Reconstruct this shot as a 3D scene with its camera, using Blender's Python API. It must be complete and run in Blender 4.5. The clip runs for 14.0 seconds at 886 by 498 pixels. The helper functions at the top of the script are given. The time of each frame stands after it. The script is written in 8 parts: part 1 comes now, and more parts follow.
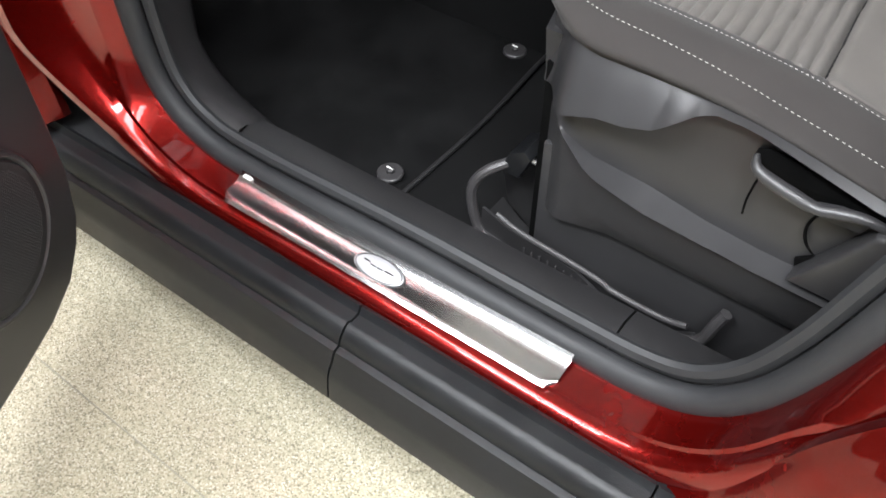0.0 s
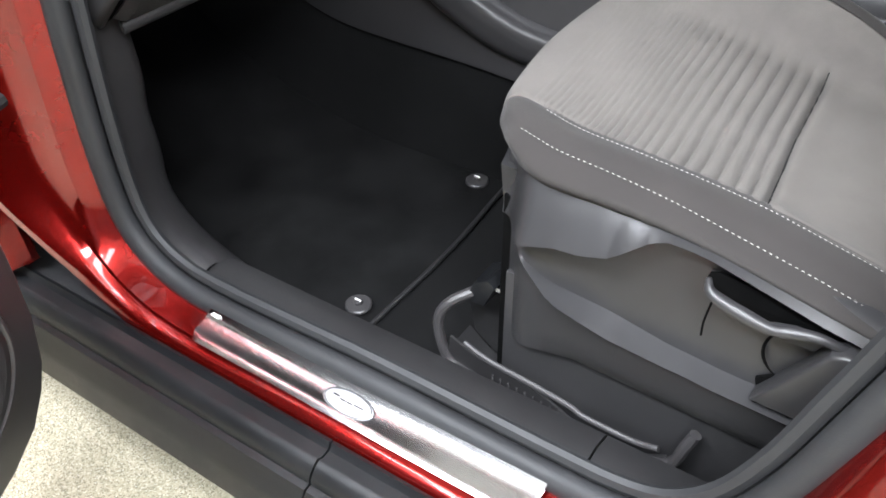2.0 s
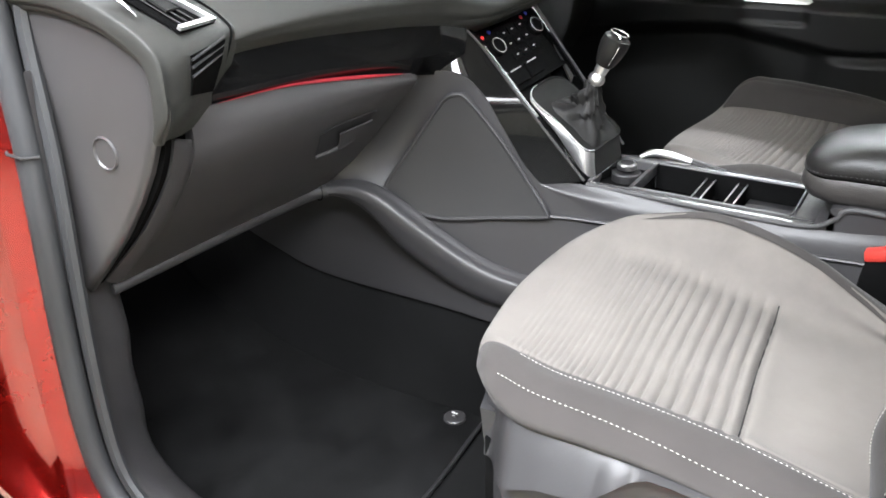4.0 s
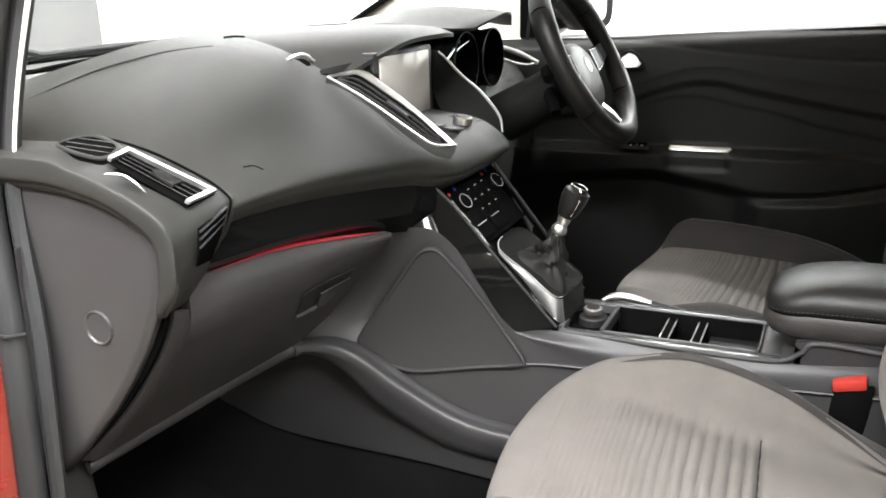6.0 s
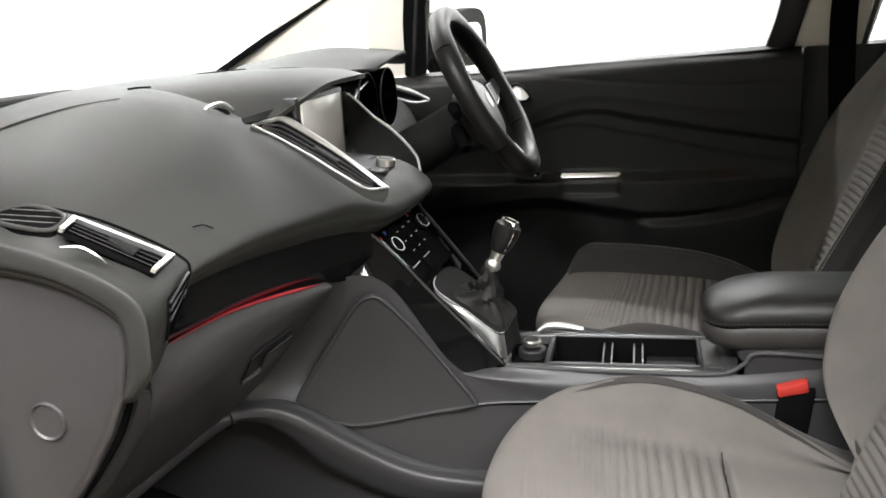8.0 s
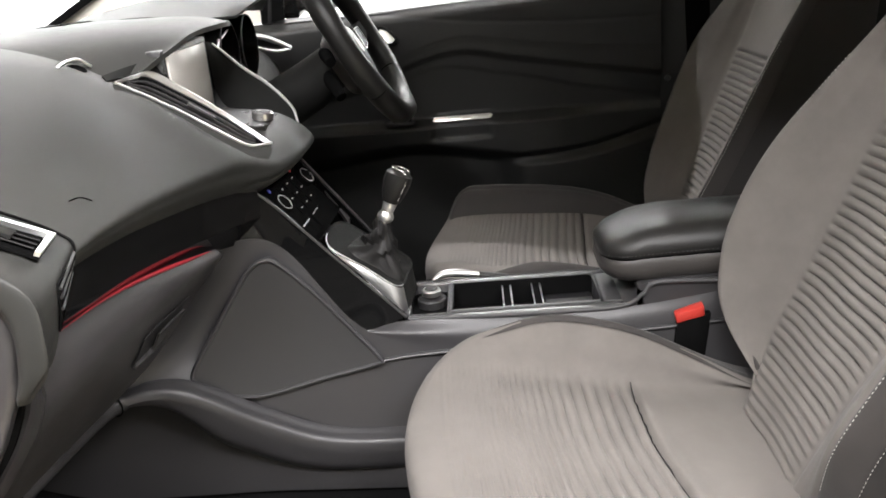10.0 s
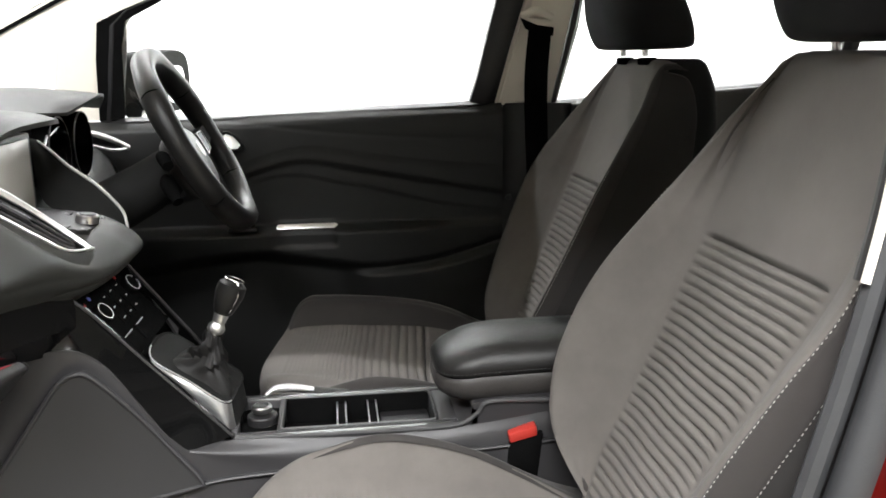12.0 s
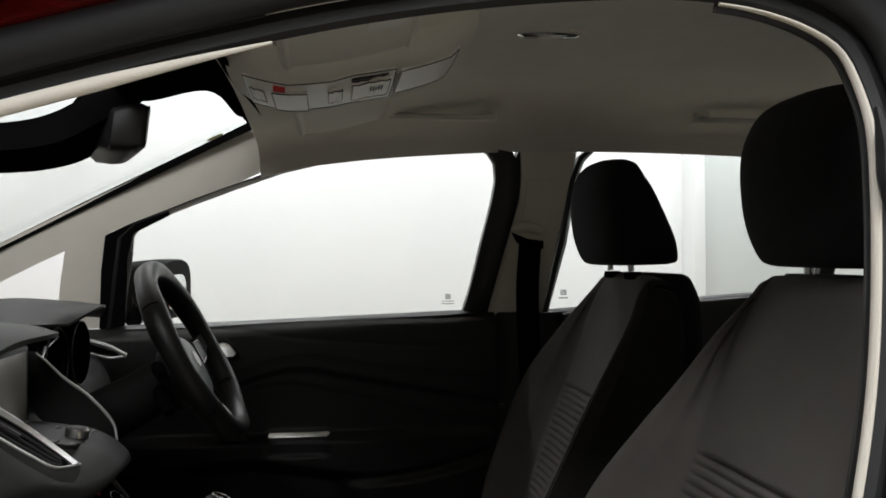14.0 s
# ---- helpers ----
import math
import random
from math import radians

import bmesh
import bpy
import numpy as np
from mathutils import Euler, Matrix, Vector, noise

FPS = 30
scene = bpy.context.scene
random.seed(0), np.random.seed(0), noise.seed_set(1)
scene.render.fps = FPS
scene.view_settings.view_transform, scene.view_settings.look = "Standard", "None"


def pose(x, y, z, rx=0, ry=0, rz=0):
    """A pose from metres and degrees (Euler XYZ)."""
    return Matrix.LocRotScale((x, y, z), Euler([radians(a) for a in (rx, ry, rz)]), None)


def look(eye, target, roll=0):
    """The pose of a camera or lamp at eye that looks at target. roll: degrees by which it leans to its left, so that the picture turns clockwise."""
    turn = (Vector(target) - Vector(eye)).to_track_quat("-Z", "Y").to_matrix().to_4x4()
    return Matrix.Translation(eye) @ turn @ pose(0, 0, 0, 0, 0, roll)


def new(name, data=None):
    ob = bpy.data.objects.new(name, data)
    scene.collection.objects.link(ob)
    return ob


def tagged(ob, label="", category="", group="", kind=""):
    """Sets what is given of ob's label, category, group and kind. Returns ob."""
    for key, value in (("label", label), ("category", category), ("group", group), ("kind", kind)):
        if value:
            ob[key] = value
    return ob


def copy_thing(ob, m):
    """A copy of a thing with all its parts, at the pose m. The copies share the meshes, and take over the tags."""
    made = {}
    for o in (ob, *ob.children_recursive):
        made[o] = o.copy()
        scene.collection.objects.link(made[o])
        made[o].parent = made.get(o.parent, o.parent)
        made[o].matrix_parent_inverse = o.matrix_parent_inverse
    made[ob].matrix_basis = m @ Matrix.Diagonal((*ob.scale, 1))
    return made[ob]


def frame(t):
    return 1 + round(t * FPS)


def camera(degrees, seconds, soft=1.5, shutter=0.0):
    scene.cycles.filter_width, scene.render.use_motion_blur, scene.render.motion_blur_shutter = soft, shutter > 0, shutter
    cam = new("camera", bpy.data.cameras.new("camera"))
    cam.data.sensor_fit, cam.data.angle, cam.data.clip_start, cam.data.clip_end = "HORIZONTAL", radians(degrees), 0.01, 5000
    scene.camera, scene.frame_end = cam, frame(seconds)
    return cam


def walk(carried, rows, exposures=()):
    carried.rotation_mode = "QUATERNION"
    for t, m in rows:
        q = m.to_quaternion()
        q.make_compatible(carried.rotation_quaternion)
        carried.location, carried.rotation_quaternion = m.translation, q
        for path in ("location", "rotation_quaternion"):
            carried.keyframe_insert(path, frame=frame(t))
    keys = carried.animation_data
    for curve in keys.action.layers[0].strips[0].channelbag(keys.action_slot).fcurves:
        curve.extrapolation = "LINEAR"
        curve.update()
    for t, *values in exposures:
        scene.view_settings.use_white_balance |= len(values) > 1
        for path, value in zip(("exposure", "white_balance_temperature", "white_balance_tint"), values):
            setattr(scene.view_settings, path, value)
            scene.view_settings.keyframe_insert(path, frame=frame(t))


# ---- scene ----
cam = camera(54.9, 14.0, soft=1.7)
PATH = [
    (0, (0.359, -1.262, 1.176), (-0.439, -0.223, -0.335), -0.3),
    (0.5, (0.363, -1.263, 1.181), (-0.443, -0.182, -0.296), -0.4),
    (1, (0.367, -1.259, 1.185), (-0.454, -0.133, -0.249), -0.7),
    (1.5, (0.368, -1.256, 1.19), (-0.476, -0.079, -0.189), -0.8),
    (2, (0.37, -1.255, 1.195), (-0.499, -0.021, -0.117), -0.9),
    (2.5, (0.37, -1.259, 1.203), (-0.522, 0.041, -0.027), -1.1),
    (3, (0.37, -1.266, 1.215), (-0.545, 0.105, 0.083), -1.3),
    (3.5, (0.373, -1.272, 1.224), (-0.571, 0.177, 0.219), -1.5),
    (4, (0.376, -1.279, 1.24), (-0.588, 0.238, 0.363), -1.8),
    (4.2, (0.376, -1.282, 1.243), (-0.593, 0.257, 0.41), -1.8),
    (6.3, (0.252, -1.354, 1.275), (-0.52, 0.404, 0.714), -2.2),
    (6.5, (0.234, -1.36, 1.277), (-0.51, 0.413, 0.727), -2.4),
    (7, (0.191, -1.369, 1.281), (-0.466, 0.443, 0.747), -3.1),
    (7.5, (0.148, -1.365, 1.285), (-0.401, 0.486, 0.763), -3.3),
    (7.7, (0.132, -1.364, 1.282), (-0.375, 0.501, 0.769), -3.4),
    (10, (0.03, -1.323, 1.275), (-0.074, 0.562, 0.616), -5.3),
    (10.5, (0.025, -1.313, 1.276), (0.037, 0.568, 0.596), -4.7),
    (11, (0.035, -1.311, 1.278), (0.145, 0.581, 0.639), -3.1),
    (11.5, (0.044, -1.304, 1.28), (0.238, 0.608, 0.727), -1.7),
    (12, (0.057, -1.303, 1.287), (0.308, 0.631, 0.842), -0.7),
    (12.5, (0.064, -1.303, 1.294), (0.346, 0.65, 0.968), -0.3),
    (13, (0.067, -1.308, 1.303), (0.357, 0.661, 1.099), -0.2),
    (13.5, (0.067, -1.316, 1.312), (0.358, 0.661, 1.228), -0.4),
    (14, (0.064, -1.324, 1.317), (0.331, 0.658, 1.327), -0.4),
]
EXPOSURES = [(0, -0.13, 6200, 10), (0.5, 0.08, 6150, 10), (1.0, 0.22, 6100, 10), (1.5, 0.32, 6050, 10), (2, 0.31, 6020, 10), (2.5, 0.50, 6000, 10), (3, 0.76, 6050, 10), (4, 1.03, 6150, 10), (6.5, 0.48, 6500, 10), (7, 0.37, 6500, 10), (7.5, 0.13, 6500, 10), (10, 0.42, 6550, 13),
             (11, 0.52, 6550, 13), (11.5, 0.55, 6500, 12), (12, 0.26, 6450, 10), (12.5, -0.76, 6400, 10), (13, -1.6, 6450, 10), (13.5, -2.00, 6450, 10), (14, -1.90, 6450, 10)]
walk(cam, [(t, look(eye, target, roll)) for t, eye, target, roll in PATH], EXPOSURES)

# ---- light: a white showroom bay with unseen ceiling panels and added wall lamps ----
world = bpy.data.worlds.new("room_air")
world.use_nodes = True
world.node_tree.nodes["Background"].inputs["Color"].default_value = (0.9, 0.95, 1.0, 1)
world.node_tree.nodes["Background"].inputs["Strength"].default_value = 0.05
scene.world = world

# x, y and power of each ceiling panel, unseen and added, over the near side
LAMPS = [(-1.2, -1.6, 52.0), (0.6, -1.6, 52.0), (2.4, -1.6, 45.0), (-0.5, -2.45, 155.0), (1.6, -2.45, 155.0)]
# unseen lamps added to brighten only the white wall: place and power
WALL_FILLS = [(-2.6, 2.05, 150.0), (-0.4, 2.05, 150.0), (1.8, 2.05, 150.0), (4.0, 2.05, 150.0)]
CEILING = 3.2


def area_lamp(x, y, z, power, sx, sy, turn=None):
    data = bpy.data.lights.new("panel_light", "AREA")
    data.shape, data.size, data.size_y, data.energy = "RECTANGLE", sx, sy, power
    data.color = (0.985, 0.99, 1.0)
    ob = new("panel_light", data)
    ob.matrix_world = turn or pose(x, y, z, 0, 0, 0)
    return ob


def wall_fill_pose(x, y):
    """Tilted towards its wall, away from the car."""
    return look((x, y, CEILING - 0.16), (x, y + 0.95, 1.35))


for lx, ly, power in LAMPS:
    area_lamp(lx, ly, CEILING - 0.09, power, 1.5, 0.5)
for wx, wy, power in WALL_FILLS:
    area_lamp(wx, wy, CEILING - 0.16, power, 1.2, 0.16, wall_fill_pose(wx, wy))

# ---- materials ----
def material(name, color, rough=0.5, metal=0.0, grain=0.0, grain_size=400.0, vary=0.0, vary_size=6.0, coat=0.0, spec=0.5, sheen=0.0):
    """Principled surface with a fine relief (grain) and a broad change of tone and gloss (vary)."""
    m = bpy.data.materials.new(name)
    m.use_nodes = True
    nt = m.node_tree
    b = nt.nodes["Principled BSDF"]
    b.inputs["Base Color"].default_value = (*color, 1)
    b.inputs["Roughness"].default_value = rough
    b.inputs["Metallic"].default_value = metal
    b.inputs["Specular IOR Level"].default_value = spec
    if coat:
        b.inputs["Coat Weight"].default_value = coat
        b.inputs["Coat Roughness"].default_value = 0.04
    if sheen:
        b.inputs["Sheen Weight"].default_value = sheen
        b.inputs["Sheen Roughness"].default_value = 0.5
    tc = nt.nodes.new("ShaderNodeTexCoord")
    if grain:
        n = nt.nodes.new("ShaderNodeTexNoise")
        n.inputs["Scale"].default_value, n.inputs["Detail"].default_value = grain_size, 3
        nt.links.new(tc.outputs["Object"], n.inputs["Vector"])
        bump = nt.nodes.new("ShaderNodeBump")
        bump.inputs["Strength"].default_value, bump.inputs["Distance"].default_value = grain, 0.001
        nt.links.new(n.outputs["Fac"], bump.inputs["Height"])
        nt.links.new(bump.outputs["Normal"], b.inputs["Normal"])
    if vary:
        n2 = nt.nodes.new("ShaderNodeTexNoise")
        n2.inputs["Scale"].default_value, n2.inputs["Detail"].default_value, n2.inputs["Roughness"].default_value = vary_size, 6, 0.65
        nt.links.new(tc.outputs["Object"], n2.inputs["Vector"])
        ramp = nt.nodes.new("ShaderNodeMapRange")
        ramp.inputs["From Min"].default_value, ramp.inputs["From Max"].default_value = 0.3, 0.7
        ramp.inputs["To Min"].default_value, ramp.inputs["To Max"].default_value = 1 - vary, 1 + vary
        nt.links.new(n2.outputs["Fac"], ramp.inputs["Value"])
        mix = nt.nodes.new("ShaderNodeMix")
        mix.data_type, mix.blend_type = "RGBA", "MULTIPLY"
        mix.inputs["Factor"].default_value = 1
        mix.inputs["A"].default_value = (*color, 1)
        nt.links.new(ramp.outputs["Result"], mix.inputs["B"])
        nt.links.new(mix.outputs["Result"], b.inputs["Base Color"])
        rr = nt.nodes.new("ShaderNodeMath")
        rr.operation = "MULTIPLY"
        rr.inputs[1].default_value = rough
        nt.links.new(ramp.outputs["Result"], rr.inputs[0])
        nt.links.new(rr.outputs["Value"], b.inputs["Roughness"])
    return m


def metallic_paint():
    """Red metallic lacquer: fine flakes under a clear coat."""
    m = material("red_paint", (0.205, 0.0052, 0.0036), 0.27, 0.85, coat=0.7, vary=0.06, vary_size=3.0)
    nt = m.node_tree
    b = nt.nodes["Principled BSDF"]
    v = nt.nodes.new("ShaderNodeTexVoronoi")
    v.inputs["Scale"].default_value = 1800
    tc = nt.nodes.new("ShaderNodeTexCoord")
    nt.links.new(tc.outputs["Object"], v.inputs["Vector"])
    bump = nt.nodes.new("ShaderNodeBump")
    bump.inputs["Strength"].default_value, bump.inputs["Distance"].default_value = 0.12, 0.0004
    nt.links.new(v.outputs["Distance"], bump.inputs["Height"])
    nt.links.new(bump.outputs["Normal"], b.inputs["Normal"])
    return m


def speckled_floor():
    """Beige resin floor full of dark and pale chips, with a soft sheen."""
    m = material("speckled_floor", (0.42, 0.39, 0.29), 0.33)
    nt = m.node_tree
    b = nt.nodes["Principled BSDF"]
    tc = nt.nodes.new("ShaderNodeTexCoord")
    v = nt.nodes.new("ShaderNodeTexVoronoi")
    v.inputs["Scale"].default_value = 420
    nt.links.new(tc.outputs["Object"], v.inputs["Vector"])
    chips = nt.nodes.new("ShaderNodeValToRGB")
    e = chips.color_ramp.elements
    e[0].position, e[0].color = 0.0, (0.22, 0.195, 0.135, 1)
    e[1].position, e[1].color = 1.0, (0.70, 0.67, 0.56, 1)
    for p, c in ((0.16, (0.31, 0.28, 0.195, 1)), (0.3, (0.44, 0.40, 0.285, 1)), (0.62, (0.50, 0.455, 0.33, 1)), (0.84, (0.56, 0.515, 0.385, 1))):
        k = e.new(p)
        k.color = c
    sep = nt.nodes.new("ShaderNodeSeparateColor")
    nt.links.new(v.outputs["Color"], sep.inputs["Color"])
    nt.links.new(sep.outputs["Red"], chips.inputs["Fac"])
    n = nt.nodes.new("ShaderNodeTexNoise")
    n.inputs["Scale"].default_value, n.inputs["Detail"].default_value = 2.2, 4
    nt.links.new(tc.outputs["Object"], n.inputs["Vector"])
    mr = nt.nodes.new("ShaderNodeMapRange")
    mr.inputs["To Min"].default_value, mr.inputs["To Max"].default_value = 0.8, 1.2
    nt.links.new(n.outputs["Fac"], mr.inputs["Value"])
    mix = nt.nodes.new("ShaderNodeMix")
    mix.data_type, mix.blend_type = "RGBA", "MULTIPLY"
    mix.inputs["Factor"].default_value = 1
    nt.links.new(chips.outputs["Color"], mix.inputs["A"])
    nt.links.new(mr.outputs["Result"], mix.inputs["B"])
    nt.links.new(mix.outputs["Result"], b.inputs["Base Color"])
    return m


def woven(name, color, scale=900.0, strength=0.5, vary=0.10, sheen=0.18):
    """Upholstery cloth: crossed threads as relief, a mottled tone."""
    m = material(name, color, 0.9, vary=vary, vary_size=14.0, spec=0.15, sheen=sheen)
    nt = m.node_tree
    b = nt.nodes["Principled BSDF"]
    tc = nt.nodes.new("ShaderNodeTexCoord")
    fine, coarse, add = nt.nodes.new("ShaderNodeTexNoise"), nt.nodes.new("ShaderNodeTexNoise"), nt.nodes.new("ShaderNodeMath")
    fine.inputs["Scale"].default_value, fine.inputs["Detail"].default_value = scale, 2
    coarse.inputs["Scale"].default_value, coarse.inputs["Detail"].default_value = scale / 3.0, 3
    nt.links.new(tc.outputs["Object"], fine.inputs["Vector"])
    nt.links.new(tc.outputs["Object"], coarse.inputs["Vector"])
    add.operation = "MULTIPLY_ADD"
    add.inputs[1].default_value = 0.35
    nt.links.new(coarse.outputs["Fac"], add.inputs[0])
    nt.links.new(fine.outputs["Fac"], add.inputs[2])
    bump = nt.nodes.new("ShaderNodeBump")
    bump.inputs["Strength"].default_value, bump.inputs["Distance"].default_value = strength, 0.0007
    nt.links.new(add.outputs["Value"], bump.inputs["Height"])
    nt.links.new(bump.outputs["Normal"], b.inputs["Normal"])
    return m


def brushed(name, color, rough):
    m = material(name, color, rough, 1.0)
    nt = m.node_tree
    b = nt.nodes["Principled BSDF"]
    tc, mp, n = nt.nodes.new("ShaderNodeTexCoord"), nt.nodes.new("ShaderNodeMapping"), nt.nodes.new("ShaderNodeTexNoise")
    mp.inputs["Scale"].default_value = (8, 900, 900)
    n.inputs["Scale"].default_value, n.inputs["Detail"].default_value = 1.0, 4
    nt.links.new(tc.outputs["Object"], mp.inputs["Vector"])
    nt.links.new(mp.outputs["Vector"], n.inputs["Vector"])
    mr = nt.nodes.new("ShaderNodeMapRange")
    mr.inputs["To Min"].default_value, mr.inputs["To Max"].default_value = rough * 0.94, rough * 1.07
    nt.links.new(n.outputs["Fac"], mr.inputs["Value"])
    nt.links.new(mr.outputs["Result"], b.inputs["Roughness"])
    return m


def clear_glass(name, tint, gloss=0.06):
    m = bpy.data.materials.new(name)
    m.use_nodes = True
    nt = m.node_tree
    nt.nodes.clear()
    out, mix = nt.nodes.new("ShaderNodeOutputMaterial"), nt.nodes.new("ShaderNodeMixShader")
    tr, gl, fr = nt.nodes.new("ShaderNodeBsdfTransparent"), nt.nodes.new("ShaderNodeBsdfGlossy"), nt.nodes.new("ShaderNodeLayerWeight")
    tr.inputs["Color"].default_value = (*tint, 1)
    gl.inputs["Roughness"].default_value = 0.02
    fr.inputs["Blend"].default_value = 0.5
    power, scale = nt.nodes.new("ShaderNodeMath"), nt.nodes.new("ShaderNodeMath")
    power.operation, power.inputs[1].default_value = "POWER", 5.0
    scale.operation, scale.inputs[1].default_value, scale.inputs[2].default_value = "MULTIPLY_ADD", 0.5, 0.025
    nt.links.new(fr.outputs["Facing"], power.inputs[0])
    nt.links.new(power.outputs["Value"], scale.inputs[0])
    nt.links.new(scale.outputs["Value"], mix.inputs["Fac"])
    nt.links.new(tr.outputs["BSDF"], mix.inputs[1])
    nt.links.new(gl.outputs["BSDF"], mix.inputs[2])
    nt.links.new(mix.outputs["Shader"], out.inputs["Surface"])
    return m


def glow(name, color, strength):
    m = bpy.data.materials.new(name)
    m.use_nodes = True
    b = m.node_tree.nodes["Principled BSDF"]
    b.inputs["Base Color"].default_value = (*color, 1)
    b.inputs["Emission Color"].default_value = (*color, 1)
    b.inputs["Emission Strength"].default_value = strength
    return m


RED = metallic_paint()
CLAD = material("grained_black_plastic", (0.0085, 0.009, 0.010), 0.40, spec=0.4, grain=0.5, grain_size=700, vary=0.22, vary_size=9)
RUBBER = material("grey_door_rubber", (0.022, 0.0228, 0.0245), 0.62, grain=0.2, grain_size=500, vary=0.12, vary_size=12)
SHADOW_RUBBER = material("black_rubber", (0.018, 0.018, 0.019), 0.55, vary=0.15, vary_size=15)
TRIM = material("charcoal_trim_plastic", (0.036, 0.0342, 0.035), 0.38, grain=0.3, grain_size=900, vary=0.10, vary_size=7)
TRIM_DARK = material("black_trim_plastic", (0.016, 0.0155, 0.016), 0.42, grain=0.3, grain_size=900, vary=0.12, vary_size=8)
DASH = material("soft_dash_skin", (0.0270, 0.0272, 0.0252), 0.50, spec=0.24, grain=0.35, grain_size=900, vary=0.08, vary_size=5)
CONSOLE = material("console_plastic", (0.028, 0.027, 0.028), 0.46, grain=0.3, grain_size=800, vary=0.09, vary_size=6)
DOORCARD = material("black_door_card", (0.011, 0.0113, 0.0108), 0.5, grain=0.6, grain_size=500, vary=0.10, vary_size=5)
CARPET = material("black_carpet", (0.0062, 0.0062, 0.0063), 1.0, grain=1.0, grain_size=900, vary=0.35, vary_size=5, spec=0.05, sheen=0.03)
MAT = material("black_velour_mat", (0.0052, 0.0052, 0.0053), 1.0, grain=1.0, grain_size=1300, vary=0.8, vary_size=6, spec=0.04, sheen=0.02)
GLOSS = material("piano_black", (0.004, 0.004, 0.004), 0.05, spec=0.30, vary=0.2, vary_size=4)
VALANCE = material("seat_base_plastic", (0.029, 0.0285, 0.0296), 0.35, spec=0.5, grain=0.25, grain_size=900, vary=0.10, vary_size=7)
GAITER = material("soft_black_leather", (0.009, 0.0086, 0.0082), 0.52, spec=0.22, grain=0.5, grain_size=420, vary=0.12, vary_size=10)
ARM_SIDE = material("brown_black_leather", (0.036, 0.033, 0.031), 0.42, spec=0.35, grain=0.4, grain_size=420, vary=0.10, vary_size=10)
MATT = material("matt_black_skin", (0.011, 0.011, 0.0105), 0.75, spec=0.12, grain=0.4, grain_size=700, vary=0.15, vary_size=9)
PANEL = material("matt_side_panel", (0.026, 0.0255, 0.0255), 0.52, spec=0.35, grain=0.3, grain_size=900, vary=0.08, vary_size=6)
LEATHER = material("black_leather", (0.011, 0.0105, 0.010), 0.40, spec=0.35, grain=0.5, grain_size=420, vary=0.12, vary_size=10)
CHROME_SATIN = material("satin_chrome", (0.88, 0.88, 0.87), 0.36, 1.0, vary=0.08, vary_size=30)
CHROME = material("chrome", (0.85, 0.85, 0.84), 0.18, 1.0, vary=0.15, vary_size=20)
SATIN_CONSOLE = material("satin_console_edge", (0.060, 0.059, 0.060), 0.22, vary=0.1, vary_size=20, coat=0.3)
SATIN = brushed("satin_silver", (0.62, 0.61, 0.60), 0.28)
ALU = brushed("brushed_aluminium", (0.50, 0.50, 0.505), 0.20)
BADGE = material("pale_badge_enamel", (0.42, 0.42, 0.43), 0.35, 0.3, vary=0.05, vary_size=40)
CLOTH = woven("grey_ribbed_cloth", (0.112, 0.1025, 0.094), sheen=0.05)
CLOTH_SIDE = woven("dark_grey_cloth", (0.028, 0.026, 0.025), 1200.0, 0.4, sheen=0.03)
CLOTH_BAND = woven("brown_grey_cloth", (0.036, 0.0327, 0.031), 1200.0, 0.4, sheen=0.08)
CLOTH_HEAD = woven("black_cloth", (0.013, 0.0125, 0.013), 1200.0, 0.4, sheen=0.02)
THREAD = material("pale_thread", (0.40, 0.385, 0.36), 0.85)
DARK_THREAD = material("dark_thread", (0.10, 0.10, 0.10), 0.85)
BEIGE = material("pale_pillar_trim", (0.80, 0.755, 0.665), 0.6, grain=0.4, grain_size=450, vary=0.05, vary_size=6)
HEADLINER = material("grey_headliner_cloth", (0.80, 0.78, 0.745), 0.95, grain=0.7, grain_size=700, vary=0.06, vary_size=4, spec=0.1)
LIGHT_TRIM = material("pale_grey_plastic", (0.80, 0.79, 0.765), 0.45, grain=0.3, grain_size=600, vary=0.05, vary_size=8)
# Unseen ceiling and hall walls: tones set for the light they bounce.
CEILPAINT = material("grey_hall_ceiling", (0.72, 0.72, 0.72), 0.8, vary=0.1, vary_size=1.0)
HALLPAINT = material("grey_hall_paint", (0.16, 0.16, 0.16), 0.7, vary=0.05, vary_size=1.0)
WALLPAINT = material("white_wall_paint", (0.82, 0.83, 0.83), 0.7, grain=0.2, grain_size=200, vary=0.015, vary_size=1.5)
GREYPAINT = material("pale_grey_wall_paint", (0.60, 0.63, 0.62), 0.6, vary=0.02, vary_size=2)
FLOOR = speckled_floor()
JOINT = material("floor_joint", (0.34, 0.32, 0.25), 0.6, vary=0.1)
GLASS = clear_glass("window_glass", (0.97, 0.985, 0.98))
# The pale base colour holds the bright reflection on the display.
SCREEN = material("display_reflection", (0.74, 0.70, 0.66), 0.28, vary=0.03, vary_size=9, coat=0.5)
# Without gloss: real black parts, and plates painting the shade inside wells and pockets.
BLACK = material("flat_black", (0.005, 0.005, 0.005), 0.8, spec=0.0, vary=0.2, vary_size=20)
BUCKLE_RED = material("red_buckle_plastic", (0.42, 0.035, 0.025), 0.35, vary=0.05, vary_size=30)
RED_MARK = material("red_print", (0.55, 0.02, 0.02), 0.4)
BLUE_MARK = material("blue_print", (0.03, 0.05, 0.45), 0.4)
PALE_MARK = material("pale_print", (0.30, 0.30, 0.30), 0.5)
WHITE_MARK = material("white_print", (0.75, 0.75, 0.73), 0.5)
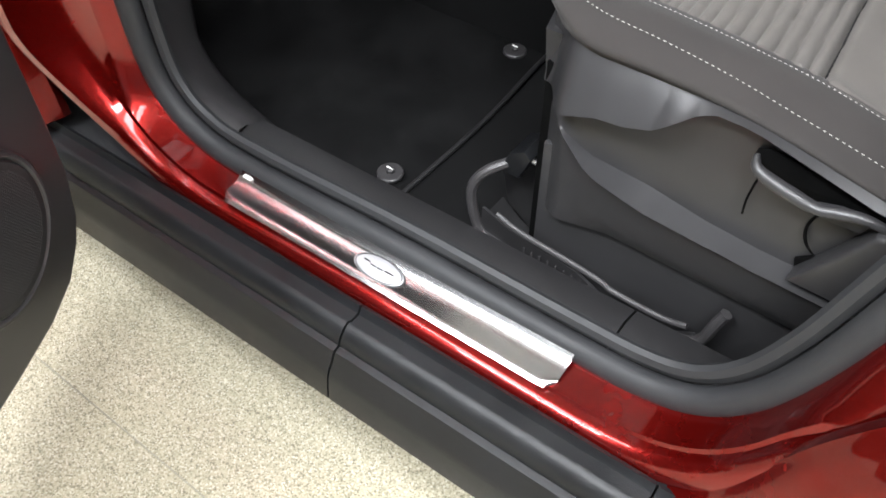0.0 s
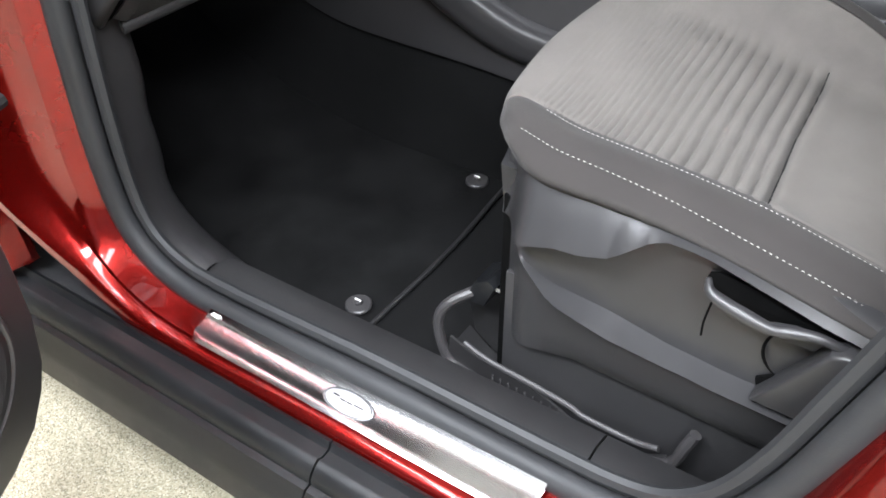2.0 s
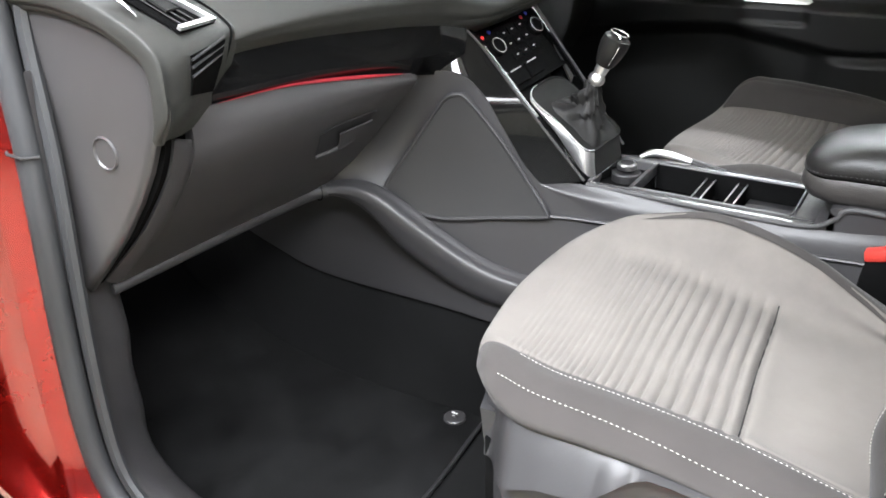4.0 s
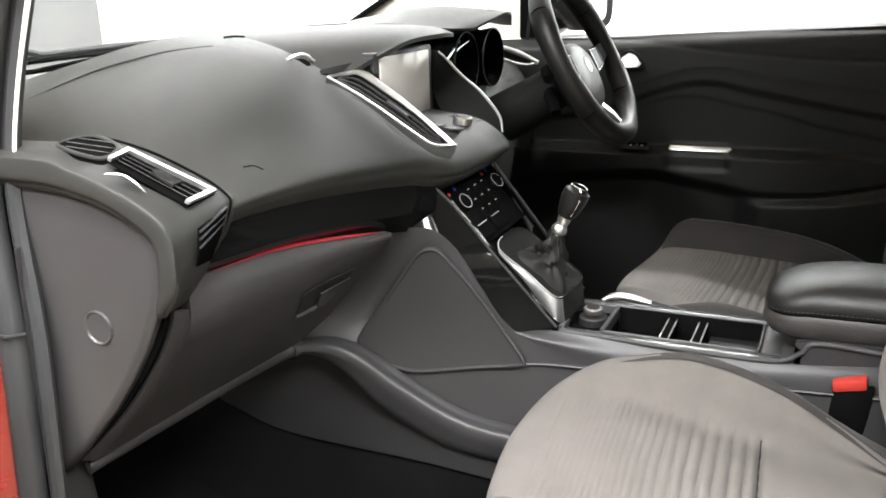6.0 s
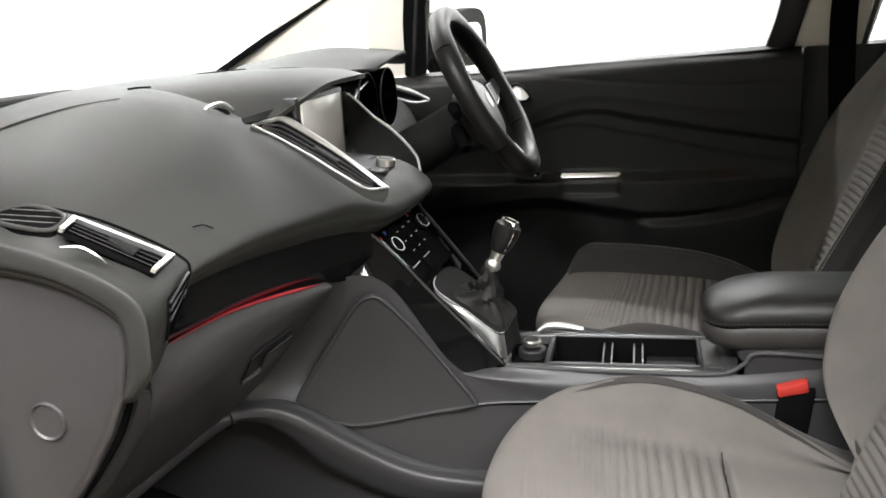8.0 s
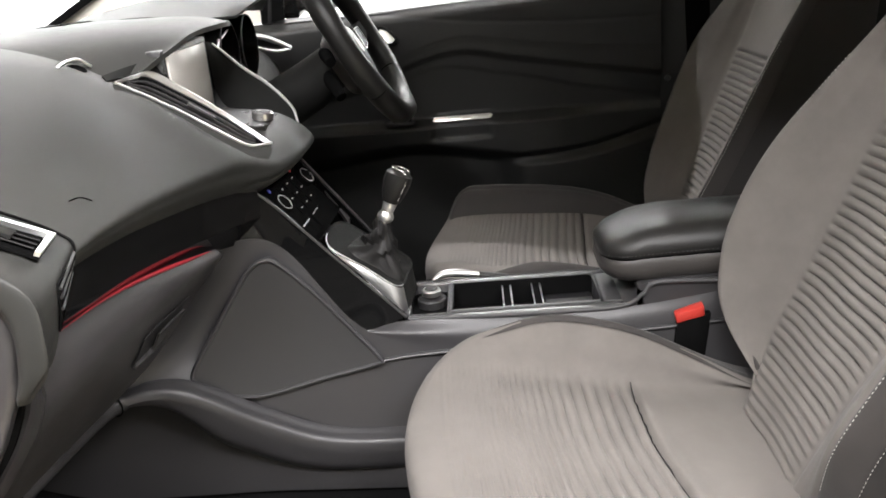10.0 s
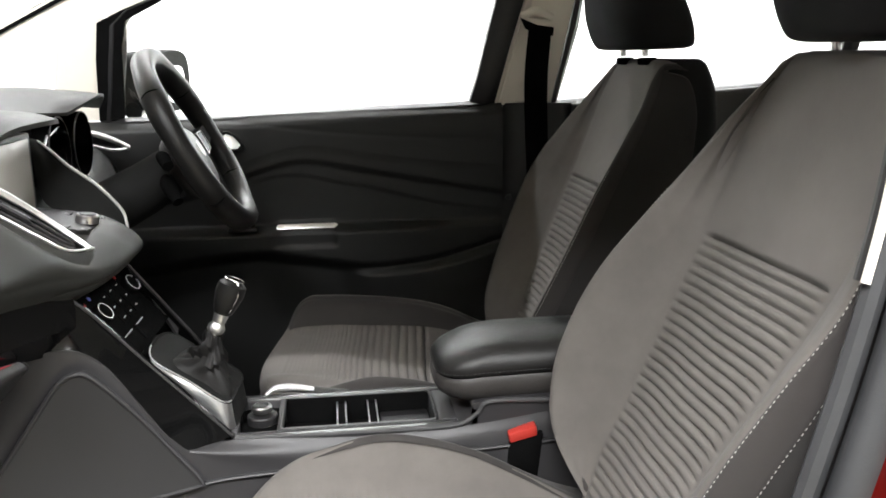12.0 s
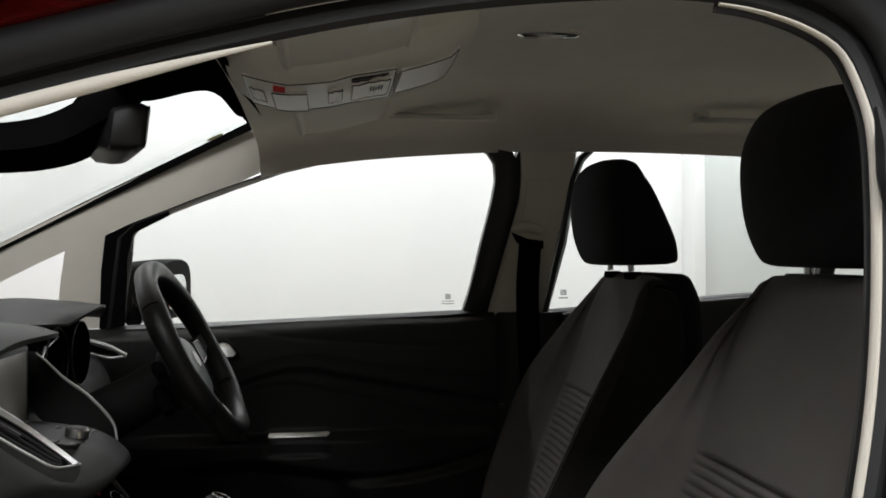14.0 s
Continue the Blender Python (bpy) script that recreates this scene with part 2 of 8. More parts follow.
ETCH = clear_glass("etched_glass", (0.70, 0.71, 0.71))
STICKER = material("green_sticker", (0.32, 0.36, 0.14), 0.6)
MIRROR = material("mirror_glass", (0.85, 0.86, 0.86), 0.02, 1.0)
LAMP = glow("lamp_diffuser", (1.0, 0.98, 0.95), 4.0)
LED = glow("red_led_strip", (0.30, 0.020, 0.030), 0.045)


# ---- mesh helpers ----
def cr(pts, n, closed=False):
    """n points on a smooth curve through pts."""
    p = np.array(pts, float)
    m = len(p)
    if closed:
        t = np.linspace(0, m, n, endpoint=False)
    else:
        t = np.linspace(0, m - 1, n)
    i = np.floor(t).astype(int)
    if not closed:
        i = np.minimum(i, m - 2)
    f = (t - i)[:, None]

    def at(k):
        return p[k % m] if closed else p[np.clip(k, 0, m - 1)]

    p0, p1, p2, p3 = at(i - 1), at(i), at(i + 1), at(i + 2)
    if not closed:
        p0 = np.where((i == 0)[:, None], 2 * p1 - p2, p0)
        p3 = np.where((i == m - 2)[:, None], 2 * p2 - p1, p3)
    return 0.5 * (2 * p1 + (p2 - p0) * f + (2 * p0 - 5 * p1 + 4 * p2 - p3) * f**2 + (3 * p1 - p0 - 3 * p2 + p3) * f**3)


def even(curve, n):
    """The same curve with n points at even steps of length."""
    c = np.array(curve, float)
    s = np.r_[0, np.cumsum(np.linalg.norm(np.diff(c, axis=0), axis=1))]
    t = np.linspace(0, s[-1], n)
    return np.stack([np.interp(t, s, c[:, k]) for k in range(c.shape[1])], 1)


def strip_faces(rows, cols, close_u=False, close_v=False, base=0):
    faces = []
    for a in range(rows if close_v else rows - 1):
        for b in range(cols if close_u else cols - 1):
            a2, b2 = (a + 1) % rows, (b + 1) % cols
            faces.append((base + a * cols + b, base + a * cols + b2, base + a2 * cols + b2, base + a2 * cols + b))
    return faces


def loft(rings, caps=True, close_v=False):
    """Skin over closed rings of equal length."""
    r = np.array(rings, float)
    n, k = r.shape[:2]
    faces = strip_faces(n, k, close_u=True, close_v=close_v)
    if caps and not close_v:
        faces += [tuple(range(k - 1, -1, -1)), tuple(range((n - 1) * k, n * k))]
    return r.reshape(-1, 3), faces


def solid(grid, offset):
    """A sheet (rows x cols x 3) given thickness by an offset vector, or by a distance along its normals."""
    g = np.array(grid, float)
    n, k = g.shape[:2]
    if np.ndim(offset) == 0:
        nu, nv = np.gradient(g, axis=0), np.gradient(g, axis=1)
        nn = np.cross(nu, nv)
        nn /= np.maximum(np.linalg.norm(nn, axis=2, keepdims=True), 1e-9)
        back = g + nn * offset
    else:
        back = g + np.array(offset, float)
    v = np.concatenate([g.reshape(-1, 3), back.reshape(-1, 3)])
    m = n * k
    f = strip_faces(n, k)
    f += [tuple(reversed(q)) for q in strip_faces(n, k, base=m)]
    rim = [b for b in range(k)] + [a * k + k - 1 for a in range(1, n)] + [(n - 1) * k + b for b in range(k - 2, -1, -1)] + [a * k for a in range(n - 2, 0, -1)]
    for a, b in zip(rim, rim[1:] + rim[:1]):
        f.append((b, a, m + a, m + b))
    return v, f


def skin(rows, nu=24, nv=24):
    """Smooth grid through control rows (each a list of points)."""
    a = np.array([cr(r, nu) for r in rows])
    return np.array([cr(a[:, k], nv) for k in range(nu)]).transpose(1, 0, 2)


def tube(path, r, sides=10, closed=False, squash=None):
    """Round bar along a path; r may be a list; squash=(width, height) factors."""
    p = np.array(path, float)
    n = len(p)
    rr = np.full(n, r, float) if np.ndim(r) == 0 else np.interp(np.linspace(0, 1, n), np.linspace(0, 1, len(r)), r)
    t = (np.roll(p, -1, 0) - np.roll(p, 1, 0)) if closed else np.gradient(p, axis=0)
    t /= np.maximum(np.linalg.norm(t, axis=1, keepdims=True), 1e-9)
    up = np.array([0.0, 0.0, 1.0]) if abs(t[0][2]) < 0.9 else np.array([0.0, 1.0, 0.0])
    rings = []
    side = np.cross(t[0], up)
    for k in range(n):
        side = side - t[k] * (side @ t[k])
        side /= max(np.linalg.norm(side), 1e-9)
        other = np.cross(side, t[k])
        ang = np.linspace(0, 2 * np.pi, sides, endpoint=False)
        sx, sy = squash or (1, 1)
        rings.append([p[k] + rr[k] * (sx * np.cos(a) * side + sy * np.sin(a) * other) for a in ang])
    return loft(rings, close_v=closed)


def sweep(path, profile, closed=False):
    """A profile of (out, y) pairs carried along a path in the car's side plane; out is measured away from the inside of the loop."""
    p = np.array(path, float)
    t = (np.roll(p, -1, 0) - np.roll(p, 1, 0)) if closed else np.gradient(p, axis=0)
    nrm = np.stack([t[:, 2], 0 * t[:, 0], -t[:, 0]], 1)
    nrm /= np.maximum(np.linalg.norm(nrm, axis=1, keepdims=True), 1e-9)
    rings = []
    for k in range(len(p)):
        prof = profile(k / (len(p) - 1), p[k]) if callable(profile) else profile
        rings.append([p[k] + nrm[k] * o + np.array([0, y, 0]) for o, y in prof])
    return loft(rings, caps=not closed, close_v=closed)


def box(x0, x1, y0, y1, z0, z1, bevel=0.0, segs=2):
    bm = bmesh.new()
    bmesh.ops.create_cube(bm, size=1)
    for v in bm.verts:
        v.co = Vector(((x0 + x1) / 2 + v.co.x * (x1 - x0), (y0 + y1) / 2 + v.co.y * (y1 - y0), (z0 + z1) / 2 + v.co.z * (z1 - z0)))
    if bevel:
        bmesh.ops.bevel(bm, geom=list(bm.edges), offset=bevel, segments=segs, profile=0.5, affect="EDGES")
    return from_bm(bm)


def from_bm(bm):
    bm.verts.ensure_lookup_table()
    bm.verts.index_update()
    v = np.array([tuple(x.co) for x in bm.verts])
    f = [tuple(x.index for x in q.verts) for q in bm.faces]
    bm.free()
    return v, f


def plate(poly, depth, axis="y", bevel=0.003, segs=2):
    """A flat piece: poly of 3D points in one plane, extruded by the vector depth, with rounded rims."""
    bm = bmesh.new()
    a = [bm.verts.new(q) for q in poly]
    face = bm.faces.new(a)
    ex = bmesh.ops.extrude_face_region(bm, geom=[face])
    bmesh.ops.translate(bm, verts=[g for g in ex["geom"] if isinstance(g, bmesh.types.BMVert)], vec=Vector(depth))
    bmesh.ops.recalc_face_normals(bm, faces=bm.faces)
    if bevel:
        rim = [e for e in bm.edges if len(e.link_faces) == 2 and max(len(q.verts) for q in e.link_faces) > 4 or len(poly) <= 4]
        bmesh.ops.bevel(bm, geom=rim, offset=bevel, segments=segs, profile=0.5, affect="EDGES")
    return from_bm(bm)


def disc(center, axis, r, h, sides=28, bevel=0.0, dome=0.0):
    """A round button: turned profile about an axis."""
    ax = Vector(axis).normalized()
    q = ax.to_track_quat("Z", "Y").to_matrix()
    b = bevel or h * 0.2
    prof = [(r * 0.96, 0), (r, b * 0.3), (r, h - b), (r - b, h), (r * 0.5, h + dome * 0.75), (r * 0.02, h + dome)]
    rings = [[np.array(Vector(center) + q @ Vector((rad * math.cos(a), rad * math.sin(a), z))) for a in np.linspace(0, 2 * math.pi, sides, endpoint=False)] for rad, z in prof]
    return loft(rings)


def ring(center, axis, r, thick, sides=36, minor=8, squash=1.0):
    ax = Vector(axis).normalized()
    q = ax.to_track_quat("Z", "Y").to_matrix()
    path = [np.array(Vector(center) + q @ Vector((r * math.cos(a), r * squash * math.sin(a), 0))) for a in np.linspace(0, 2 * math.pi, sides, endpoint=False)]
    return tube(path, thick, minor, closed=True)


def join(*geos):
    v, f, base = [], [], 0
    for gv, gf in geos:
        v.append(np.array(gv, float))
        f += [tuple(i + base for i in q) for q in gf]
        base += len(gv)
    return np.concatenate(v), f


def thing(name, base, label, category, group="", kind=""):
    ob = new(name)
    ob.empty_display_size = 0.05
    ob.location = base
    return tagged(ob, label, category, group, kind)


def spot(ob):
    p = Vector((0, 0, 0))
    while ob:
        p = p + ob.location
        ob = ob.parent
    return np.array(p)


def mesh_of(name, geo, mat, base, sharp=35):
    v, f = geo
    me = bpy.data.meshes.new(name)
    me.from_pydata((np.array(v) - base).tolist(), [], f)
    me.validate()
    bm = bmesh.new()
    bm.from_mesh(me)
    bmesh.ops.recalc_face_normals(bm, faces=bm.faces)
    bm.to_mesh(me)
    bm.free()
    me.shade_smooth()
    me.set_sharp_from_angle(angle=radians(sharp))
    me.materials.append(mat)
    return me


def part(name, geo, mat, parent, label="", sharp=35):
    ob = new(name, mesh_of(name, geo, mat, spot(parent), sharp))
    ob.parent = parent
    return tagged(ob, label)


def whole(name, geo, mat, label, category, group="", kind="", sharp=35):
    v = np.array(geo[0])
    base = np.array([v[:, 0].mean(), v[:, 1].mean(), v[:, 2].min()])
    ob = new(name, mesh_of(name, geo, mat, base, sharp))
    ob.location = base
    return tagged(ob, label, category, group, kind)


def smooth(a, b, x):
    t = np.clip((x - a) / (b - a), 0, 1)
    return t * t * (3 - 2 * t)


def stitches(points, length=0.0042, gap=0.0030, r=0.00055):
    """Short threads along a line."""
    line = np.array(points)
    total = np.linalg.norm(np.diff(line, axis=0), axis=1).sum()
    n = int(total / (length + gap))
    dense = even(line, n * 8 + 1)
    geos = []
    for k in range(n):
        seg = dense[k * 8 : k * 8 + 5]
        geos.append(tube(seg[[0, 2, 4]], [r * 0.6, r, r * 0.6], 5))
    return join(*geos)


# ---- the room ----
def room():
    x0, x1, y0, y1, h = -4.2, 5.2, -4.6, 3.0, CEILING
    floor = thing("floor", (0, 0, 0), "beige speckled resin floor with thin joints", "floor", kind="structure")
    part("floor_bed", box(x0, x1, y0, y1, -0.12, -0.003), JOINT, floor)
    xs, ys = [x0, -2.3, 0.95, x1], [y0, -2.6, -1.045, 1.0, y1]
    for a, b in zip(xs, xs[1:]):
        for c, d in zip(ys, ys[1:]):
            part("floor_slab", box(a + 0.0014, b - 0.0014, c + 0.0014, d - 0.0014, -0.03, 0.0), FLOOR, floor)
    for name, dims in (("wall_front", (x0 - 0.15, x0, y0, y1, 0, h)), ("wall_rear", (x1, x1 + 0.15, y0, y1, 0, h)),
                       ("wall_far", (x0, x1, y1, y1 + 0.15, 0, h)), ("wall_near", (x0, x1, y0 - 0.15, y0, 0, h))):
        pale = name == "wall_far"
        whole(name, box(*dims), WALLPAINT if pale else HALLPAINT, "plain white painted showroom wall" if pale else "unseen grey hall wall, kept dark to limit bounced light", "wall", kind="structure")
    whole("ceiling", box(x0, x1, y0, y1, h, h + 0.12), CEILPAINT, "unseen pale hall ceiling, added to bounce light", "ceiling", kind="structure")
    pier = thing("wall_pier", (2.9, 2.9, 0), "pale grey painted pier with a white edge strip", "wall pier", kind="structure")
    part("pier_face", box(1.99, 4.4, 2.86, 3.0, 0, h - 0.002, 0.004), GREYPAINT, pier)
    part("edge_strip", box(1.93, 1.988, 2.84, 3.0, 0, h - 0.003, 0.004), WALLPAINT, pier)
    for lx, ly, power in LAMPS:
        c = thing("ceiling_light", (lx, ly, h), "white rectangular ceiling light panel, lit, unseen and added", "ceiling light", "ceiling lights")
        part("light_frame", join(box(lx - 0.8, lx + 0.8, ly - 0.30, ly - 0.26, h - 0.07, h - 0.001), box(lx - 0.8, lx + 0.8, ly + 0.26, ly + 0.30, h - 0.07, h - 0.001),
                                 box(lx - 0.8, lx - 0.76, ly - 0.259, ly + 0.259, h - 0.07, h - 0.001), box(lx + 0.76, lx + 0.8, ly - 0.259, ly + 0.259, h - 0.07, h - 0.001)), LIGHT_TRIM, c)
        part("diffuser", box(lx - 0.758, lx + 0.758, ly - 0.257, ly + 0.257, h - 0.06, h - 0.03), LAMP, c)
    # Unseen lamps, added only to brighten the far wall.
    for wx, wy, power in WALL_FILLS:
        c = thing("unseen_wall_lamp", (wx, wy, h), "unseen slim lamp under the ceiling, added to brighten the white wall", "ceiling light", "wall washers")
        v, f = box(-0.62, 0.62, -0.09, 0.09, 0.004, 0.05, 0.006)
        m = wall_fill_pose(wx, wy)
        part("lamp_head", (np.array([tuple(m @ Vector(q)) for q in v]), f), LIGHT_TRIM, c)
        part("lamp_stem", tube([(wx, wy, h - 0.13), (wx, wy, h - 0.001)], 0.02, 10), LIGHT_TRIM, c)


room()

# ---- the car's shell ----
# centre line of the door seal, from the sill round the door opening
APERTURE = [(-0.40, -0.712, 0.315), (-0.13, -0.712, 0.333), (0.12, -0.712, 0.340), (0.22, -0.712, 0.347), (0.285, -0.712, 0.372), (0.335, -0.710, 0.425),
            (0.372, -0.707, 0.510), (0.405, -0.700, 0.630), (0.450, -0.690, 0.800), (0.518, -0.675, 1.020), (0.561, -0.660, 1.200), (0.576, -0.645, 1.380),
            (0.569, -0.632, 1.470), (0.530, -0.625, 1.535), (0.430, -0.620, 1.572), (0.280, -0.620, 1.572), (0.070, -0.630, 1.540), (-0.180, -0.640, 1.472),
            (-0.395, -0.650, 1.400), (-0.520, -0.662, 1.345), (-0.572, -0.670, 1.250), (-0.612, -0.682, 1.080), (-0.598, -0.696, 0.880), (-0.608, -0.705, 0.620),
            (-0.602, -0.710, 0.460), (-0.575, -0.712, 0.375), (-0.510, -0.712, 0.326)]
LOOP = even(np.vstack([cr(APERTURE, 400, closed=True), APERTURE[0]]), 241)[:-1]


def sill_z(x):
    return 0.333 + 0.045 * (x + 0.13)


def offset_loop(path, out, dy):
    t = np.roll(path, -1, 0) - np.roll(path, 1, 0)
    n = np.stack([t[:, 2], 0 * t[:, 0], -t[:, 0]], 1)
    n /= np.linalg.norm(n, axis=1, keepdims=True)
    return path + n * out + np.array([0, dy, 0])


def flange(f, p):
    """Painted rim of the door opening: a shallow step on the sill, a deep one on the pillars."""
    sill = np.array([(0.004, -0.008), (0.008, -0.026), (0.0105, -0.046), (0.0120, -0.0600), (0.0165, -0.0625), (0.0175, -0.072), (0.0200, -0.0795), (0.0270, -0.0850), (0.0450, -0.0870), (0.05, -0.04), (0.02, 0.004)])
    post = np.array([(0.006, -0.008), (0.016, -0.030), (0.040, -0.046), (0.075, -0.050), (0.100, -0.058), (0.118, -0.082), (0.140, -0.112), (0.155, -0.135), (0.150, -0.100), (0.080, -0.02), (0.012, 0.006)])
    fore = np.array([(0.006, -0.008), (0.013, -0.028), (0.026, -0.043), (0.050, -0.048), (0.072, -0.054), (0.090, -0.068), (0.106, -0.092), (0.126, -0.116), (0.150, -0.118), (0.085, -0.02), (0.012, 0.006)])
    post = fore if p[0] < 0 else post
    rail = np.array([(0.006, -0.006), (0.014, -0.020), (0.026, -0.036), (0.036, -0.060), (0.046, -0.072), (0.060, -0.078), (0.080, -0.078), (0.095, -0.070), (0.090, -0.05), (0.06, -0.01), (0.012, 0.006)])
    # the shelf of the sill runs further up on the rear post
    low, high = float(smooth(0.46, 0.70, p[2]) if p[0] > 0 else smooth(0.335, 0.50, p[2])), float(smooth(1.15, 1.40, p[2]))
    return (sill * (1 - low) + post * low) * (1 - high) + rail * high


car = thing("car_body", (0, 0, 0.17), "metallic red car shell with the front passenger door open", "car")
part("door_frame", sweep(LOOP, flange, closed=True), RED, car, "glossy metallic red door opening")
seal = part("door_seal", tube(offset_loop(LOOP, 0.0, -0.004), 0.0165, 12, closed=True, squash=(1, 1.15)), RUBBER, car, "soft grey rubber door seal")
part("seal_lip", tube(offset_loop(LOOP, -0.0265, 0.012), 0.0090, 8, closed=True, squash=(1, 1.3)), RUBBER, seal)
part("seal_joint", tube([(-0.622, -0.712, 0.905), (-0.606, -0.722, 0.901), (-0.585, -0.719, 0.898), (-0.574, -0.700, 0.896)], 0.0022, 6), SHADOW_RUBBER, seal, "thin joint in the rubber")


def run(profile, x0, x1, n=24):
    """A long section: profile of (y, z) pairs, its height following the sill."""
    rings = []
    for x in np.linspace(x0, x1, n):
        rings.append([(x, y, z + 0.045 * (x + 0.13)) for y, z in profile])
    return loft(rings)


CLADDING = [(-0.800, 0.306), (-0.806, 0.309), (-0.809, 0.302), (-0.812, 0.2985), (-0.826, 0.2975), (-0.8275, 0.3010), (-0.832, 0.3010), (-0.840, 0.296), (-0.847, 0.287), (-0.851, 0.278), (-0.8515, 0.2735),
            (-0.857, 0.2725), (-0.861, 0.2715), (-0.864, 0.266), (-0.868, 0.256), (-0.876, 0.244), (-0.880, 0.232), (-0.885, 0.19), (-0.870, 0.172), (-0.79, 0.170)]
for xa, xb, words in ((-0.98, -0.1255, "black plastic sill cladding, dusty, with a seam"), (-0.1225, 0.2925, "black plastic sill cladding with a seam"), (0.2955, 1.2, "black plastic sill cladding")):
    part("sill_cladding", run(CLADDING, xa, xb, 30), CLAD, car, words)
part("sill_core", run([(-0.80, 0.30), (-0.80, 0.172), (-0.60, 0.172), (-0.60, 0.25), (-0.70, 0.30)], -0.98, 1.2, 12), SHADOW_RUBBER, car)
# painted panels that carry on from the opening: the wing's rear edge and the rear door's lower corner
wing = skin([[(-0.745, -0.800, 0.30), (-0.742, -0.805, 0.48), (-0.742, -0.800, 0.75), (-0.735, -0.790, 1.05)],
             [(-0.775, -0.838, 0.29), (-0.775, -0.842, 0.48), (-0.770, -0.838, 0.75), (-0.760, -0.825, 1.05)],
             [(-0.830, -0.862, 0.28), (-0.835, -0.868, 0.48), (-0.830, -0.866, 0.75), (-0.820, -0.85, 1.05)],
             [(-0.95, -0.868, 0.27), (-0.96, -0.875, 0.48), (-0.95, -0.875, 0.75), (-0.94, -0.86, 1.05)],
             [(-1.30, -0.872, 0.26), (-1.30, -0.880, 0.48), (-1.30, -0.880, 0.75), (-1.30, -0.86, 1.02)]], 24, 30)
part("front_wing", solid(wing, (0, 0.012, 0)), RED, car, "curved metallic red front wing")
quarter = skin([[(0.300, -0.794, 0.325), (0.350, -0.793, 0.385), (0.402, -0.790, 0.52), (0.470, -0.790, 0.66), (0.575, -0.775, 0.90)],
                [(0.310, -0.812, 0.315), (0.366, -0.814, 0.375), (0.422, -0.810, 0.52), (0.500, -0.808, 0.67), (0.600, -0.795, 0.90)],
                [(0.350, -0.826, 0.308), (0.410, -0.832, 0.370), (0.470, -0.836, 0.53), (0.545, -0.838, 0.68), (0.640, -0.825, 0.90)],
                [(0.50, -0.838, 0.308), (0.55, -0.846, 0.38), (0.60, -0.858, 0.55), (0.65, -0.856, 0.68), (0.70, -0.84, 0.90)],
                [(1.20, -0.858, 0.31), (1.20, -0.866, 0.40), (1.20, -0.874, 0.56), (1.20, -0.870, 0.68), (1.20, -0.85, 0.90)]], 30, 30)
part("rear_door_skin", solid(quarter, (0, 0.012, 0)), RED, car, "metallic red rear door with a pressed crease")
part("b_pillar_cover", tube(cr([(0.63, -0.80, 0.92), (0.655, -0.77, 1.15), (0.67, -0.73, 1.38), (0.65, -0.70, 1.52)], 20), 0.045, 10, squash=(1, 0.5)), GLOSS, car)

# roof, pillars and glass openings of the far side
WIN_N = np.array([0, 1, 0.2])


def side(x, z, lift=0.0):
    """A place on the leaning side wall of the cabin, far side."""
    return (x, 0.72 - 0.2 * (z - 1.17) + lift, z)


def headliner():
    rows = []
    for x, top, edge in ((-0.085, 1.585, 1.535), (0.02, 1.615, 1.56), (0.25, 1.655, 1.585), (0.6, 1.675, 1.60), (1.1, 1.665, 1.59), (1.7, 1.62, 1.55)):
        rows.append([(x, -0.615, edge - 0.04), (x, -0.57, edge + 0.01), (x, -0.42, top - 0.02), (x, 0.0, top), (x, 0.42, top - 0.02), (x, 0.57, edge + 0.01), (x, 0.635, edge - 0.045)])
    return skin(rows, 48, 40)


HEAD = headliner()
whole("headliner", solid(HEAD, (0, 0, 0.02)), HEADLINER, "pale grey cloth headliner under the roof", "headliner", kind="structure")
roof = HEAD.copy()
roof[:, :, 2] += 0.05
roof[:, :, 1] *= 1.07
part("roof_skin", solid(roof, (0, 0, 0.012)), RED, car, "metallic red roof")


def band(lower, upper, t=0.02, n=40):
    """A strip on the far side between two lines of (x, z)."""
    lo, up = cr(lower, n), cr(upper, n)
    g = np.array([[side(x, z) for x, z in lo * (1 - f) + up * f] for f in np.linspace(0, 1, 8)])
    return solid(g, (0, t, 0.2 * t))


